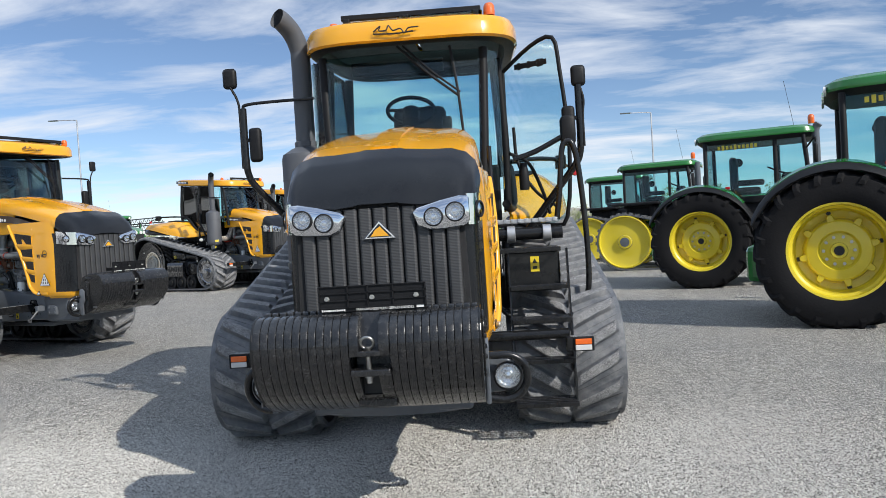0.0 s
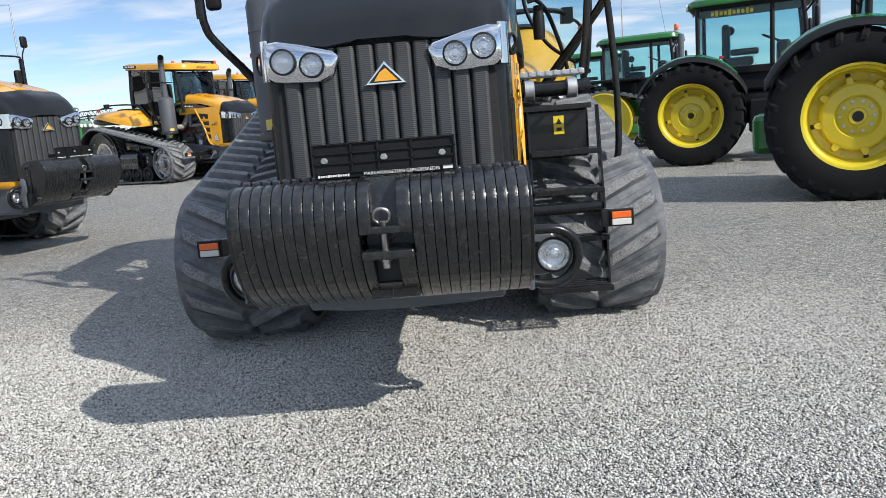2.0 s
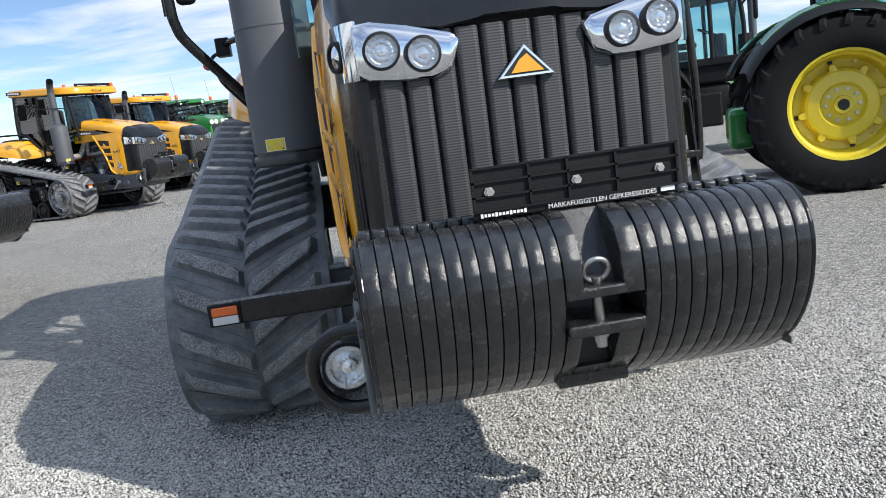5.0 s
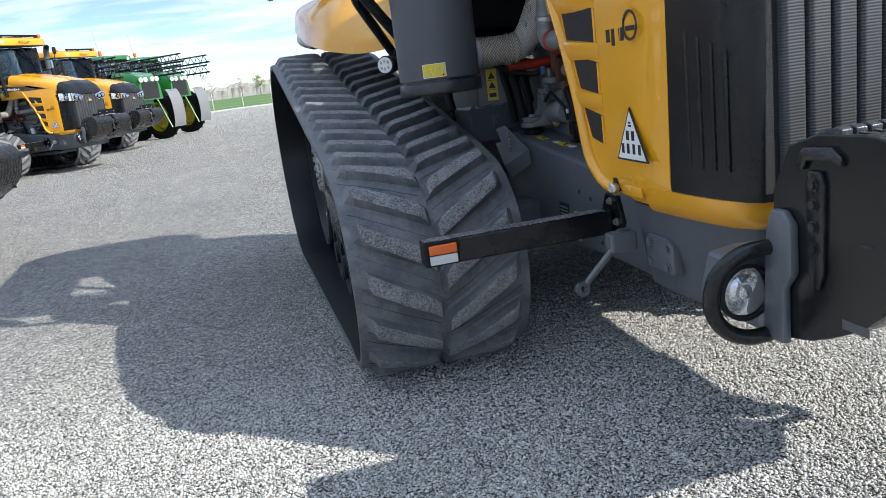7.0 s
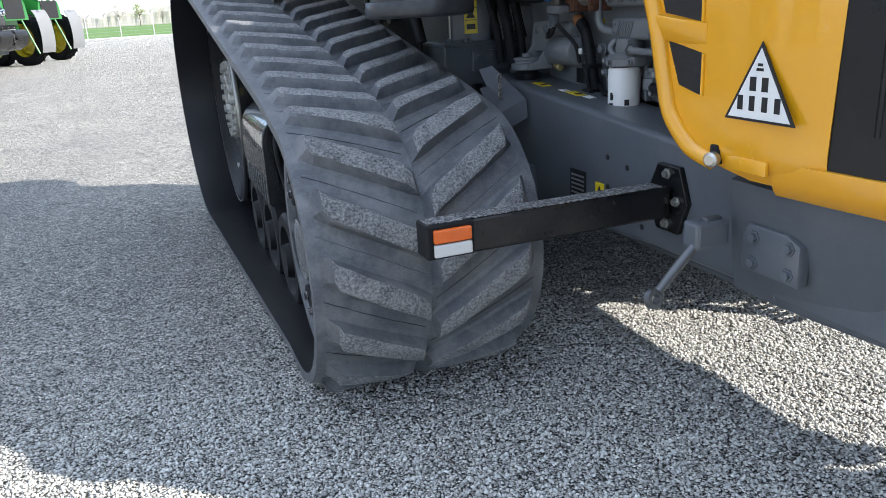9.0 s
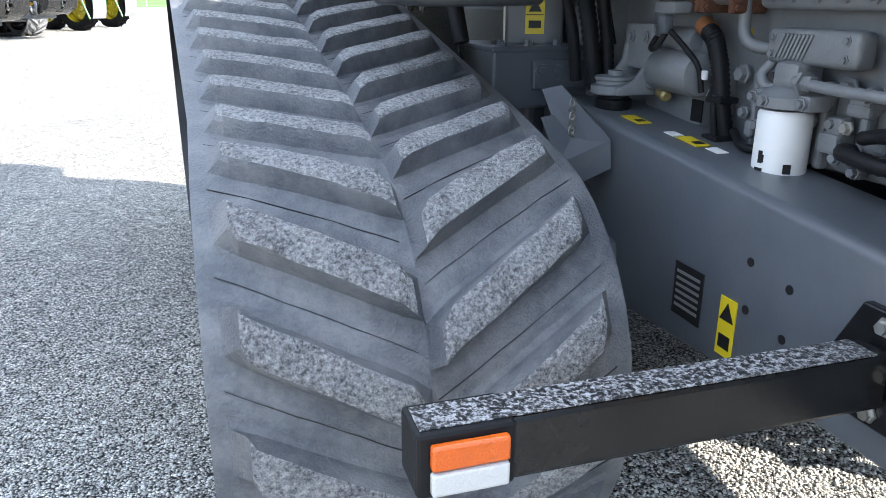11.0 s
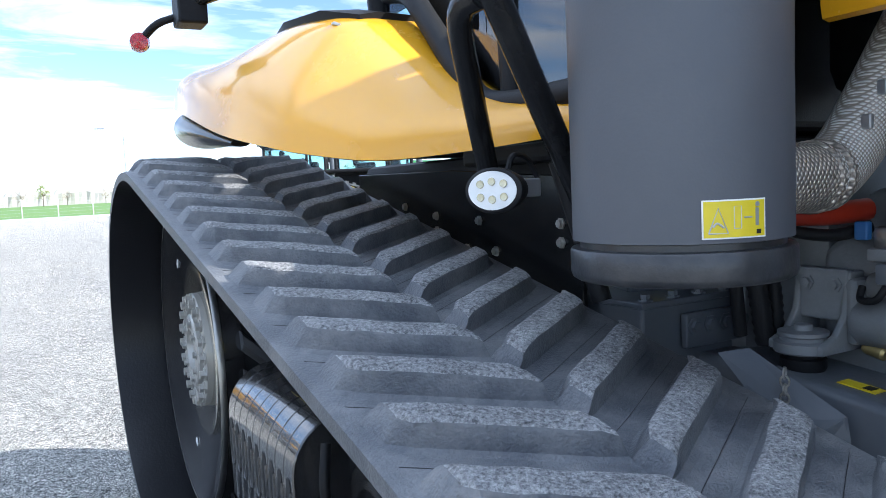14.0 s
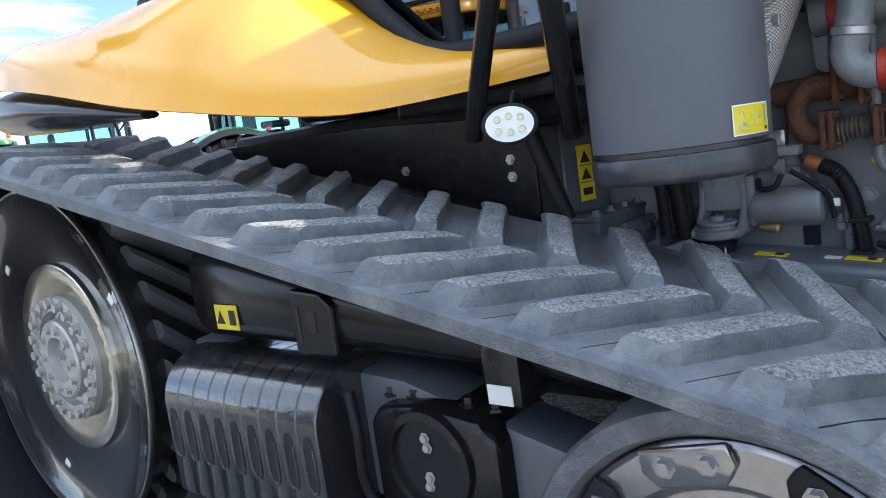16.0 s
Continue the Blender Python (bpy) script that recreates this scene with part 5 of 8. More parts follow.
def engine(root, full):
    eng = part("engine_block", box((0.02, 5.85, 1.13), (0.40, 1.15, 0.46), 0.03), ENGINE, root, "dark grey diesel engine with hoses", smooth=40)
    part("cylinder_head", box((0.02, 5.85, 1.48), (0.34, 1.05, 0.24), 0.03), ENGINE, eng)
    part("rocker_cover", box((0.02, 5.85, 1.68), (0.28, 1.0, 0.18), 0.05), ENGINE, eng)
    x = -0.19
    rng = random.Random(11)
    # ribs, covers and bosses on the block
    for k in range(9):
        y = 5.42 + k * 0.105
        part("block_rib", box((x - 0.006, y, 1.0), (0.03, 0.022, 0.18), 0.008), ENGINE, eng)
        part("block_boss", bolt((x - 0.012, y + 0.05, 1.08), (-1, 0, 0), 0.016, 0.02), ENGINE, eng)
    part("flywheel_housing", prism([(6.24, 0.90), (6.22, 1.10), (6.28, 1.22), (6.44, 1.26), (6.50, 1.22), (6.50, 0.90)], "x", -0.10, -0.215, 0.02), ENGINE, eng, smooth=40)
    part("bell_housing", box((0.03, 6.62, 1.16), (0.46, 0.26, 0.58), 0.04), ENGINE, eng, smooth=40)
    part("housing_window", box((-0.217, 6.245, 0.975), (0.004, 0.045, 0.055), 0.001), BLACKPLASTIC, eng)
    # starter
    ax = towards((0, -1, 0.0), (-0.245, 6.385, 1.068))
    part("starter_motor", lathe([(0.045, 0), (0.055, 0.012), (0.055, 0.172), (0.05, 0.182), (0.035, 0.186)], 28, None, ax), ENGINE, eng, smooth=40)
    part("starter_solenoid", lathe([(0.03, 0), (0.033, 0.01), (0.033, 0.10), (0.024, 0.112)], 20, None, towards((0, -1, 0), (-0.225, 6.37, 1.145))), ENGINE, eng, smooth=40)
    part("starter_ear", box((-0.23, 6.385, 1.09), (0.10, 0.03, 0.15), 0.012), ENGINE, eng, smooth=40)
    part("brass_fitting", lathe([(0.014, 0), (0.016, 0.006), (0.016, 0.05), (0.010, 0.056)], 12, None, towards((-0.2, -1, -0.15), (-0.25, 6.37, 1.012))), BRASS, eng, smooth=40)
    # finned cooler plate above the filter, rocker side cover above that
    cool = part("cooler_plate", box((-0.225, 5.86, 1.154), (0.05, 0.25, 0.072), 0.014, seg=3), ENGINE, eng, smooth=40)
    for k in range(8):
        o = box((0, 0, 0), (0.006, 0.006, 0.055), 0.001)
        o.transform(Matrix.Translation((-0.2515, 5.94 - k * 0.011, 1.154)) @ pose(0, 0, 0, 25, 0, 0))
        part("cooler_fin", o, ENGINE, cool)
    for y in (5.965, 5.765):
        for z in (1.137, 1.172):
            part("cooler_bolt", bolt((-0.25, y, z), (-1, 0, 0), 0.007, 0.006), ENGINE, cool)
    cov = part("side_cover", box((-0.20, 5.80, 1.278), (0.09, 0.47, 0.105), 0.018, seg=3), ENGINE, eng, smooth=40)
    for y in (5.99, 5.93, 5.86, 5.79, 5.72):
        part("cover_clip", box((-0.25, y, 1.30), (0.016, 0.018, 0.05), 0.005), ENGINE, cov, smooth=40)
        part("cover_bolt", bolt((-0.248, y, 1.255), (-1, 0, 0), 0.012, 0.018), ENGINE, cov)
    part("injector_rail", tube([(-0.25, 6.03, 1.365), (-0.25, 5.5, 1.365)], 0.022, 14, steps=1), ENGINE, eng, smooth=60)
    for k in range(5):
        part("injector_pipe", tube([(-0.25, 5.98 - k * 0.1, 1.37), (-0.27, 5.97 - k * 0.1, 1.42), (-0.24, 5.95 - k * 0.1, 1.47), (-0.18, 5.95 - k * 0.1, 1.50)], 0.006, 8), STEEL, eng, smooth=60)
    # filter with its head
    part("oil_filter", lathe([(0.05, 0.80), (0.055, 0.82), (0.055, 1.022), (0.05, 1.03)], 32, None, Matrix.Translation((-0.262, 5.882, 0))), WHITE, eng, "white spin-on oil filter with black prints", smooth=40)
    def on_filter(a, z):
        return (-0.262 + 0.0556 * math.cos(a), 5.882 + 0.0556 * math.sin(a), z)
    for a, z, w, h in ((3.25, 0.935, 0.010, 0.026), (3.33, 0.932, 0.008, 0.016), (3.22, 0.909, 0.020, 0.006), (3.22, 0.899, 0.020, 0.005), (4.28, 0.915, 0.016, 0.020)):
        o = box((0, 0, 0), (0.0015, w, h))
        o.transform(Matrix.Translation(on_filter(a, z)) @ Matrix.Rotation(a, 4, "Z"))
        part("filter_print", o, PRINTSHADE, eng)
    part("filter_head", lathe([(0.045, 1.032), (0.066, 1.036), (0.066, 1.058), (0.05, 1.068), (0.04, 1.075)], 28, None, Matrix.Translation((-0.255, 5.882, 0))), ENGINE, eng, smooth=40)
    part("filter_lug", box((-0.255, 5.882, 1.05), (0.06, 0.17, 0.035), 0.01), ENGINE, eng, smooth=40)
    for dy in (-0.07, 0.0, 0.07):
        part("head_bolt", bolt((-0.29 - (0.03 if dy == 0 else 0), 5.882 + dy, 1.05), (-1, 0, 0), 0.009, 0.012), ENGINE, eng)
    part("filter_neck", box((-0.235, 5.895, 1.095), (0.07, 0.075, 0.06), 0.014), ENGINE, eng, smooth=40)
    part("fuel_pipe", tube([(-0.27, 5.86, 1.09), (-0.285, 5.80, 1.088), (-0.285, 5.70, 1.085), (-0.26, 5.55, 1.08)], 0.011, 10), ENGINE, eng, smooth=60)
    part("pipe_nut", bolt((-0.28, 5.83, 1.089), (0, -1, 0), 0.016, 0.03), ENGINE, eng)
    part("loop_pipe", tube([(-0.23, 5.975, 1.12), (-0.25, 5.985, 1.09), (-0.25, 5.96, 1.065), (-0.24, 5.93, 1.07)], 0.012, 8), ENGINE, eng, smooth=60)
    # engine mounts: cup on the rail with an arched bracket
    for y, sx in ((6.468, -0.33), (5.42, -0.33)):
        z = lerp([(5.4, 0.865), (6.5, 0.965)], y)
        part("rubber_mount", lathe([(0.045, z - 0.01), (0.05, z), (0.05, z + 0.02), (0.043, z + 0.024), (0.043, z + 0.03), (0.05, z + 0.034)], 28, None, Matrix.Translation((sx, y, 0))), BLACKPLASTIC, eng, smooth=35)
        part("mount_cup", lathe([(0.060, z + 0.034), (0.064, z + 0.038), (0.064, z + 0.058), (0.05, z + 0.062), (0.05, z + 0.07), (0.055, z + 0.074), (0.055, z + 0.082), (0.02, z + 0.084), (0.02, z + 0.097)], 28, None, Matrix.Translation((sx, y, 0))), ENGINE, eng, smooth=35)
        for dy in (-0.062, 0.062):
            part("mount_cheek", prism([(sx - 0.03, z + 0.036), (sx - 0.03, z + 0.056), (sx + 0.02, z + 0.075), (sx + 0.055, z + 0.12), (sx + 0.07, z + 0.215), (sx + 0.15, z + 0.215), (sx + 0.15, z + 0.036)], "y", y + dy - 0.009, y + dy + 0.009, 0.004), ENGINE, eng, smooth=40)
        part("mount_back", box((sx + 0.075, y, z + 0.16), (0.02, 0.13, 0.12), 0.006), ENGINE, eng)
        for dy in (-0.035, 0.035):
            part("mount_bolt", bolt((sx + 0.064, y + dy, z + 0.185), (-1, 0, 0), 0.012, 0.012), ENGINE, eng)
    # bolted pedestal and post
    part("pedestal", box((-0.41, 6.87, 1.015), (0.38, 0.34, 0.17), 0.008), GREYPAINT, root, "grey bolted pedestal")
    part("pedestal_flange", box((-0.37, 6.685, 1.03), (0.22, 0.02, 0.085), 0.004), GREYPAINT, root)
    part("pedestal_plate", box((-0.42, 6.87, 1.103), (0.37, 0.35, 0.016), 0.004), GREYPAINT, root)
    for k in range(4):
        part("pedestal_bolt", bolt((-0.455 + k * 0.055, 6.675, 1.04), (0, -1, 0), 0.015, 0.014), GREYPAINT, root)
        part("plate_bolt", bolt((-0.57 + k * 0.09, 6.72, 1.111), (0, 0, 1), 0.012, 0.016), GREYPAINT, root)
    turn = pose(-0.418, 6.824, 0, 0, 0, -19.3)

    def turned(bm):
        bmesh.ops.transform(bm, matrix=turn, verts=bm.verts)
        return bm

    post = part("post", turned(box((0, 0.085, 1.30), (0.18, 0.17, 0.40), 0.01)), GREYPAINT, root)
    lb = part("warning_label", turned(box((0, -0.0015, 1.224), (0.058, 0.003, 0.17))), STICKER, post, "tall yellow warning label")
    for z in (1.256, 1.205):
        part("print_triangle", turned(prism([(-0.020, z), (0.020, z), (0, z + 0.036)], "y", -0.0042, -0.0031)), PRINTSHADE, lb)
    part("print_bar", turned(box((0, -0.0036, 1.168), (0.038, 0.001, 0.022))), PRINTSHADE, lb)
    for z in (1.196, 1.248):
        part("print_line", turned(box((0, -0.0036, z), (0.054, 0.001, 0.0025))), PRINTSHADE, lb)
    # folded channel with chain
    part("folded_channel", sheet([[(-0.50, 6.56, 1.00), (-0.47, 6.50, 1.015), (-0.43, 6.42, 0.95)], [(-0.50, 6.40, 0.86), (-0.46, 6.34, 0.88), (-0.425, 6.30, 0.90)], [(-0.49, 6.38, 0.81), (-0.455, 6.33, 0.82), (-0.425, 6.295, 0.83)]], 0.008), GREYPAINT, root)
    part("folded_flap", sheet([[(-0.425, 6.44, 0.96), (-0.53, 6.50, 0.93)], [(-0.425, 6.30, 0.90), (-0.54, 6.36, 0.83)], [(-0.425, 6.29, 0.83), (-0.51, 6.35, 0.77)]], 0.006), GREYPAINT, root)
    for k in range(7):
        o = lathe([(0.011, -0.002), (0.011, 0.002), (0.0075, 0.002), (0.0075, -0.002)], 12, None, pose(-0.49, 6.395, 0.985 - k * 0.018, 90, 0, 90 * (k % 2) + 20) @ Matrix.Diagonal((1, 1.3, 1, 1)), cap=False)
        part("chain_link", o, ZINC, root)
    # exhaust pipe from the turbo: braided bellows and wrapped elbow
    part("exhaust_clamp", lathe([(0.072, 0), (0.078, 0.004), (0.078, 0.022), (0.072, 0.026)], 32, None, towards((1, 0.05, 0), (-0.652, 6.338, 1.395))), GALV, root, smooth=40)
    part("exhaust_bellows", tube([(-0.632, 6.340, 1.395), (-0.617, 6.341, 1.395), (-0.55, 6.345, 1.395), (-0.49, 6.348, 1.394), (-0.475, 6.349, 1.394)], [0.072, 0.070], 36, steps=4), BRAID, root, "braided steel bellows", smooth=60)
    for dx in (0.0, 0.035):
        part("bellows_ring", lathe([(0.068, 0), (0.075, 0.004), (0.075, 0.016), (0.068, 0.02)], 32, None, towards((1, 0.07, 0.05), (-0.478 + dx, 6.349, 1.394 + dx * 0.1))), BRAID, root, smooth=40)
    part("wrapped_elbow", tube([(-0.455, 6.35, 1.395), (-0.405, 6.347, 1.408), (-0.355, 6.33, 1.465), (-0.318, 6.297, 1.56), (-0.285, 6.262, 1.66), (-0.26, 6.21, 1.78)], 0.066, 32, steps=6), WRAP, root, "heat-wrapped exhaust elbow", smooth=60)
    for z, f in ((1.50, 0.0), (1.565, 0.0)):
        part("wrap_clip", box((lerp([(1.47, -0.405), (1.56, -0.372)], z), lerp([(1.47, 6.285), (1.56, 6.258)], z), z), (0.012, 0.022, 0.03), 0.004), GALV, root)
    # rusty turbine pipes
    part("rusty_manifold", tube([(-0.23, 6.31, 1.375), (-0.235, 6.2, 1.38), (-0.235, 6.08, 1.375), (-0.22, 5.9, 1.38)], 0.034, 16), RUST, eng, "rusty exhaust manifold", smooth=60)
    part("rusty_elbow", tube([(-0.245, 6.165, 1.39), (-0.255, 6.22, 1.385), (-0.26, 6.25, 1.345), (-0.26, 6.25, 1.29), (-0.255, 6.22, 1.258), (-0.25, 6.165, 1.266)], 0.028, 16), RUST, eng, smooth=60)
    for y, z in ((6.165, 1.267), (6.185, 1.267), (6.06, 1.267), (6.15, 1.39), (6.09, 1.375)):
        part("rusty_flange", box((-0.248, y, z), (0.095, 0.016, 0.105), 0.006), RUST, eng, smooth=40)
        for q in (-0.04, 0.04):
            part("flange_nut", bolt((-0.285, y - 0.008, z + q), (0, -1, 0), 0.008, 0.014), RUST, eng)
    part("corrugated_duct", tube([(-0.248, 6.158 - 0.0055 * k, 1.267) for k in range(17)], 0.031, 18, steps=1, ridged=0.13), RUSTGREY, eng, "corrugated metal duct", smooth=60)
    part("red_hose", tube([(-0.44, 6.43, 1.318), (-0.38, 6.428, 1.314), (-0.30, 6.42, 1.31), (-0.20, 6.40, 1.315)], 0.026, 14), REDHOSE, root, "red rubber hose", smooth=60)
    part("charge_pipe", tube([(-0.34, 6.05, 1.78), (-0.355, 6.07, 1.62), (-0.36, 6.085, 1.52), (-0.36, 6.098, 1.455), (-0.36, 6.075, 1.412), (-0.36, 6.01, 1.405), (-0.35, 5.8, 1.41), (-0.33, 5.6, 1.42)], 0.043, 20), CASTALLOY, eng, "grey painted cast charge pipe, chipped", smooth=60)
    part("pipe_clamp", lathe([(0.045, 0), (0.05, 0.003), (0.05, 0.02), (0.045, 0.023)], 24, None, towards((0, -0.15, 1), (-0.36, 6.088, 1.495))), GALV, eng, smooth=40)
    part("pipe_band", lathe([(0.045, 0), (0.048, 0.003), (0.048, 0.02), (0.045, 0.023)], 24, None, towards((0, -1, 0), (-0.36, 6.035, 1.406))), REDHOSE, eng, smooth=40)
    part("pipe_band", lathe([(0.05, 0), (0.053, 0.003), (0.053, 0.03), (0.05, 0.033)], 24, None, towards((0, -1, 0), (-0.24, 6.16, 1.565))), REDHOSE, eng, smooth=40)
    part("turbo_duct", tube([(-0.24, 6.20, 1.56), (-0.24, 6.10, 1.57), (-0.22, 5.9, 1.6)], 0.05, 18), ENGINE, eng, smooth=60)
    part("turbo_plate", prism([(6.17, 1.41), (6.205, 1.43), (6.22, 1.62), (6.17, 1.64)], "x", -0.20, -0.24, 0.006), ENGINE, eng)
    part("drop_pipe", tube([(-0.245, 6.07, 1.52), (-0.25, 6.066, 1.40), (-0.25, 6.064, 1.22), (-0.245, 6.058, 1.165), (-0.23, 6.03, 1.145), (-0.20, 6.0, 1.145)], 0.014, 12), ENGINE, eng, smooth=60)
    part("yellow_tag", lathe([(0.012, 0), (0.012, 0.008)], 16, None, towards((-1, -0.3, 0), (-0.225, 6.075, 1.175))), STICKER, eng)
    # actuator with its sensor and plugs
    part("actuator_plate", box((-0.29, 6.285, 1.225), (0.05, 0.09, 0.028), 0.006), ENGINE, eng, smooth=40)
    part("actuator_body", box((-0.28, 6.30, 1.26), (0.04, 0.05, 0.05), 0.01), STEEL, eng, smooth=40)
    part("blue_connector", box((-0.30, 6.345, 1.275), (0.02, 0.03, 0.04), 0.004), BLUEPLASTIC, eng)
    part("grey_plug", box((-0.30, 6.295, 1.185), (0.026, 0.034, 0.045), 0.005), GREYPAINT, eng, smooth=40)
    # hoses and looms
    runs = [
        ([(-0.235, 6.205, 1.172), (-0.245, 6.165, 1.15), (-0.245, 6.135, 1.09), (-0.24, 6.118, 1.0), (-0.22, 6.11, 0.90)], 0.021, True),
        ([(-0.30, 6.29, 1.165), (-0.31, 6.31, 1.13), (-0.30, 6.35, 1.125), (-0.28, 6.36, 1.15)], 0.008, False),
        ([(-0.30, 6.27, 1.17), (-0.285, 6.22, 1.13), (-0.27, 6.185, 1.09), (-0.26, 6.175, 1.03)], 0.007, False),
        ([(-0.36, 6.62, 1.42), (-0.37, 6.60, 1.28), (-0.36, 6.57, 1.15), (-0.34, 6.56, 1.0)], 0.024, True),
        ([(-0.31, 6.60, 1.42), (-0.33, 6.57, 1.27), (-0.31, 6.56, 1.12), (-0.30, 6.56, 0.98)], 0.018, True),
        ([(-0.40, 6.66, 1.48), (-0.42, 6.63, 1.30), (-0.40, 6.60, 1.16), (-0.38, 6.6, 1.02)], 0.016, False),
        ([(-0.50, 6.48, 1.33), (-0.42, 6.45, 1.285), (-0.33, 6.40, 1.265), (-0.25, 6.36, 1.28)], 0.014, False),
        ([(-0.28, 6.66, 1.40), (-0.29, 6.62, 1.25), (-0.28, 6.58, 1.12)], 0.010, False),
        ([(-0.24, 5.70, 1.00), (-0.28, 5.60, 1.02), (-0.25, 5.50, 1.00), (-0.22, 5.42, 1.04)], 0.014, False),
        ([(-0.25, 6.135, 1.06), (-0.262, 6.12, 1.0), (-0.255, 6.115, 0.93)], 0.008, False),
        ([(-0.23, 6.08, 0.95), (-0.26, 6.0, 0.93), (-0.24, 5.94, 0.93)], 0.010, False),
        ([(-0.20, 5.75, 0.96), (-0.26, 5.72, 0.97), (-0.26, 5.62, 0.96), (-0.2, 5.52, 0.97)], 0.016, True),
    ]
    for r, rad, rib in runs:
        line = smooth_line(r, 14)
        part("hose", tube(line, rad, 10, steps=1, ridged=0.07 if rib else 0.0), BLACKPLASTIC, eng, smooth=60)
    part("hose_end", lathe([(0.02, 0), (0.024, 0.008), (0.022, 0.045)], 16, None, towards((-0.05, -0.85, -0.35), (-0.228, 6.245, 1.188))), COPPER, eng, "copper-coloured hose end", smooth=40)
    for z in (0.93, 1.02):
        part("loom_clip", box((-0.245, 6.115, z), (0.055, 0.055, 0.014), 0.004), BLACKPLASTIC, eng)
    part("cable_tag", box((-0.262, 6.168, 1.072), (0.01, 0.018, 0.022), 0.003), WHITE, eng)
    for k in range(16):
        y, z = rng.uniform(5.45, 6.2), rng.uniform(0.94, 1.06)
        part("engine_boss", box((x - rng.uniform(0.0, 0.02), y, z), (rng.uniform(0.03, 0.05), rng.uniform(0.02, 0.06), rng.uniform(0.02, 0.05)), 0.008), ENGINE, eng)
        part("engine_bolt", bolt((x - 0.03, y + rng.uniform(-0.05, 0.05), z + rng.uniform(-0.05, 0.05)), (-1, 0, 0), 0.010, 0.015), rng.choice([ENGINE, ENGINE, ZINC]), eng)
    hk = part("tow_hook", tube([(-0.545, 5.095, 0.695), (-0.60, 5.092, 0.65), (-0.665, 5.09, 0.59), (-0.70, 5.085, 0.56)], [0.014, 0.011], 10), STEELDARK, root, "dark steel pull hook", smooth=60)
    part("hook_eye", lathe([(0.026, -0.008), (0.026, 0.008), (0.013, 0.008), (0.013, -0.008)], 18, None, towards((0.2, -1, 0.2), (-0.715, 5.083, 0.545)), cap=False), STEELDARK, hk, smooth=40)
    part("hook_plate", box((-0.54, 5.095, 0.70), (0.05, 0.03, 0.06), 0.008), STEELDARK, hk, smooth=40)
    part("hook_bracket", box((-0.55, 5.10, 0.685), (0.10, 0.06, 0.07), 0.01), GREYPAINT, root)


STEELDARK = mat("dark_bare_steel", (0.12, 0.125, 0.13), 0.4, 0.5, 0.2, 14, 0.1, 60)
BRASS = mat("dull_brass", (0.42, 0.33, 0.14), 0.4, 0.7, 0.2, 20)
RUSTGREY = mat("heat_stained_steel", (0.22, 0.18, 0.16), 0.5, 0.6, 0.4, 25, 0.2, 80)
CASTALLOY = mat("chipped_grey_casting", (0.20, 0.215, 0.22), 0.45, 0.2, 0.25, 8, 0.15, 70, dirt=(0.6, 0.6, 0.6), dirt_amt=0.5, dscale=9)
COPPER = mat("copper_end", (0.40, 0.17, 0.07), 0.5, 0.3, 0.2, 20)
BLUEPLASTIC = mat("blue_plastic", (0.03, 0.12, 0.30), 0.4, 0, 0.1, 10)


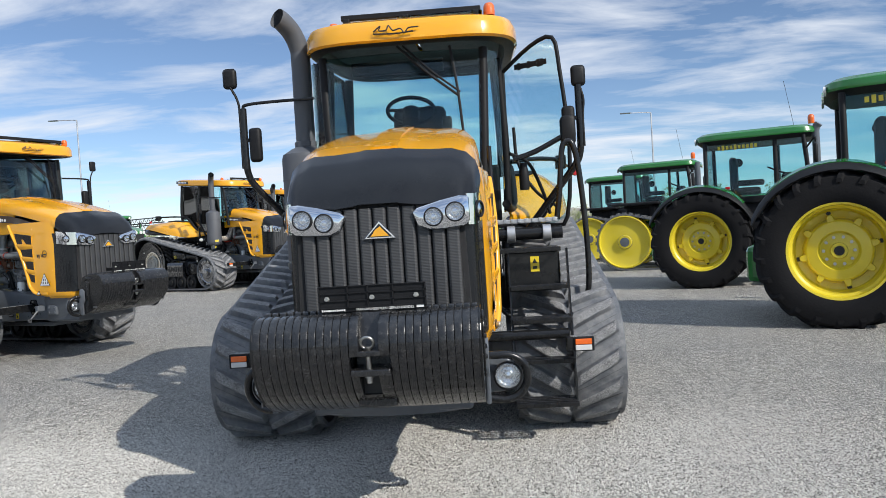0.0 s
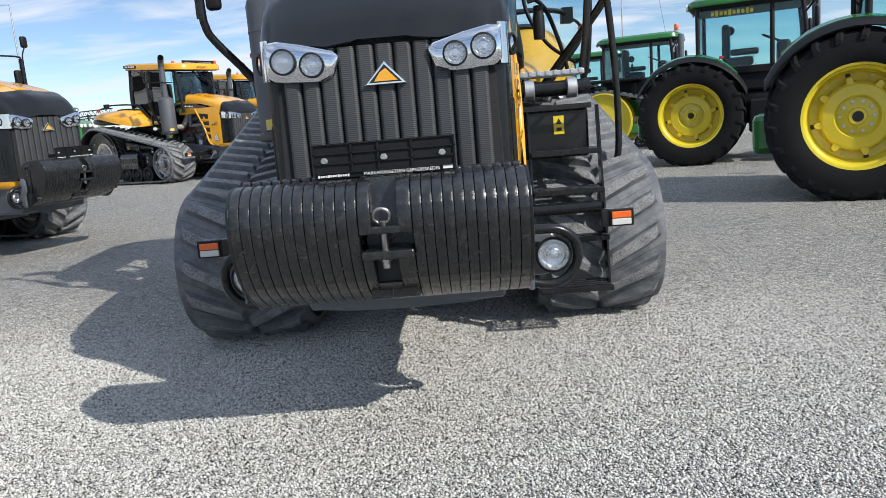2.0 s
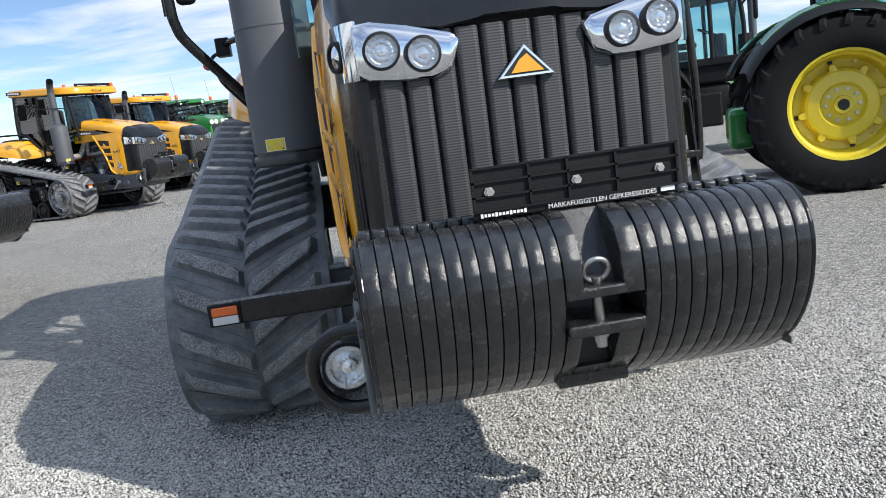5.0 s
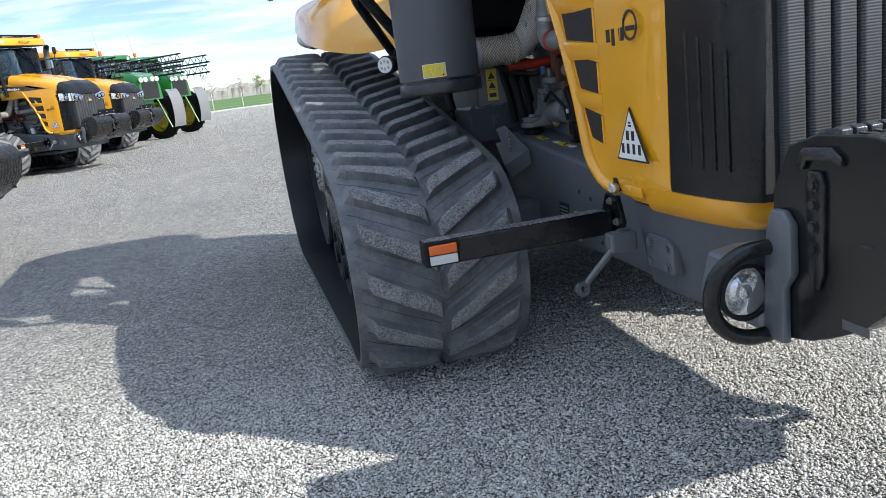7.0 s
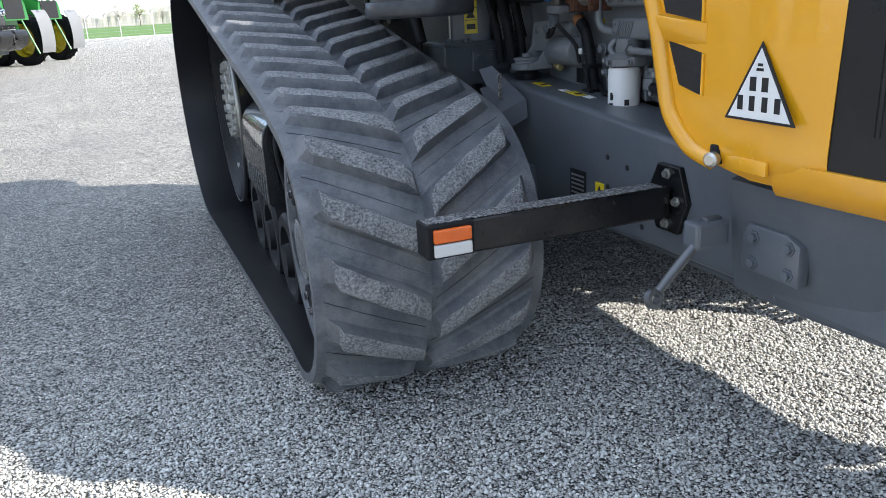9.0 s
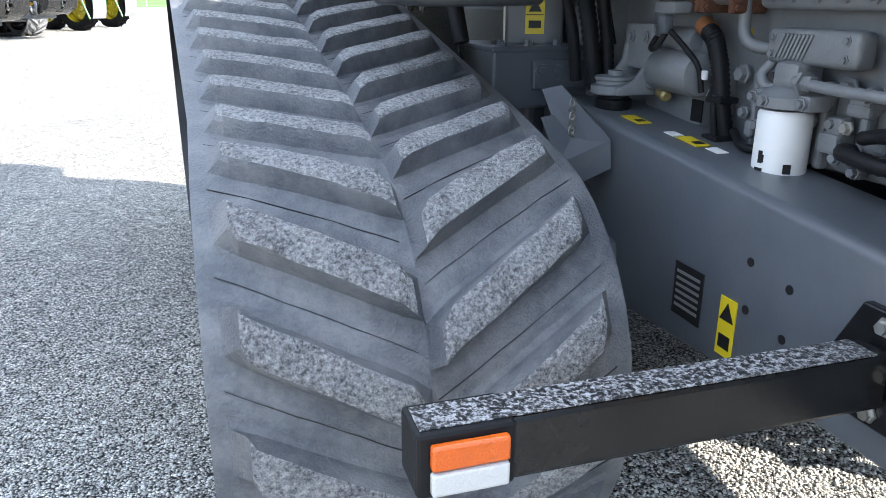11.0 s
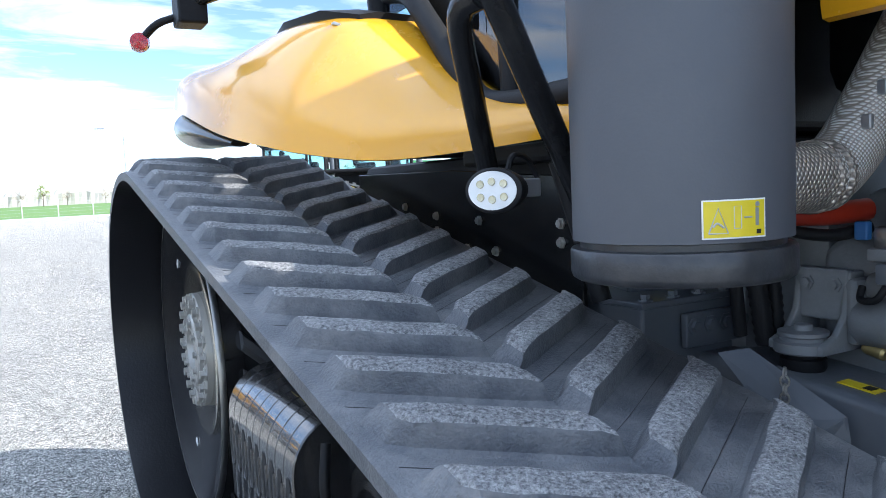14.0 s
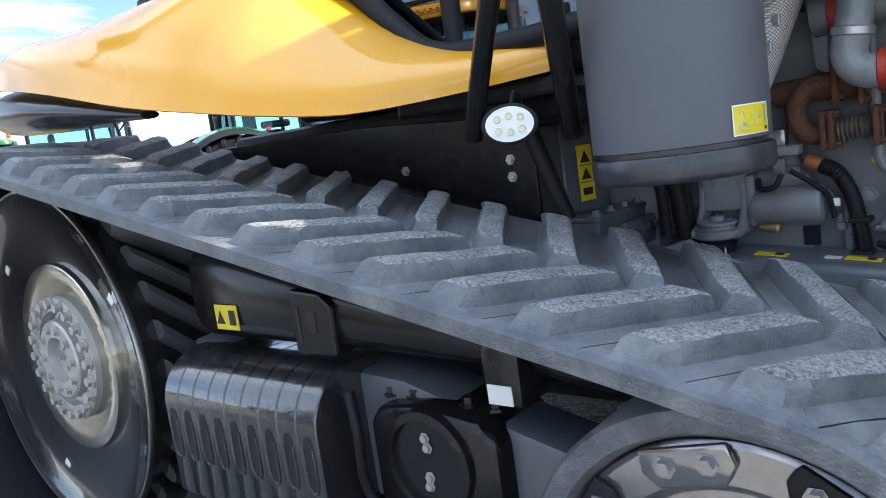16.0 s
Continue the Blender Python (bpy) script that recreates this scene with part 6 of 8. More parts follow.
def exhaust(root):
    c = (-0.82, 6.36)
    T = Matrix.Translation((c[0], c[1], 0))
    part("muffler", lathe([(0.1829, 1.300), (0.1930, 1.302), (0.1930, 2.09), (0.1829, 2.125), (0.12, 2.165), (0.09, 2.18)], 64, None, T), MUFFLER, root, "matt dark grey exhaust canister", smooth=40)
    part("muffler_seam", lathe([(0.1944, 1.92), (0.1953, 1.923), (0.1953, 1.93), (0.1944, 1.933)], 64, None, T, cap=False), MUFFLER, root, smooth=40)
    part("muffler_base", lathe([(0.1372, 1.228), (0.1866, 1.230), (0.1948, 1.235), (0.1980, 1.244), (0.1980, 1.282), (0.1953, 1.287), (0.1802, 1.289), (0.1793, 1.303)], 64, None, T), BANDGREY, root, smooth=40)
    pipe = [(c[0], c[1], 2.16), (c[0], c[1], 2.5), (c[0], c[1], 2.85), (c[0] - 0.005, c[1] - 0.01, 2.95), (c[0] - 0.04, c[1] - 0.06, 3.06), (c[0] - 0.09, c[1] - 0.14, 3.13), (c[0] - 0.12, c[1] - 0.18, 3.15)]
    part("exhaust_pipe", tube(pipe, 0.075, 28, steps=5, cap=False), MUFFLER, root, "matt black exhaust stack with angled mouth", smooth=60)
    part("pipe_collar", lathe([(0.08, 2.17), (0.087, 2.175), (0.087, 2.22), (0.08, 2.225)], 32, None, T), MUFFLER, root, smooth=40)
    def arc(a0, a1, z0, z1, r, t=0.001):
        return sheet([[(c[0] + r * math.cos(a), c[1] + r * math.sin(a), z) for a in np.linspace(radians(a0), radians(a1), 8)] for z in (z0, z1)], t)
    st = part("warning_label", arc(234, 266, 1.309, 1.371, 0.1945), WHITE, root, "yellow warning label with white border")
    part("label_field", arc(234.8, 265.2, 1.3115, 1.3685, 0.1952), STICKER, st)
    def mark(a, z):
        return (c[0] + 0.1962 * math.cos(radians(a)), c[1] + 0.1962 * math.sin(radians(a)), z)
    part("print_triangle", tube([mark(237, 1.318), mark(241.5, 1.358), mark(246, 1.318), mark(237, 1.318)], 0.0014, 6, steps=1), GALV, st)
    part("print_line", tube([mark(239, 1.328), mark(241, 1.334), mark(244, 1.327)], 0.0018, 6), GALV, st)
    part("print_frame", tube([mark(249, 1.325), mark(249, 1.36), mark(252.5, 1.36), mark(252.5, 1.325), mark(249, 1.325)], 0.0009, 5, steps=1), GALV, st)
    part("print_arrow", tube([mark(254, 1.342), mark(258, 1.342)], 0.0013, 5, steps=1), GALV, st)
    part("print_figure", arc(260, 261.8, 1.328, 1.356, 0.1958), GALV, st)
    part("print_dot", lathe([(0.004, 0), (0.004, 0.001)], 10, None, towards((math.cos(radians(261)), math.sin(radians(261)), 0), mark(261, 1.362))), GALV, st)
    part("print_square", arc(260.5, 263, 1.315, 1.322, 0.1958), PRINTSHADE, st)


def cab(root, full):
    # pillars
    for sgn in (-1, 1):
        part("front_pillar", tube([(sgn * 0.55, 6.06, 1.75), (sgn * 0.575, 6.08, 2.2), (sgn * 0.60, 6.14, 2.80)], 0.034, 10), BLACKPLASTIC, root, smooth=60)
        part("middle_pillar", tube([(sgn * 0.74, 7.0, 1.6), (sgn * 0.75, 7.0, 2.2), (sgn * 0.72, 7.0, 2.90)], 0.034, 10), BLACKPLASTIC, root, smooth=60)
        part("rear_pillar", tube([(sgn * 0.72, 7.85, 1.95), (sgn * 0.73, 7.85, 2.3), (sgn * 0.70, 7.8, 2.97)], 0.04, 10), BLACKPLASTIC, root, smooth=60)
        # frame of the side glass, sweeping up over the fender
        sweep = [(sgn * 0.715, 6.42, 1.645), (sgn * 0.74, 6.6, 1.62), (sgn * 0.765, 6.85, 1.61), (sgn * 0.79, 7.05, 1.625), (sgn * 0.80, 7.18, 1.73), (sgn * 0.80, 7.33, 1.88), (sgn * 0.79, 7.48, 2.0), (sgn * 0.76, 7.7, 2.06)]
        part("glass_frame", tube(sweep, 0.034, 10), BLACKPLASTIC, root, "black glass frame", smooth=60)
        low = [(y, z) for _, y, z in smooth_line(sweep, 3)]
        if sgn < 0 or not full:
            g = part("side_glass", sheet([[(sgn * 0.755, y, z) for y, z in low], [(sgn * 0.735, y, 2.80 + 0.085 * (y - 5.9)) for y, z in low]], 0.006), MIRRORGLASS, root, "tinted cab side glass")
            g.visible_shadow = False
        g = part("rear_side_glass", sheet([[(sgn * 0.74, 7.0, z), (sgn * 0.72, 7.82, z + h)] for z, h in ((2.0, 0.0), (2.88, 0.07))], 0.006), GLASS, root, "tinted rear quarter glass")
        g.visible_shadow = False
    ws = part("windscreen", sheet([[(x, y - 0.06 * (1 - (x / 0.6) ** 2), z) for x in np.linspace(-w, w, 9)] for z, w, y in ((1.9, 0.54, 6.04), (2.3, 0.56, 6.07), (2.79, 0.585, 6.13))], 0.006), GLASS, root, "tinted windscreen", smooth=60)
    ws.visible_shadow = False
    rw = part("rear_window", sheet([[(-0.68, 7.86, z), (0.68, 7.86, z)] for z in (1.95, 2.97)], 0.006), GLASS, root, "tinted rear window")
    rw.visible_shadow = False
    for sgn in (-1, 1):
        q = part("corner_glass", sheet([[(sgn * 0.59, 6.12, z), (sgn * (0.70 + 0.0), 6.2, z)] for z in (1.75, 2.78)], 0.006), GLASS, root, "narrow tinted corner glass")
        q.visible_shadow = False
    part("cab_floor", box((0, 7.21, 1.56), (1.36, 1.2, 0.10), 0.03), BLACKPLASTIC, root)
    part("rear_wall", box((0, 7.84, 1.75), (1.36, 0.06, 0.42), 0.02), BLACKPLASTIC, root)
    part("fire_wall", box((0, 6.62, 1.74), (1.36, 0.05, 0.46), 0.02), BLACKPLASTIC, root)
    part("cowl", box((0, 6.35, 1.93), (1.10, 0.56, 0.06), 0.02), BLACKPLASTIC, root)
    # roof
    def roof_ring(z, k):
        w, a, b = 0.82 * k, 5.86 + (1 - k) * 0.9, 8.22 - (1 - k) * 0.9
        pts = []
        for i in range(48):
            t = 2 * math.pi * i / 48
            cx, sy = math.cos(t), math.sin(t)
            e = 0.42
            y = (a + b) / 2 + (b - a) / 2 * abs(sy) ** e * (1 if sy > 0 else -1) - (0.05 * (1 - cx ** 2) if sy < 0 else 0)
            pts.append((0.055 + w * abs(cx) ** e * (1 if cx > 0 else -1), y, z + 0.085 * (y - 5.9)))
        return pts
    def opened(bm, x0, x1, y0, y1):
        """Cuts a square opening down through a skin."""
        for no, co in (((1, 0, 0), (x0, 0, 0)), ((1, 0, 0), (x1, 0, 0)), ((0, 1, 0), (0, y0, 0)), ((0, 1, 0), (0, y1, 0))):
            bmesh.ops.bisect_plane(bm, geom=[*bm.verts, *bm.edges, *bm.faces], plane_co=co, plane_no=no)
        inside = [f for f in bm.faces if x0 < f.calc_center_median().x < x1 and y0 < f.calc_center_median().y < y1]
        bmesh.ops.delete(bm, geom=inside, context="FACES")
        return bm
    part("cab_roof", opened(loft([roof_ring(2.825, 0.975), roof_ring(2.84, 1.0), roof_ring(2.93, 0.995), roof_ring(2.975, 0.97), roof_ring(3.0, 0.88), roof_ring(3.01, 0.5), roof_ring(3.012, 0.02)], cap=False), 0.0, 0.60, 5.97, 6.66), YELLOW, root, "glossy yellow cab roof with a window", smooth=35)
    part("roof_liner", opened(loft([roof_ring(2.828, 0.972), roof_ring(2.812, 0.92), roof_ring(2.808, 0.88), roof_ring(2.90, 0.84), roof_ring(2.965, 0.6), roof_ring(2.97, 0.02)], cap=False), -0.10, 0.56, 6.03, 6.74), BLACKPLASTIC, root, "black roof underside", smooth=35)
    pane = part("roof_window", box((0.30, 6.315, 3.055), (0.62, 0.71, 0.008), 0.002, m=pose(0, 0, 0, 4.86)), GLASS, root, "tinted glass roof window")
    pane.visible_shadow = False
    part("roof_rail", prism([(-0.42, 3.035), (-0.42, 3.075), (0.60, 3.075), (0.60, 3.035)], "y", 6.0, 6.04, 0.006), BLACKPLASTIC, root)
    for x in (-0.38, 0.05, 0.56):
        part("rail_foot", box((x, 6.02, 3.02), (0.05, 0.05, 0.06), 0.008), BLACKPLASTIC, root)
    for x, y in ((-0.52, 6.25), (0.66, 6.02)):
        part("beacon", lathe([(0.040, 3.0), (0.042, 3.02), (0.040, 3.065), (0.028, 3.085), (0.0, 3.09)], 20, None, Matrix.Translation((x, y, 0))), ORANGE, root, "amber warning beacon", smooth=40)
    for pts in ([(-0.16, 5.795, 2.885), (-0.11, 5.792, 2.92), (-0.12, 5.792, 2.89), (-0.07, 5.79, 2.89), (-0.05, 5.79, 2.92), (-0.02, 5.79, 2.885), (0.03, 5.79, 2.895), (0.06, 5.79, 2.865), (0.09, 5.79, 2.895), (0.16, 5.792, 2.90)], [(-0.16, 5.795, 2.87), (0.0, 5.788, 2.862), (0.12, 5.79, 2.872)]):
        part("roof_mark", tube(pts, 0.005, 6), PRINTSHADE, root, "dark script mark")
    for sgn in (-1, 1):
        pl = part("roof_plate", box((0.055 + sgn * 0.818, 7.70, 3.065), (0.012, 0.52, 0.075), 0.004, m=pose(0, 0, 0, 4.8)), BLACKGLOSS, root, "black model plate with white bars")
        for k in range(6):
            part("print_bar", box((0.055 + sgn * 0.826, 7.53 + k * 0.068, 3.05 + k * 0.0058), (0.003, 0.045, 0.04)), WHITE, pl)
    # inside
    part("seat_cushion", box((0, 7.15, 1.98), (0.5, 0.5, 0.14), 0.05), FABRIC, root, smooth=50)
    part("seat_back", box((0, 7.40, 2.30), (0.48, 0.14, 0.60), 0.06), FABRIC, root, smooth=50)
    part("seat_base", box((0, 7.15, 1.75), (0.36, 0.4, 0.36), 0.05), BLACKPLASTIC, root)
    part("console", box((0, 6.45, 1.90), (0.28, 0.24, 0.66), 0.08), BLACKPLASTIC, root, smooth=50)
    wheel_m = towards((0, 0.42, 0.9), (0.0, 6.58, 2.44))
    rim = [wheel_m @ Vector((0.19 * math.cos(a), 0.19 * math.sin(a), 0)) for a in np.linspace(0, 2 * math.pi, 25)]
    sw = part("steering_wheel", tube(rim, 0.016, 10, steps=1), BLACKPLASTIC, root, smooth=60)
    part("steering_hub", lathe([(0.07, -0.10), (0.07, 0.01), (0.0, 0.02)], 20, None, wheel_m), BLACKPLASTIC, sw)
    for a in (0.2, 2.9, 4.7):
        part("steering_spoke", tube([wheel_m @ Vector((0.05 * math.cos(a), 0.05 * math.sin(a), 0)), wheel_m @ Vector((0.185 * math.cos(a), 0.185 * math.sin(a), 0))], 0.014, 8), BLACKPLASTIC, sw)
    part("armrest_console", box((-0.36, 7.05, 2.12), (0.16, 0.5, 0.12), 0.04), BLACKPLASTIC, root, smooth=50)
    part("control_screen", box((0.28, 6.65, 2.28), (0.08, 0.05, 0.22), 0.02), BLACKPLASTIC, root, smooth=40)
    part("sun_blind", box((-0.05, 6.22, 2.72), (0.7, 0.03, 0.10), 0.01), BLACKPLASTIC, root)
    # wipers
    part("wiper_arm", tube([(-0.02, 5.98, 2.82), (0.18, 5.96, 2.62), (0.40, 5.98, 2.44)], 0.010, 8), BLACKPLASTIC, root)
    part("wiper_arm", tube([(0.02, 5.98, 2.82), (0.22, 5.96, 2.62), (0.42, 5.98, 2.46)], 0.008, 8), BLACKPLASTIC, root)
    part("wiper_blade", tube([(0.36, 6.0, 2.80), (0.40, 5.98, 2.5), (0.43, 5.98, 2.10)], 0.010, 8), BLACKPLASTIC, root)


def fenders(root, full):
    for sgn in (-1, 1):
        stations = [
            (6.68, [(0.70, 1.60), (0.735, 1.60), (0.75, 1.575), (0.755, 1.545), (0.75, 1.52)]),
            (6.95, [(0.72, 1.62), (0.80, 1.615), (0.87, 1.585), (0.90, 1.545), (0.90, 1.495)]),
            (7.15, [(0.74, 1.70), (0.86, 1.69), (0.98, 1.63), (1.05, 1.56), (1.07, 1.485)]),
            (7.35, [(0.76, 1.84), (0.93, 1.83), (1.06, 1.74), (1.16, 1.615), (1.19, 1.515)]),
            (7.50, [(0.77, 1.93), (0.99, 1.92), (1.12, 1.81), (1.22, 1.67), (1.255, 1.545)]),
            (7.80, [(0.78, 1.97), (1.04, 1.96), (1.18, 1.87), (1.28, 1.74), (1.32, 1.605)]),
            (8.20, [(0.78, 1.97), (1.05, 1.955), (1.21, 1.895), (1.31, 1.82), (1.345, 1.70)]),
            (8.55, [(0.78, 1.97), (1.03, 1.96), (1.20, 1.93), (1.30, 1.875), (1.33, 1.765)]),
            (8.78, [(0.78, 1.935), (1.00, 1.93), (1.16, 1.915), (1.26, 1.87), (1.295, 1.79)]),
            (8.86, [(0.78, 1.89), (1.00, 1.89), (1.14, 1.875), (1.23, 1.845), (1.262, 1.795)]),
        ]
        fine = []
        for (y, sec) in stations:
            pts = smooth_line([(x, y, z) for x, z in sec], 5)
            fine.append(pts)
        rows = []
        cols = list(zip(*fine))
        dense = [smooth_line(c, 4) for c in cols]
        rows = [[(sgn * p[0], p[1], p[2]) for p in r] for r in zip(*dense)]
        f = part("fender", sheet(rows, 0.014), YELLOW, root, "glossy yellow rear fender", smooth=70)
        # black air scoop tapering forward under the rear edge
        mouth = []
        for y, x, z, rx, rz in ((8.60, 1.18, 1.69, 0.05, 0.035), (8.88, 1.155, 1.715, 0.09, 0.058), (8.90, 1.155, 1.715, 0.105, 0.070), (8.885, 1.16, 1.713, 0.118, 0.082), (8.7, 1.19, 1.70, 0.125, 0.085), (8.45, 1.215, 1.675, 0.12, 0.075), (8.2, 1.235, 1.645, 0.10, 0.055), (8.0, 1.255, 1.615, 0.07, 0.035), (7.75, 1.27, 1.575, 0.03, 0.012)):
            mouth.append([(sgn * (x + rx * math.cos(t)), y, z + rz * math.sin(t)) for t in np.linspace(0, 2 * math.pi, 20, endpoint=False)])
        part("fender_scoop", loft(mouth), BLACKGLOSS, f, "glossy black air scoop", smooth=60)
        top = [[(sgn * 0.76, y, z + 0.012), (sgn * 0.90, y, z + 0.016), (sgn * w, y, z + 0.004)] for y, z, w in ((7.47, 1.925, 0.96), (7.62, 1.965, 1.03), (7.9, 1.985, 1.06), (8.1, 1.982, 1.03), (8.2, 1.97, 0.98))]
        part("fender_cap", sheet(top, 0.03), BLACKPLASTIC, f, "black plastic fender cap", smooth=60)
        part("tie_loop", tube([(sgn * 1.0, 7.48, 1.885), (sgn * 1.03, 7.50, 1.905), (sgn * 1.02, 7.54, 1.90)], 0.006, 6), ZINC, f)
        # sill under the fender front
        part("sill", box((sgn * 0.70, 6.95, 1.485), (0.12, 0.6, 0.05), 0.012), BLACKPLASTIC, root)
        part("support", tube([(sgn * 0.68, 6.75, 1.12), (sgn * 0.70, 6.80, 1.30), (sgn * 0.72, 6.85, 1.46)], 0.025, 8), BLACKPLASTIC, root, smooth=60)
        part("rear_lamp_arm", tube([(sgn * 0.80, 7.50, 2.06), (sgn * 1.02, 7.72, 2.09), (sgn * 1.22, 7.98, 2.10), (sgn * 1.30, 8.10, 2.09)], 0.022, 10), BLACKGLOSS, root, smooth=60)
        lb = part("rear_lamp_box", box((sgn * 1.32, 8.14, 2.075), (0.10, 0.12, 0.13), 0.008), BLACKPLASTIC, root)
        part("lamp_stem", tube([(sgn * 1.36, 8.19, 2.05), (sgn * 1.42, 8.24, 2.03), (sgn * 1.475, 8.28, 1.975)], 0.014, 8), BLACKPLASTIC, lb, smooth=60)
        part("red_marker", lathe([(0.0, -0.032), (0.03, -0.028), (0.036, 0), (0.03, 0.028), (0.0, 0.032)], 20, None, towards((sgn * 0.2, -1, 0), (sgn * 1.475, 8.287, 1.974))), REDLENS, lb, "red marker lens", smooth=60)


def work_lamp(root, sgn):
    m = towards((sgn * 0.87, -0.5, 0.0), (sgn * 1.01, 6.68, 1.398))
    own = lathe([(0.03, -0.055), (0.055, -0.04), (0.064, -0.01), (0.066, 0.012), (0.06, 0.016)], 32, None, m @ Matrix.Diagonal((1.0, 0.72, 1, 1)))
    lp = part("work_lamp", own, BLACKPLASTIC, root, "oval LED work lamp", smooth=40)
    part("lamp_face", lathe([(0.057, 0.010), (0.056, 0.0175), (0.0, 0.0175)], 32, None, m @ Matrix.Diagonal((1.0, 0.72, 1, 1)), cap=False), LEDFACE, lp, "white lamp face")
    for k in range(6):
        px, py = (-0.03 + 0.03 * (k % 3)) * 0.9, (0.016 if k < 3 else -0.016) * (1.15 if k % 3 == 1 else 0.85)
        part("led", lathe([(0.009, 0), (0.008, 0.004), (0.004, 0.003), (0.0, 0.003)], 12, None, m @ Matrix.Translation((px, py, 0.017))), LEDDOT, lp)
    part("lamp_bracket", box((sgn * 0.93, 6.71, 1.40), (0.10, 0.02, 0.04), 0.004), GALV, lp)
    part("lamp_cable", tube([(sgn * 0.97, 6.70, 1.43), (sgn * 0.95, 6.70, 1.47), (sgn * 0.90, 6.72, 1.46), (sgn * 0.87, 6.72, 1.41)], 0.006, 6), BLACKPLASTIC, lp)


LEDFACE = mat("lamp_white", (0.72, 0.74, 0.74), 0.18, 0, 0.04, 20, coat=0.6)
LEDDOT = mat("led_chip", (0.62, 0.58, 0.40), 0.2, 0.3, 0.1, 20, coat=0.6)


def mirrors(root, full):
    for sgn in (-1, 1):
        folded = full and sgn > 0
        a = [(sgn * 0.90, 6.87, 1.38), (sgn * 0.95, 6.81, 1.46), (sgn * 1.06, 6.68, 1.61), (sgn * 1.125, 6.60, 1.70), (sgn * 1.14, 6.56, 1.735), (sgn * 1.13, 6.52, 1.745)]
        b = [(sgn * 0.82, 6.62, 1.355), (sgn * 0.855, 6.609, 1.40), (sgn * 1.094, 6.495, 1.70), (sgn * 1.26, 6.415, 1.91), (sgn * 1.30, 6.39, 2.0), (sgn * 1.31, 6.38, 2.12), (sgn * 1.31, 6.38, 2.52)]
        part("mirror_arm", tube(b, 0.027, 12), BLACKGLOSS, root, "black tubular mirror arm", smooth=60)
        part("grab_rail", tube(a, 0.025, 12), BLACKGLOSS, root, "black grab rail", smooth=60)
        if not folded:
            part("mirror_stay", tube([(sgn * 1.31, 6.38, 2.52), (sgn * 1.285, 6.37, 2.545), (sgn * 1.1, 6.33, 2.55), (sgn * 0.66, 6.20, 2.53)], 0.013, 8), BLACKGLOSS, root, smooth=60)
        part("main_mirror", box((sgn * 1.225, 6.38, 2.23), (0.10, 0.07, 0.27), 0.03, seg=3), BLACKPLASTIC, root, smooth=50)
        part("mirror_clip", box((sgn * 1.28, 6.38, 2.27), (0.06, 0.03, 0.03), 0.006), BLACKPLASTIC, root)
        dz = 0.17 if folded else 0.0
        part("upper_mirror", box((sgn * (1.40 - dz * 0.5), 6.38, 2.76 - dz), (0.11, 0.05, 0.16), 0.03, seg=3), BLACKPLASTIC, root, smooth=50)
        part("mirror_stem", tube([(sgn * 1.335, 6.37, 2.05), (sgn * 1.335, 6.37, 2.45 - dz), (sgn * 1.345, 6.37, 2.58 - dz), (sgn * (1.40 - dz * 0.5), 6.37, 2.70 - dz)], 0.010, 8), BLACKPLASTIC, root)
        work_lamp(root, sgn)


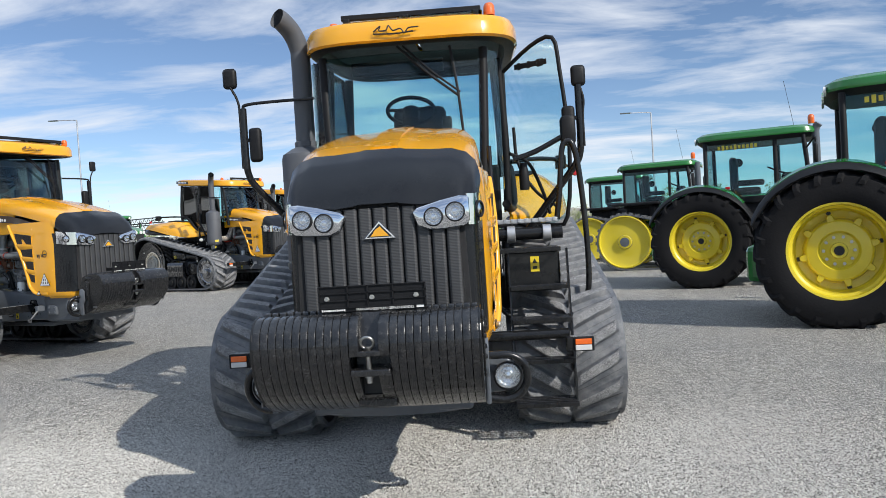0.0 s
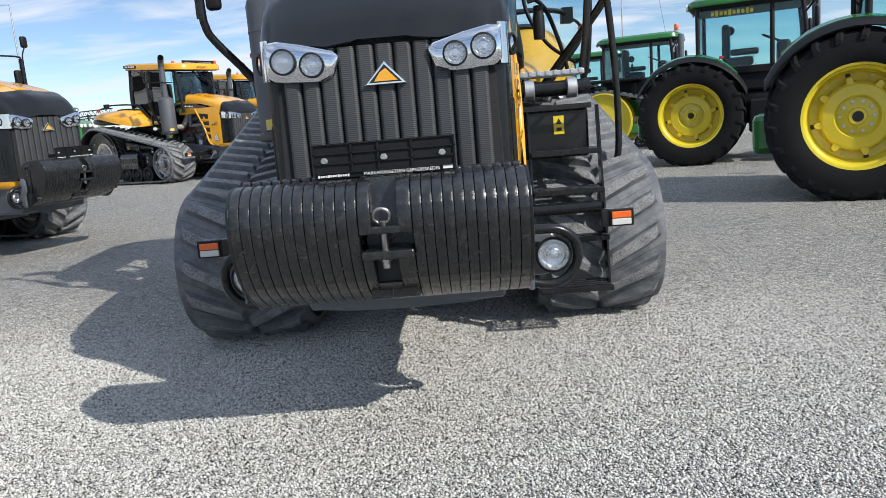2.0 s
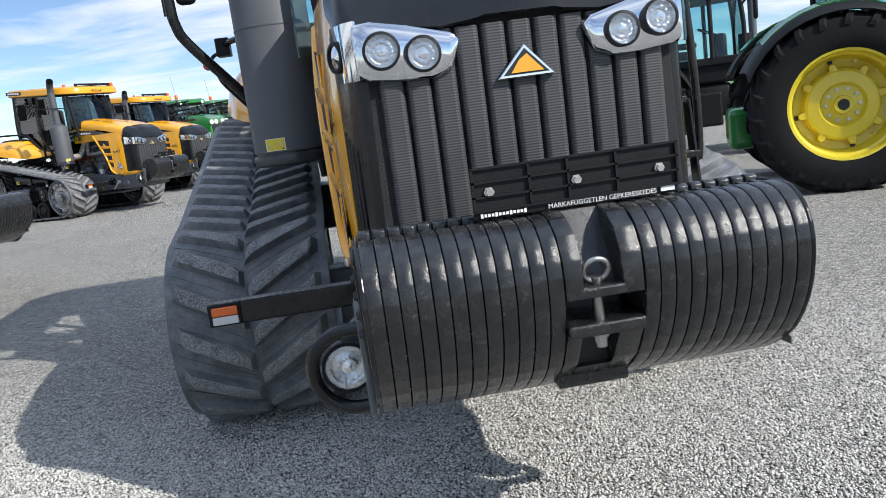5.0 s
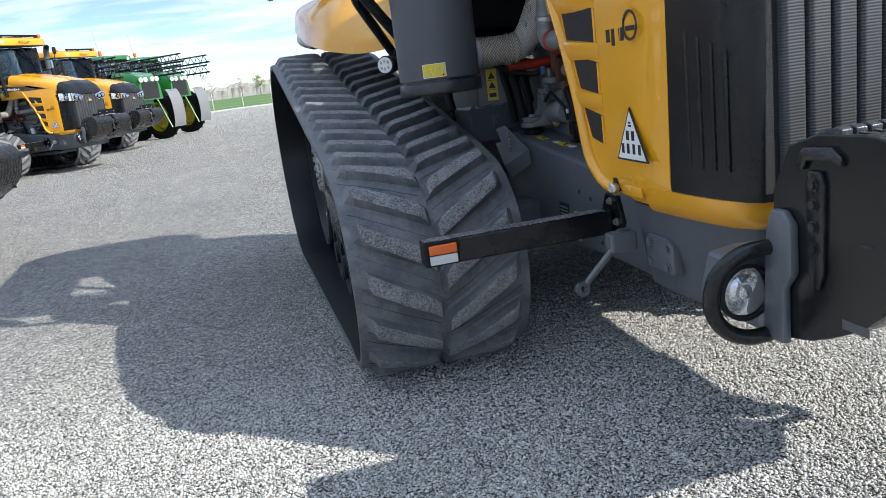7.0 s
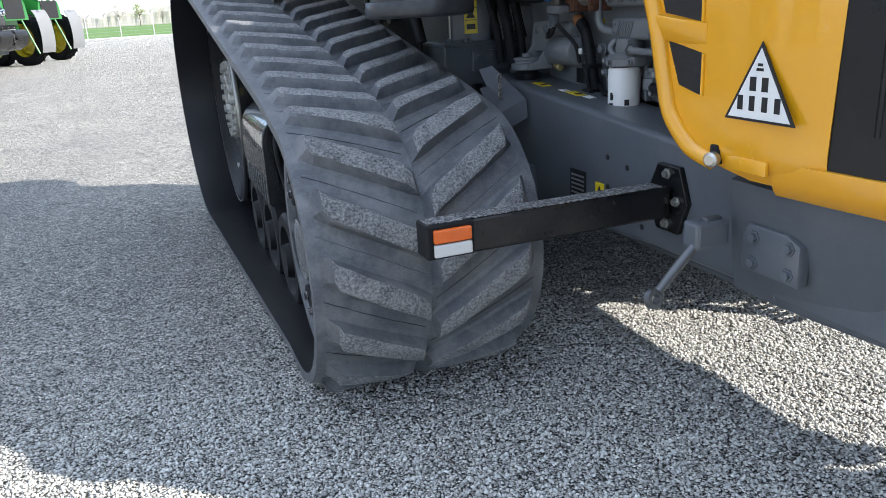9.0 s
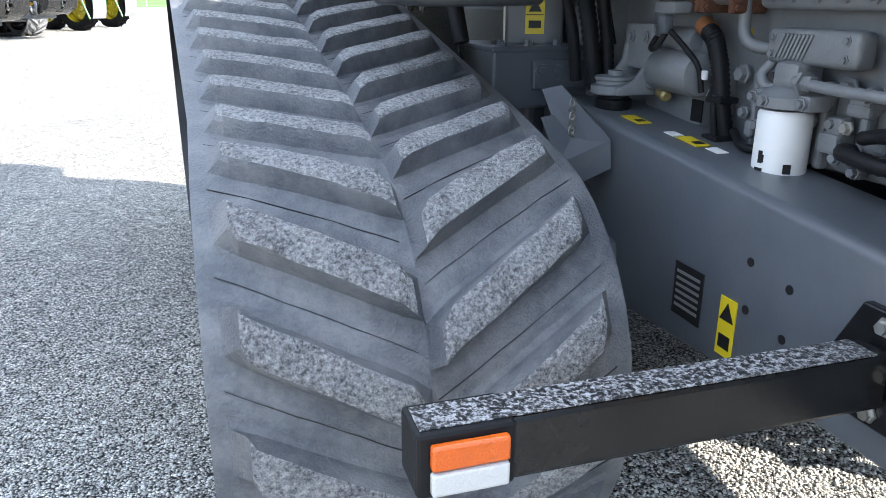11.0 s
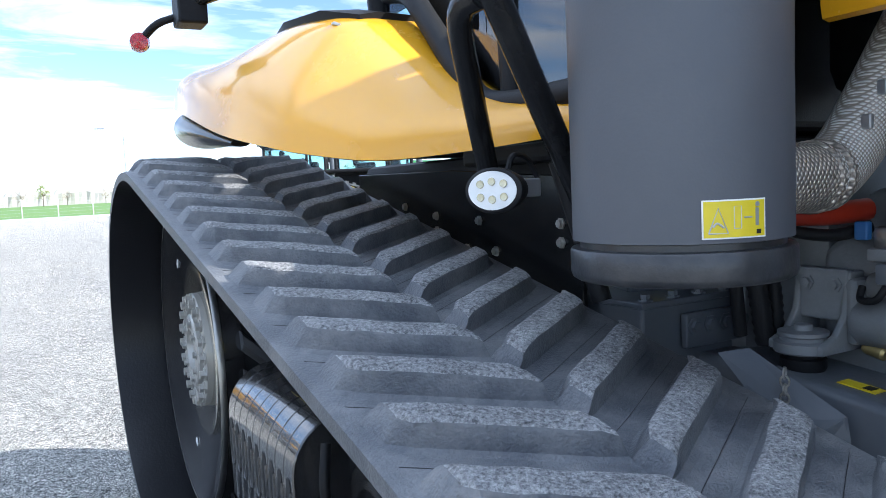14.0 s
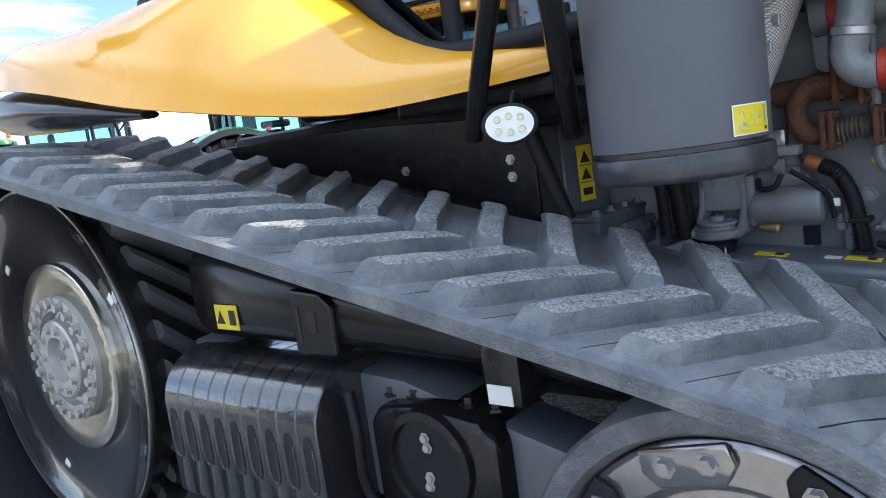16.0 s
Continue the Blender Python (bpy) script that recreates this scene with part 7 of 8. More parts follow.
def left_access(root):
    """Steps, handrails and the open door on the machine's left."""
    part("landing_tread", box((0.83, 6.0, 1.50), (0.44, 0.30, 0.03), 0.004), GALV, root, "toothed aluminium landing")
    for k in range(9):
        part("tread_tooth", box((0.635 + k * 0.049, 5.848, 1.505), (0.022, 0.008, 0.026), 0.002), GALV, root)
    for x in (0.72, 0.97):
        part("landing_clamp", lathe([(0.055, -0.03), (0.06, -0.026), (0.06, 0.026), (0.055, 0.03)], 24, None, towards((1, 0, 0), (x, 5.86, 1.41))), GALV, root, smooth=40)
    part("landing_bar", tube([(0.60, 5.87, 1.41), (1.08, 5.87, 1.41)], 0.045, 16), BLACKGLOSS, root, smooth=60)
    box_ = part("step_box", box((0.85, 5.86, 1.15), (0.38, 0.24, 0.28), 0.015), BLACKGLOSS, root, "black toolbox under the landing")
    part("warning_label", box((0.868, 5.737, 1.20), (0.06, 0.003, 0.105)), STICKER, box_, "yellow warning label")
    part("print_triangle", prism([(0.85, 1.205), (0.886, 1.205), (0.868, 1.238)], "y", 5.7345, 5.7355), PRINTSHADE, box_)
    part("print_bar", box((0.868, 5.735, 1.175), (0.03, 0.001, 0.02)), PRINTSHADE, box_)
    for z, y, w in ((1.30, 5.78, 0.42), (1.045, 5.72, 0.40), (0.825, 5.68, 0.40), (0.56, 5.62, 0.41), (0.283, 5.56, 0.41)):
        cx, dp = (0.885, 0.20) if z < 1.2 else (0.83, 0.30)
        tr = part("step_tread", box((cx, y - dp / 2, z), (w, 0.024, 0.03), 0.004), BLACKGLOSS, root, "black open grated step")
        for f in (0.28, 0.52, 0.76, 1.0):
            part("tread_bar", box((cx, y - dp / 2 + dp * f, z + 0.004), (w - 0.002, 0.018, 0.02), 0.003), CASTBLACK, tr)
        for f in (-0.48, -0.02, 0.48):
            part("cross_bar", box((cx + w * f, y, z - 0.004), (0.016, dp, 0.02), 0.003), CASTBLACK, tr)
    for x in (0.685, 1.088):
        part("step_side", prism([(5.70, 1.30), (5.76, 1.30), (5.72, 0.9), (5.66, 0.5), (5.62, 0.26), (5.54, 0.26), (5.56, 0.5), (5.64, 0.9)], "x", x - 0.006, x + 0.006, 0.002), BLACKGLOSS, root)
    part("step_axle", tube([(0.46, 5.60, 0.73), (1.06, 5.60, 0.73)], 0.035, 14), BLACKGLOSS, root, smooth=60)
    part("handrail", tube([(1.06, 6.0, 1.50), (1.09, 6.0, 1.70), (1.12, 6.0, 1.98), (1.15, 6.0, 2.05), (1.20, 6.0, 2.03), (1.235, 6.0, 1.85), (1.265, 6.0, 1.40), (1.265, 6.0, 1.05), (1.235, 6.0, 0.92), (1.16, 5.9, 0.84), (1.09, 5.8, 0.82)], 0.021, 12), BLACKGLOSS, root, "black tubular handrail", smooth=60)
    part("inner_handrail", tube([(0.60, 5.95, 2.05), (0.60, 5.90, 1.7), (0.585, 5.85, 1.3), (0.60, 5.80, 0.95), (0.68, 5.78, 0.84)], 0.018, 10), BLACKGLOSS, root, smooth=60)
    part("mirror_hub", box((1.20, 6.25, 2.16), (0.11, 0.12, 0.22), 0.03), BLACKPLASTIC, root, smooth=40)
    part("hub_strut", tube([(0.78, 6.25, 1.97), (0.95, 6.24, 2.02), (1.16, 6.24, 2.12)], 0.02, 8), BLACKGLOSS, root, smooth=60)
    part("hose_loop", tube([(0.76, 6.3, 2.02), (0.9, 6.4, 1.95), (1.0, 6.5, 1.75), (1.06, 6.55, 1.55)], 0.014, 8), BLACKPLASTIC, root, smooth=60)
    part("flask", lathe([(0.035, 1.72), (0.038, 1.74), (0.038, 1.86), (0.03, 1.89), (0.03, 1.93)], 20, None, Matrix.Translation((0.86, 6.35, 0.02))), BLACKPLASTIC, root, smooth=40)
    # door stands open, hinged at its rear edge
    a, b = Vector((0.76, 7.0)), Vector((1.19, 6.72))
    def at(f, z):
        q = a + (b - a) * f
        return (q.x, q.y, z)
    edge = [at(0.0, 2.78), at(0.55, 2.95), at(0.95, 2.98), at(1.05, 2.72), at(1.15, 2.1), at(1.05, 1.52), at(0.75, 1.46), at(0.1, 1.50), at(0.0, 1.8)]
    bm = bmesh.new()
    bm.faces.new([bm.verts.new(p) for p in edge])
    bmesh.ops.solidify(bm, geom=list(bm.faces), thickness=0.006)
    door = part("cab_door", bm, GLASS, root, "open tinted glass cab door")
    door.visible_shadow = False
    part("door_frame", tube([*edge, edge[0]], 0.018, 8, steps=3), BLACKPLASTIC, door, smooth=60)
    d = (b - a).normalized()
    mm = Matrix(((d.x, 0, -d.y, 0), (d.y, 0, d.x, 0), (0, 1, 0, 0), (0, 0, 0, 1)))
    for k, h in enumerate((0.045, 0.06, 0.045, 0.045, 0.06, 0.045, 0.045, 0.065, 0.06, 0.045)):
        o = box((0, 0, 0), (0.030, h, 0.002), 0.0005)
        o.transform(Matrix.Translation(at(0.26 + k * 0.06, 2.80)) @ mm)
        part("mark_stroke", o, PRINTSHADE, door)
    part("door_handle", tube([at(0.15, 2.3), at(0.2, 2.0), at(0.5, 1.75), at(0.9, 1.6)], 0.014, 8), BLACKPLASTIC, door, smooth=60)


def tracked_tractor(m, full, label):
    root = thing("tracked_tractor", label, "tractor", m, group="tracked tractors")
    chassis(root, full)
    front_weights(root)
    front_end(root, full)
    exhaust(root)
    cab(root, full)
    fenders(root, full)
    mirrors(root, full)
    if full:
        left_access(root)
    for side in (-1, 1):
        undercarriage(root, side, full)
    return root


main_tractor = tracked_tractor(Matrix(), True, "yellow and black rubber-tracked tractor with open cab door")
second = tracked_tractor(pose(-1.396, 20.956, 0, 0, 0, 58.6) @ Matrix.Scale(1.149, 4), False, "yellow rubber-tracked tractor with tall exhaust stack, parked aslant")
third = copy_thing(second, pose(-0.543, 8.892, 0, 0, 0, 66.1) @ Matrix.Scale(0.914, 4))
tagged(third, "yellow rubber-tracked tractor with black front weight drum")
fourth = copy_thing(second, pose(-1.3, 27.5, 0, 0, 0, 58.6))
tagged(fourth, "yellow rubber-tracked tractor beside green machines")


# ---- green tractors ----
def tyre_wheel(name, root, side, x, y, r, width, rim_r, lugs, face=1):
    """A tractor wheel: carcass with slanted tread bars, dished yellow rim, hub and bolts. x: the middle of the tyre."""
    m = towards((side, 0, 0), (x, y, r * 0.96))
    h = width / 2
    w = part(name, lathe([(rim_r, -h * 0.9), (rim_r + 0.06, -h * 1.02), (r * 0.80, -h * 1.04), (r * 0.92, -h * 0.96), (r - 0.045, -h * 0.8), (r - 0.04, 0), (r - 0.045, h * 0.8), (r * 0.92, h * 0.96), (r * 0.80, h * 1.04), (rim_r + 0.06, h * 1.02), (rim_r, h * 0.9)], 64, None, m, cap=False), TYRE, root, "black tractor tyre on a yellow rim", smooth=40)
    bm = bmesh.new()
    for i in range(lugs):
        for s in (-1, 1):
            a0 = 2 * math.pi * (i + (0.5 if s > 0 else 0)) / lugs
            ring = []
            for f, rr in ((0.0, r - 0.012), (0.45, r), (0.85, r - 0.006), (1.0, r - 0.05), (1.06, r * 0.90)):
                a = a0 + f * 0.24
                ring.append([(q_r * math.cos(a + q), q_r * math.sin(a + q), s * h * f * 1.0) for q, q_r in ((-0.045, rr - 0.05), (-0.028, rr), (0.028, rr), (0.045, rr - 0.05))])
            loft(ring, bm)
    bm.transform(m)
    part("tread", bm, TYRE, w, kind="stuff")
    rim = part("rim", lathe([(rim_r + 0.025, h * 0.90), (rim_r + 0.02, h * 0.96), (rim_r - 0.005, h * 0.94), (rim_r - 0.02, h * 0.70), (rim_r - 0.045, h * 0.62), (rim_r - 0.06, h * 0.20), (rim_r - 0.085, h * 0.10), (rim_r * 0.70, h * 0.04), (rim_r * 0.66, h * 0.30), (rim_r * 0.62, h * 0.36), (rim_r * 0.42, h * 0.40), (rim_r * 0.37, h * 0.26), (rim_r * 0.24, h * 0.30), (0.10, h * 0.34), (0.09, h * 0.46), (0.06, h * 0.46), (0.055, h * 0.30), (0.0, h * 0.30)], 64, None, m, cap=False), JDYELLOW, w, "yellow dished steel rim", smooth=30)
    part("rim_back", lathe([(rim_r, -h * 0.9), (rim_r - 0.04, h * 0.3)], 48, None, m, cap=False), JDYELLOW, w)
    part("hub_bore", lathe([(0.056, h * 0.465), (0.0, h * 0.465)], 20, None, m, cap=False), PRINTSHADE, rim)
    for i in range(10):
        a = 2 * math.pi * i / 10
        part("wheel_nut", bolt(m @ Vector((rim_r * 0.30 * math.cos(a), rim_r * 0.30 * math.sin(a), h * 0.30)), (side, 0, 0), 0.014, 0.02), ZINC, rim)
    for i in range(12):
        a = 2 * math.pi * (i + 0.4) / 12
        big = i % 3 == 0
        part("rim_lug" if not big else "rim_hole", bolt(m @ Vector(((rim_r - 0.10) * math.cos(a), (rim_r - 0.10) * math.sin(a), h * 0.10)), (side, 0, 0), 0.020, 0.02 if not big else 0.006), JDYELLOW if not big else PRINTSHADE, rim)
    for i in range(8):
        o = prism([(rim_r * 0.58, -0.05), (rim_r * 0.76, -0.035), (rim_r * 0.79, -0.015), (rim_r * 0.79, 0.015), (rim_r * 0.76, 0.035), (rim_r * 0.58, 0.05)], "z", h * 0.05, h * 0.33, 0.008, seg=1)
        o.transform(m @ pose(0, 0, 0, 0, 0, i * 45 + 12))
        part("rim_lobe", o, JDYELLOW, rim, smooth=40)
    return w


def green_cab(root, y0, y1, half, zb, zt, marks):
    """Cab from y0 (front) to y1 (rear)."""
    for sgn in (-1, 1):
        for y in (y0, y0 + (y1 - y0) * 0.30, y1):
            part("cab_pillar", tube([(sgn * half, y, zb), (sgn * half, y, (zb + zt) / 2), (sgn * (half - 0.05), y + (0.05 if y == y0 else 0), zt)], 0.04, 8), BLACKPLASTIC, root, smooth=60)
        part("cab_glass", sheet([[(sgn * half, y0, zb), (sgn * half, y1, zb)], [(sgn * (half - 0.05), y0 + 0.05, zt), (sgn * (half - 0.05), y1, zt)]], 0.006), GLASS, root, "tinted cab glass").visible_shadow = False
        part("cab_sill", box((sgn * (half - 0.02), (y0 + y1) / 2, zb - 0.06), (0.08, y1 - y0 + 0.1, 0.14), 0.02), BLACKPLASTIC, root)
    for y in (y0, y1):
        part("end_glass", sheet([[(-half, y, zb), (half, y, zb)], [(-half + 0.05, y, zt), (half - 0.05, y, zt)]], 0.006), GLASS, root, "tinted cab glass").visible_shadow = False
    part("cab_floor", box((0, (y0 + y1) / 2, zb - 0.25), (half * 1.9, y1 - y0, 0.4), 0.05), BLACKPLASTIC, root)
    n = 40
    def ring(z, k):
        c, d = (y0 + y1) / 2, (y1 - y0) / 2 + 0.22
        return [((half + 0.10) * k * abs(math.cos(t)) ** 0.4 * (1 if math.cos(t) > 0 else -1), c + d * k * abs(math.sin(t)) ** 0.4 * (1 if math.sin(t) > 0 else -1), z) for t in [2 * math.pi * i / n for i in range(n)]]
    part("cab_roof", loft([ring(zt + 0.03, 0.99), ring(zt + 0.06, 1.0), ring(zt + 0.14, 0.98), ring(zt + 0.19, 0.90), ring(zt + 0.21, 0.5)]), GREEN, root, "green cab roof", smooth=35)
    part("roof_liner", loft([ring(zt - 0.05, 0.9), ring(zt + 0.03, 0.97)]), BLACKPLASTIC, root, smooth=35)
    for x, y in ((-half * 0.7, y0 - 0.19), (half * 0.7, y0 - 0.19), (-half * 0.8, y1 + 0.19), (half * 0.8, y1 + 0.19)):
        part("roof_lamp", lathe([(0.06, -0.02), (0.065, 0.01), (0.0, 0.02)], 16, None, towards((0, -1 if y < y1 else 1, 0), (x, y, zt + 0.05))), CLEARLENS, root)
    part("beacon", lathe([(0.055, zt + 0.20), (0.06, zt + 0.25), (0.06, zt + 0.33), (0.04, zt + 0.37), (0.0, zt + 0.375)], 20, None, Matrix.Translation((-half * 0.8, y0 - 0.10, 0))), ORANGE, root, "amber warning beacon", smooth=40)
    part("seat", box((0, y1 - 0.7, zb + 0.12), (0.5, 0.5, 0.16), 0.05), FABRIC, root, smooth=50)
    part("seat_back", box((0, y1 - 0.46, zb + 0.48), (0.48, 0.14, 0.7), 0.06), FABRIC, root, smooth=50)
    part("console", box((0, y0 + 0.35, zb + 0.15), (0.3, 0.25, 0.6), 0.07), BLACKPLASTIC, root, smooth=50)
    part("armrest", box((-0.38, y1 - 0.8, zb + 0.28), (0.14, 0.5, 0.12), 0.04), BLACKPLASTIC, root)
    rim = [(0.19 * math.cos(a), y0 + 0.55 + 0.17 * math.sin(a), zb + 0.50 + 0.08 * math.sin(a)) for a in np.linspace(0, 2 * math.pi, 20)]
    part("steering_wheel", tube(rim, 0.015, 8, steps=1), BLACKPLASTIC, root)
    part("speaker_disc", lathe([(0.09, 0), (0.09, 0.01)], 20, None, towards((-1, 0, 0), (half - 0.06, y1 - 0.5, zt - 0.35))), BLACKPLASTIC, root)
    part("mirror_arm", tube([(-half, y0, zt - 0.25), (-half - 0.25, y0 - 0.12, zt - 0.12), (-half - 0.45, y0 - 0.15, zt - 0.12), (-half - 0.47, y0 - 0.15, zt - 0.2)], 0.018, 8), BLACKPLASTIC, root, smooth=60)
    part("mirror", box((-half - 0.46, y0 - 0.15, zt - 0.40), (0.16, 0.07, 0.36), 0.04), BLACKPLASTIC, root, smooth=50)
    part("mirror", box((half + 0.46, y0 - 0.15, zt - 0.40), (0.16, 0.07, 0.36), 0.04), BLACKPLASTIC, root, smooth=50)
    part("aerial", tube([(-half * 0.5, y0 + 0.2, zt + 0.2), (-half * 0.5, y0 + 0.35, zt + 1.1)], 0.004, 5, steps=1), BLACKPLASTIC, root)
    if marks:
        for k in range(10):
            part("mark_stroke", box((-half + 0.036, (y0 + y1) / 2 + 0.65 - k * 0.075, zt - 0.12), (0.004, 0.05, 0.10 if k in (1, 4, 8) else 0.07), 0.001), JDYELLOW, root)



def green_hood(root, y0, y1):
    rows = []
    for y, w, t in ((y0, 0.30, 1.72), (y0 + 0.08, 0.38, 1.82), (y0 + 0.3, 0.42, 1.90), (y0 + 1.2, 0.44, 2.0), (y1, 0.48, 2.06)):
        rows.append([(-w, y, 1.05), (-w, y, t - 0.22), (-w + 0.05, y, t - 0.08), (-w * 0.6, y, t), (0, y, t + 0.02), (w * 0.6, y, t), (w - 0.05, y, t - 0.08), (w, y, t - 0.22), (w, y, 1.05)])
    hd = part("hood", sheet(rows, 0.012), GREEN, root, "green hood with yellow stripe", smooth=40)
    for sgn in (-1, 1):
        part("hood_stripe", prism([(y0 + 0.25, 1.62), (y0 + 0.25, 1.68), (y1 - 0.05, 1.83), (y1 - 0.05, 1.75)], "x", sgn * 0.447, sgn * 0.451), JDYELLOW, hd)
        part("side_grille", prism([(y0 + 0.3, 1.1), (y0 + 0.3, 1.5), (y1 - 0.5, 1.5), (y1 - 0.5, 1.1)], "x", sgn * 0.446, sgn * 0.450), MESHBLACK, hd)
        part("headlamp", box((sgn * 0.24, y0 - 0.005, 1.60), (0.2, 0.03, 0.12), 0.01), CHROME, hd)
    part("front_grille", box((0, y0 - 0.002, 1.32), (0.55, 0.02, 0.5), 0.005), MESHBLACK, hd)
    part("engine_block", box((0, (y0 + y1) / 2, 1.15), (0.6, (y1 - y0) * 0.9, 0.5), 0.05), ENGINE, root)


def green_tractor(m, label):
    """Wheeled tractor with the rear axle at y = 0, facing -y."""
    root = thing("green_tractor", label, "tractor", m, group="green tractors")
    for side in (-1, 1):
        tyre_wheel("rear_wheel", root, side, side * 0.98, 0.0, 0.965, 0.64, 0.565, 22)
        tyre_wheel("front_wheel", root, side, side * 0.96, -3.05, 0.74, 0.52, 0.42, 20)
        # fender hugging the rear wheel
        rows = []
        for a in np.linspace(radians(25), radians(158), 16):
            r = 1.06
            y, z = r * math.cos(a), 0.93 + r * math.sin(a)
            rows.append([(side * 0.55, y, z + 0.02), (side * 1.0, y, z + 0.02), (side * 1.24, y, z - 0.01), (side * 1.30, y, z - 0.09)])
        part("fender", sheet(rows, 0.02), BLACKPLASTIC, root, "black fender edge", smooth=60)
        rows = [[(side * 0.6, p[0][1], p[0][2] + 0.025), (side * 0.98, p[1][1], p[1][2] + 0.03), (side * 1.16, p[2][1], p[2][2] + 0.02)] for p in rows[2:-2]]
        part("fender_top", sheet(rows, 0.02), GREEN, root, "green fender top", smooth=60)
        part("step_block", box((side * 0.86, -1.25, 0.85), (0.36, 0.5, 0.6), 0.04), BLACKPLASTIC, root)
        part("fuel_tank", box((side * 0.55, -1.2, 1.0), (0.34, 1.0, 0.6), 0.08), BLACKPLASTIC, root, smooth=50)
    part("rear_axle", tube([(-0.9, 0, 0.93), (0.9, 0, 0.93)], 0.14, 14, steps=1), GREEN, root)
    part("front_axle", tube([(-0.9, -3.05, 0.71), (0.9, -3.05, 0.71)], 0.10, 12, steps=1), GREEN, root)
    part("chassis", box((0, -1.6, 0.95), (0.5, 3.6, 0.45), 0.05), GREEN, root)
    part("rear_linkage", box((-0.2, 0.85, 0.75), (0.5, 0.5, 0.5), 0.08), GREEN, root)
    green_cab(root, -1.95, -0.12, 0.80, 1.75, 2.86, True)
    green_hood(root, -4.1, -1.98)
    part("exhaust_stack", tube([(-0.62, -2.12, 1.7), (-0.62, -2.12, 2.6), (-0.62, -2.12, 2.95), (-0.64, -2.18, 3.05)], 0.07, 14), GREYPAINT, root, "dark exhaust stack", smooth=60)
    part("air_stack", tube([(-0.66, -1.98, 1.5), (-0.66, -1.98, 2.1)], 0.12, 16, steps=1), BLACKPLASTIC, root, smooth=60)
    part("front_weight", box((0, -4.35, 0.95), (0.8, 0.35, 0.4), 0.05), CASTBLACK, root)
    part("marker_lamp", box((-1.22, -0.55, 1.93), (0.05, 0.08, 0.05), 0.01), REDLENS, root)
    return root


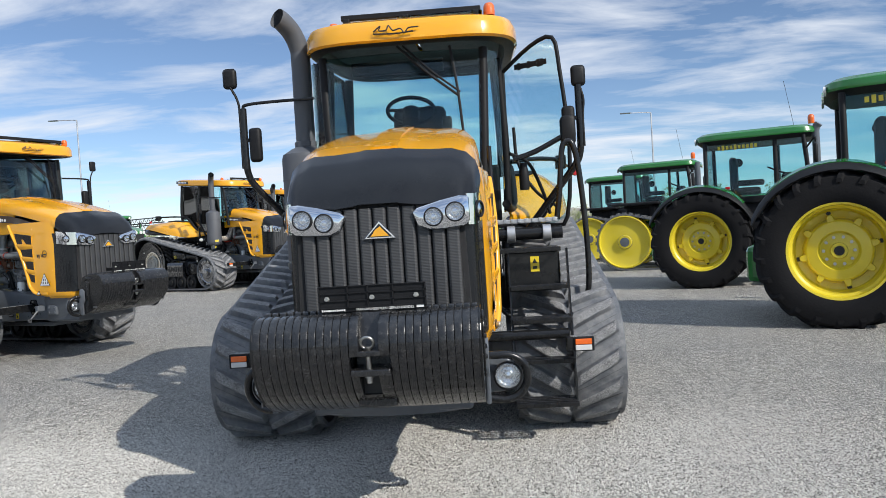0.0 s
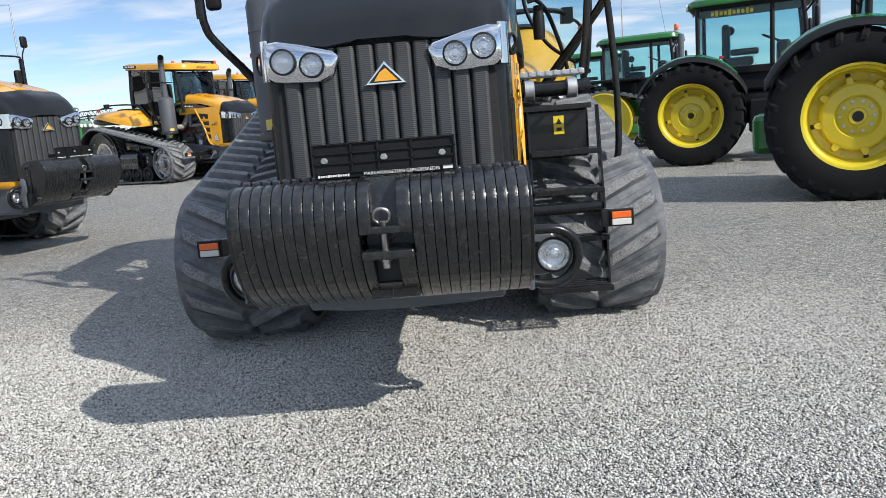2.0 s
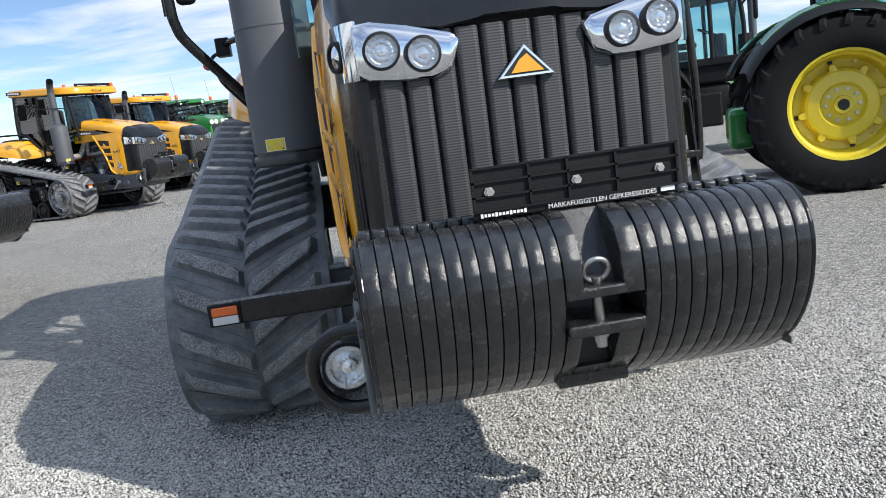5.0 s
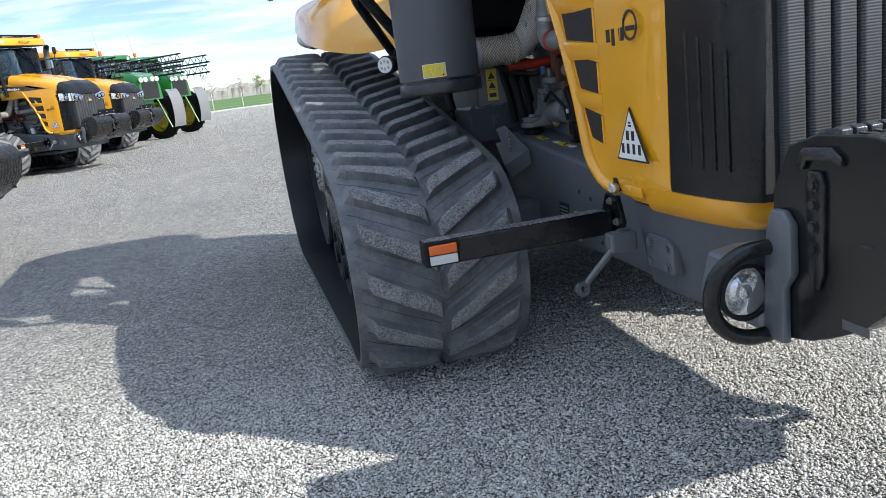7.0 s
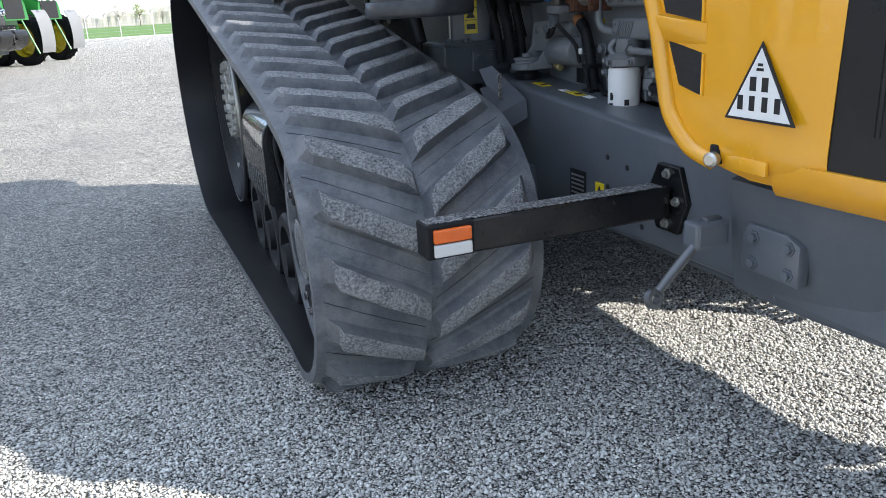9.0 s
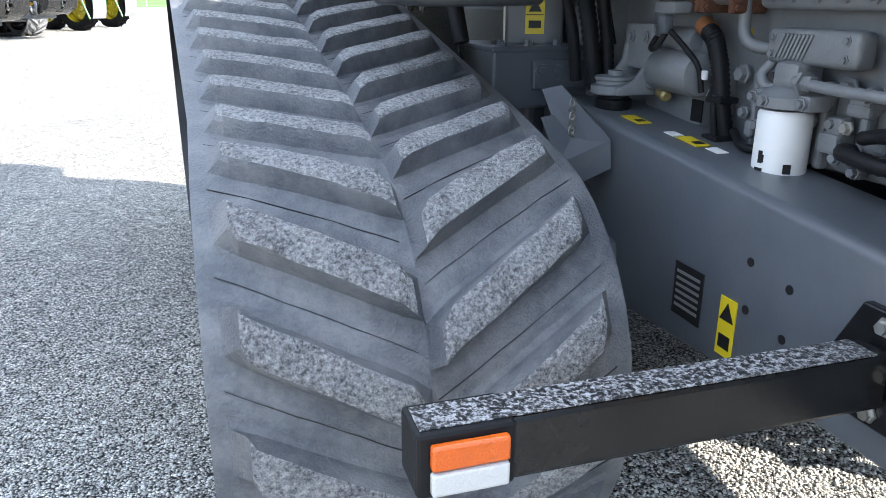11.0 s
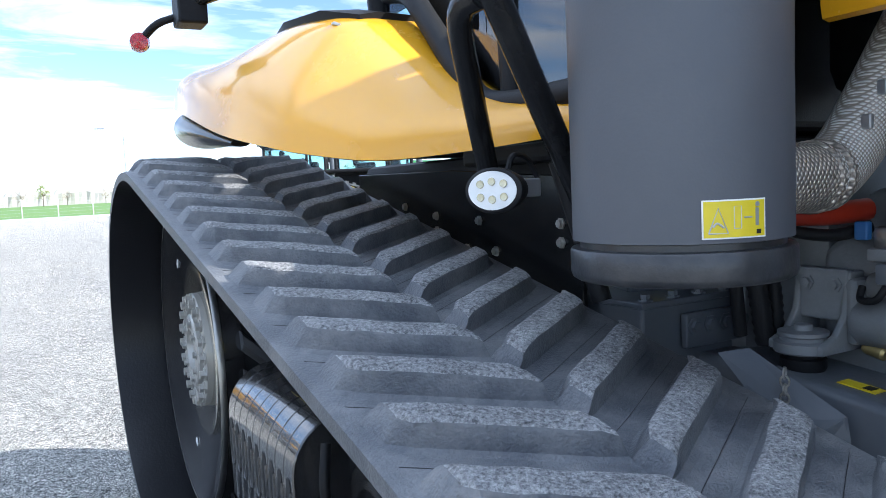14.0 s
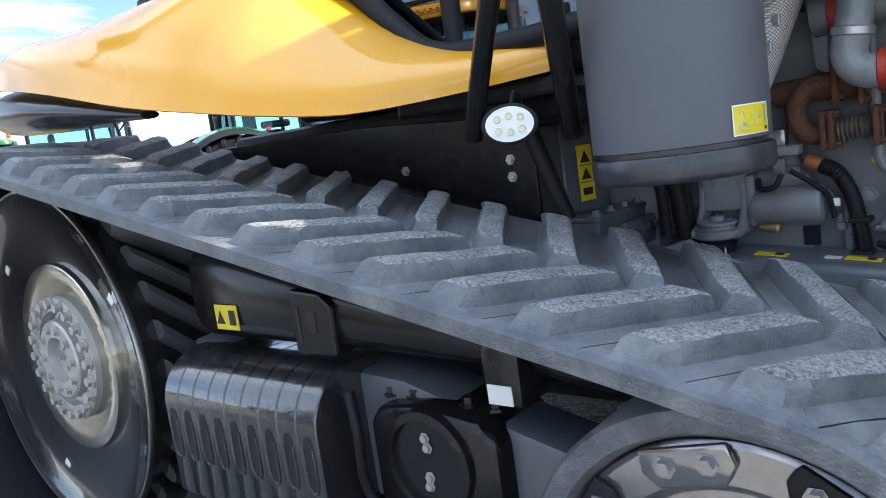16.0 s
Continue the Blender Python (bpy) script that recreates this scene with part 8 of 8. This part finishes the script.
def green_track_tractor(m, label):
    """Rubber-tracked green tractor, drive wheel axle at y = 0, facing -y."""
    root = thing("green_track_tractor", label, "tractor", m, group="green track tractors")
    cz, r2, r1, ly = 0.80, 0.75, 0.42, -2.55
    for side in (-1, 1):
        mid = side * 1.05
        # belt as a closed band round the two wheels
        pts = []
        phi = math.acos((r1 - r2) / math.hypot(ly, cz - r1 - 0.05))
        n = 80
        hull = []
        for i in range(200):
            t = 2 * math.pi * i / 200
            c, s = math.cos(t), math.sin(t)
            h1 = r2 + 0.0
            p2 = (r2 * c, cz + r2 * s)
            p1 = (ly + r1 * c, r1 + 0.05 + r1 * s)
            hull.append(p2 if p2[0] * c + p2[1] * s >= p1[0] * c + p1[1] * s else p1)
        bm = bmesh.new()
        R = []
        for i, (y, z) in enumerate(hull):
            t = 2 * math.pi * i / 200
            c, s = math.cos(t), math.sin(t)
            R.append([bm.verts.new(q) for q in ((mid - 0.3, y, z), (mid + 0.3, y, z), (mid + 0.3, y + 0.04 * c, z + 0.04 * s), (mid - 0.3, y + 0.04 * c, z + 0.04 * s))])
        for i in range(200):
            for k in range(4):
                if (R[i][k].co - R[(i + 1) % 200][k].co).length > 1e-6:
                    bm.faces.new((R[i][k], R[i][(k + 1) % 4], R[(i + 1) % 200][(k + 1) % 4], R[(i + 1) % 200][k]))
        belt = part("track_belt", bm, RUBBER, root, "black rubber track belt", smooth=40)
        # tread bars along the belt
        bm = bmesh.new()
        line, run = [], 0
        for i in range(200):
            a, b = Vector(hull[i]), Vector(hull[(i + 1) % 200])
            t = 2 * math.pi * (i + 0.5) / 200
            length = (b - a).length
            k = 0.0
            while run < length:
                p = a + (b - a) * (run / length) if length > 0 else a
                nrm = Vector((math.cos(t), math.sin(t)))
                q = p + nrm * 0.055
                o = box((0, 0, 0), (0.58, 0.07, 0.05), 0.0)
                o.transform(Matrix.Translation((mid, q.x, q.y)) @ pose(0, 0, 0, math.degrees(t) - 90))
                merge(bm, o)
                run += 0.17
            run -= length
        part("tread", bm, RUBBER, belt, kind="stuff")
        for dx in (0.2, -0.2):
            mm = towards((side * (1 if dx > 0 else -1), 0, 0), (mid + side * dx, 0, cz))
            w = part("drive_wheel", lathe([(0.74, -0.1), (0.74, 0.1), (0.71, 0.11), (0.69, 0.05), (0.60, 0.01), (0.34, 0.03), (0.2, 0.03), (0.18, 0.09), (0.0, 0.09)], 56, None, mm), JDYELLOW, root, "yellow drive wheel disc", smooth=35)
            if dx > 0:
                part("wheel_hub", lathe([(0.20, 0.032), (0.2, 0.05), (0.13, 0.055), (0.13, 0.10), (0.0, 0.11)], 32, None, mm), GREYPAINT, w, smooth=35)
                for i in range(14):
                    a = 2 * math.pi * i / 14
                    part("wheel_nut", bolt(mm @ Vector((0.165 * math.cos(a), 0.165 * math.sin(a), 0.05)), (side, 0, 0), 0.016, 0.03), STEEL, w)
            part("idler", lathe([(0.41, -0.09), (0.41, 0.09), (0.36, 0.09), (0.33, 0.03), (0.0, 0.05)], 40, None, towards((side, 0, 0), (mid + side * dx, ly, r1 + 0.05))), JDYELLOW, root, smooth=35)
        for y in (-0.95, -1.35, -1.75):
            rl = part("bogie_roller", lathe([(0.17, -0.2), (0.17, 0.22), (0.12, 0.23), (0.10, 0.2), (0.0, 0.21)], 28, None, towards((side, 0, 0), (mid, y, 0.22))), BLACKPLASTIC, root, smooth=35)
            for k in range(6):
                part("roller_bolt", bolt(Vector((mid + side * 0.22, y + 0.08 * math.cos(k * 1.047), 0.22 + 0.08 * math.sin(k * 1.047))), (side, 0, 0), 0.01, 0.012), STEEL, rl)
        part("track_frame", box((mid, -1.3, 0.55), (0.16, 1.6, 0.3), 0.05), GREEN, root)
        part("fender", box((side * 0.98, -0.3, 1.85), (0.5, 1.3, 0.08), 0.03), BLACKPLASTIC, root)
        part("ribbed_tank", box((side * 0.78, -1.2, 1.55), (0.4, 1.1, 0.5), 0.08), BLACKPLASTIC, root, smooth=50)
        for k in range(8):
            part("tank_rib", box((side * 0.985, -0.80 - 0.12 * k, 1.55), (0.03, 0.05, 0.40), 0.015), BLACKPLASTIC, root)
    part("chassis", box((0, -1.5, 1.1), (0.6, 3.4, 0.5), 0.05), GREEN, root)
    green_cab(root, -1.75, 0.05, 0.80, 1.85, 2.80, False)
    green_hood(root, -4.0, -1.78)
    part("exhaust_stack", tube([(-0.62, -1.95, 1.8), (-0.62, -1.95, 2.5), (-0.62, -1.95, 2.9)], 0.08, 14, steps=1), GREYPAINT, root, smooth=60)
    return root


SHIELDGREY = mat("dull_grey_plastic", (0.20, 0.205, 0.21), 0.6, 0, 0.12, 3, 0.05, 40)


def sprayer(m, label):
    """Self-propelled sprayer facing -y: tall narrow wheels, hood, folded boom, ladder."""
    root = thing("self_propelled_sprayer", label, "sprayer", m, group="green sprayers")
    for side in (-1, 1):
        for y in (0.0, 3.6):
            tyre_wheel("wheel", root, side, side * 1.35, y, 0.88, 0.36, 0.56, 20)
            part("wheel_leg", tube([(side * 1.1, y, 0.85), (side * 1.05, y, 1.3), (side * 0.6, y + 0.1, 1.55)], 0.10, 10), GREEN, root, smooth=60)
        rows = [[(side * (1.35 + w), -0.42 - 0.62 * math.cos(a * 0.75), 1.0 + 0.86 * math.sin(a)) for w in (-0.27, -0.18, 0.0, 0.18, 0.27)] for a in np.linspace(-0.75, 1.25, 12)]
        part("crop_shield", sheet(rows, 0.02), SHIELDGREY, root, "pale grey crop shield", smooth=50)
        # folded boom along the side
        for z, x in ((2.35, 1.35), (2.75, 1.42)):
            bm = tube([(side * x, -1.7, z), (side * x, 4.0, z)], 0.035, 6, steps=1)
            tube([(side * x, -1.6, z + 0.28), (side * x, 4.0, z + 0.28)], 0.03, 6, bm, steps=1)
            for k in range(15):
                ya = -1.6 + k * 0.38
                tube([(side * x, ya, z), (side * x, ya + 0.19, z + 0.28), (side * x, ya + 0.38, z)], 0.016, 5, bm, steps=1)
                tube([(side * x, ya + 0.1, z), (side * x, ya + 0.1, z - 0.16)], 0.014, 5, bm, steps=1)
            part("boom", bm, CASTBLACK, root, "black folded spray boom")
    hd = part("hood", loft([[(-0.5, y, 1.5), (-w, y, t - 0.3), (-w * 0.7, y, t), (w * 0.7, y, t), (w, y, t - 0.3), (0.5, y, 1.5)] for y, w, t in ((-1.3, 0.45, 2.3), (-1.0, 0.58, 2.45), (0.0, 0.62, 2.6))]), GREEN, root, "green sprayer hood", smooth=40)
    part("grille", box((0, -1.31, 1.85), (0.7, 0.03, 0.6), 0.01), MESHBLACK, hd)
    for x in (-0.35, -0.15, 0.15, 0.35):
        part("headlamp", lathe([(0.09, 0), (0.09, 0.03), (0.0, 0.04)], 20, None, towards((0, -1, 0), (x, -1.30, 2.22))), CLEARLENS, hd)
    part("frame", box((0, 1.6, 1.45), (0.8, 5.0, 0.25), 0.04), GREEN, root)
    part("tank", loft([[(0.9 * math.cos(t) ** 1, y, 2.2 + 0.55 * math.sin(t)) for t in np.linspace(0, 2 * math.pi, 20)[:-1]] for y in (2.2, 2.35, 4.0, 4.15)]), GREEN, root, "green spray tank", smooth=50)
    green_cab(root, 0.35, 1.75, 0.72, 1.95, 3.05, False)
    ld = part("ladder", tube([(-1.0, -0.6, 0.55), (-1.0, 0.1, 1.9)], 0.03, 8, steps=1), GREEN, root, "green access ladder")
    part("ladder_rail", tube([(-1.45, -0.6, 0.55), (-1.45, 0.1, 1.9), (-1.45, 0.2, 2.7)], 0.03, 8, steps=1), GREEN, ld)
    for k in range(6):
        f = (k + 0.5) / 6
        part("rung", box((-1.22, -0.6 + 0.7 * f, 0.55 + 1.35 * f), (0.46, 0.14, 0.035), 0.006), GREEN, ld)
    part("ladder", tube([(1.0, -0.9, 0.4), (1.0, -0.2, 1.9), (1.0, -0.1, 2.7)], 0.03, 8, steps=1), GREEN, root)
    return root


TH = 67.6
def seat_at(x, y, half, th=TH):
    """The pose that puts the middle of a right-hand wheel face at (x, y)."""
    c, s = math.cos(radians(th)), math.sin(radians(th))
    return pose(x + half * c, y + half * s, 0, 0, 0, th)


gt = green_tractor(seat_at(4.73, 9.79, 1.2), "green wheeled tractor with yellow rims and amber beacon")
copy_thing(gt, seat_at(4.70, 15.6, 1.2))
tt = green_track_tractor(seat_at(4.35, 21.9, 1.3), "green rubber-tracked tractor with yellow drive wheels")
copy_thing(tt, seat_at(4.1, 27.3, 1.3))
sp = sprayer(pose(-6.5, 34.9, 0, 0, 0, 47) @ Matrix.Scale(1.06, 4), "green sprayer with folded black boom and ladder")
copy_thing(sp, pose(-5.7, 38.2, 0, 0, 0, 47))
g4 = copy_thing(gt, pose(-10.5, 34.3, 0, 0, 0, 47))
tagged(g4, "green wheeled tractor between yellow tractors and sprayers")
copy_thing(gt, pose(-26.0, 47.0, 0, 0, 0, 60))
copy_thing(sp, pose(-21.0, 44.0, 0, 0, 0, 60))

red = copy_thing(gt, pose(-17.5, 17.0, 0, 0, 0, 70))
REDPAINT = mat("red_paint", (0.42, 0.018, 0.012), 0.25, 0, 0.06, 3, 0.012, 160, coat=0.6)
red.name = "red_tractor"
tagged(red, "red wheeled tractor mirrored in the cab glass", "tractor")
for o in red.children_recursive:
    if o.type == "MESH" and GREEN.name in [m.name for m in o.data.materials if m]:
        o.data = o.data.copy()
        o.data.materials[0] = REDPAINT
copy_thing(gt, pose(-19.5, 12.0, 0, 0, 0, 70))


def hall():
    """White sheet-metal hall with bands of windows along the yard's far side."""
    root = thing("hall", "white sheet-metal hall with bands of windows", "building", pose(-52, 14, 0, 0, 0, 0))
    part("wall", box((0, 0, 4.5), (0.3, 60, 9.0), 0.02), HALLWHITE, root)
    for z in (2.2, 4.6, 7.0):
        for k in range(14):
            w = part("window", box((0.16, -27.3 + k * 4.2, z), (0.06, 3.4, 1.2), 0.01), MESHBLACK, root)
            part("window_sill", box((0.20, -27.3 + k * 4.2, z - 0.66), (0.12, 3.5, 0.08), 0.01), HALLWHITE, w)
    part("roof", box((-4, 0, 9.1), (9.0, 61, 0.3), 0.05), HALLWHITE, root)


HALLWHITE = mat("white_sheet_metal", (0.72, 0.73, 0.73), 0.5, 0, 0.05, 0.5, 0.05, 6)
hall()

# ---- far edge of the yard ----
part("kerb", box((0, 84.0, 0.04), (400, 1.2, 0.12), 0.02), CONCRETE, None, "pale concrete edge of the yard", kind="structure")["category"] = "kerb"
GRASS = mat("young_crop", (0.085, 0.17, 0.03), 0.9, 0, 0.35, 0.35, 0.6, 3, dirt=(0.16, 0.20, 0.05), dirt_amt=0.6, dscale=0.06)
bm = bmesh.new()
bmesh.ops.create_grid(bm, x_segments=60, y_segments=20, size=1)
for v in bm.verts:
    v.co = Vector((v.co.x * 700, 330 + v.co.y * 245, 0.06 + 0.4 * max(0, v.co.y)))
part("field", bm, GRASS, None, "bright green field of young crop", kind="structure")["category"] = "field"


def fence():
    root = thing("wire_fence", "thin grey wire fence along the yard edge", "fence", kind="structure")
    for k in range(70):
        x = -90 + k * 3.0
        part("fence_post", tube([(x, 85.2, 0), (x, 85.2, 1.9)], 0.04, 6, steps=1), CONCRETE, root)
    for z in (0.3, 0.6, 0.9, 1.2, 1.5, 1.8):
        part("fence_wire", tube([(-92, 85.2, z), (120, 85.2, z)], 0.006, 4, steps=1), GALV, root)


fence()


def light_pole(x, y, h, turn):
    root = thing("light_pole", "tall galvanised yard light with single arm", "street lamp", pose(x, y, 0, 0, 0, turn), group="yard lights")
    part("pole", tube([(0, 0, 0), (0, 0, h)], [0.10, 0.05], 12, steps=1), GALV, root, smooth=60)
    part("arm", tube([(0, 0, h - 0.02), (0.5, 0, h + 0.03), (1.6, 0, h + 0.06)], 0.035, 8), GALV, root, smooth=60)
    part("lamp_head", box((1.95, 0, h + 0.06), (0.8, 0.3, 0.08), 0.03), GREYPAINT, root)
    part("foot_box", box((0, 0, 0.25), (0.4, 0.4, 0.5), 0.03), CONCRETE, root)


light_pole(-32.2, 60, 12.1, 180)
light_pole(13.6, 60, 9.5, 180)
light_pole(5.6, 79, 7.7, 180)


# ---- trees ----
BARK = mat("bark", (0.12, 0.095, 0.07), 0.9, 0, 0.3, 3, 0.5, 8)
LEAF = mat("spring_leaf", (0.16, 0.19, 0.045), 0.7, 0, 0.35, 0.6)
TWIG = mat("bare_twigs", (0.23, 0.18, 0.14), 0.9, 0, 0.35, 0.4)


def tree(x, y, h, leaf, seed, spread=0.36):
    rng = random.Random(seed)
    root = thing("tree", "bare brown tree just coming into leaf" if leaf is TWIG else "tree in fresh yellow-green leaf", "tree", pose(x, y, 0), group="trees beyond the field")
    bm = tube([(0, 0, 0), (0.1, 0, h * 0.3), (0, 0.1, h * 0.6)], [h * 0.025, h * 0.012], 7)
    for k in range(7):
        a, z = rng.uniform(0, 6.28), h * rng.uniform(0.25, 0.55)
        d = Vector((math.cos(a), math.sin(a), 0))
        tube([Vector((0, 0, z)), d * h * 0.14 + Vector((0, 0, z + h * 0.14)), d * h * 0.26 + Vector((0, 0, z + h * 0.32))], [h * 0.011, h * 0.003], 5, bm, steps=3)
    part("trunk", bm, BARK, root)
    verts, faces = [], []
    clumps = [(rng.uniform(0, 6.28), rng.uniform(0.1, 1) ** 0.6, rng.uniform(0.28, 0.98)) for _ in range(26)]
    for a, q, zz in clumps:
        rr = h * spread * q * math.sin(math.pi * min(1, 0.18 + zz * 0.8)) 
        c = Vector((rr * math.cos(a), rr * math.sin(a), h * zz))
        for _ in range(26):
            p = c + Vector((rng.gauss(0, 1), rng.gauss(0, 1), rng.gauss(0, 0.8))) * h * 0.06
            u = Vector((rng.gauss(0, 1), rng.gauss(0, 1), rng.gauss(0, 1))).normalized() * h * rng.uniform(0.012, 0.03)
            w = u.orthogonal().normalized() * u.length * (0.35 if leaf is TWIG else 0.8)
            i = len(verts)
            verts += [p - u, p + w, p + u, p - w]
            faces.append((i, i + 1, i + 2, i + 3))
    me = bpy.data.meshes.new("crown")
    me.from_pydata(verts, [], faces)
    me.materials.append(leaf)
    ob = new("crown", me)
    ob.parent = root


rng = random.Random(3)
for k in range(46):
    x = -210 + k * 10.5 + rng.uniform(-4, 4)
    near = rng.random()
    tree(x, 340 + rng.uniform(-30, 60), rng.uniform(6, 11), TWIG if rng.random() < 0.68 else LEAF, 100 + k, 0.5)
for x, y, h in ((22, 172, 5), (30, 168, 4.5), (42, 175, 8), (54, 180, 8), (66, 172, 9)):
    tree(x, y, h, LEAF, int(x * 7) + 500, 0.55)
HAZE = mat("hazy_woods", (0.33, 0.31, 0.29), 0.95, 0, 0.25, 0.5, dirt=(0.30, 0.33, 0.22), dirt_amt=0.7, dscale=0.03)
rng = random.Random(8)
ridge, h = [], 6.0
for k in range(520):
    h = min(9.0, max(4.0, h + rng.uniform(-0.6, 0.6)))
    x, top = -420 + k * 1.8, h + rng.uniform(-0.5, 0.5)
    ridge.append([(x, 419, 0), (x, 419 + rng.uniform(0, 2), top * 0.7), (x, 423, top), (x, 430, 0)])
part("far_wood", loft(ridge), HAZE, None, "far brown line of leafless woods", kind="stuff")["category"] = "woods"
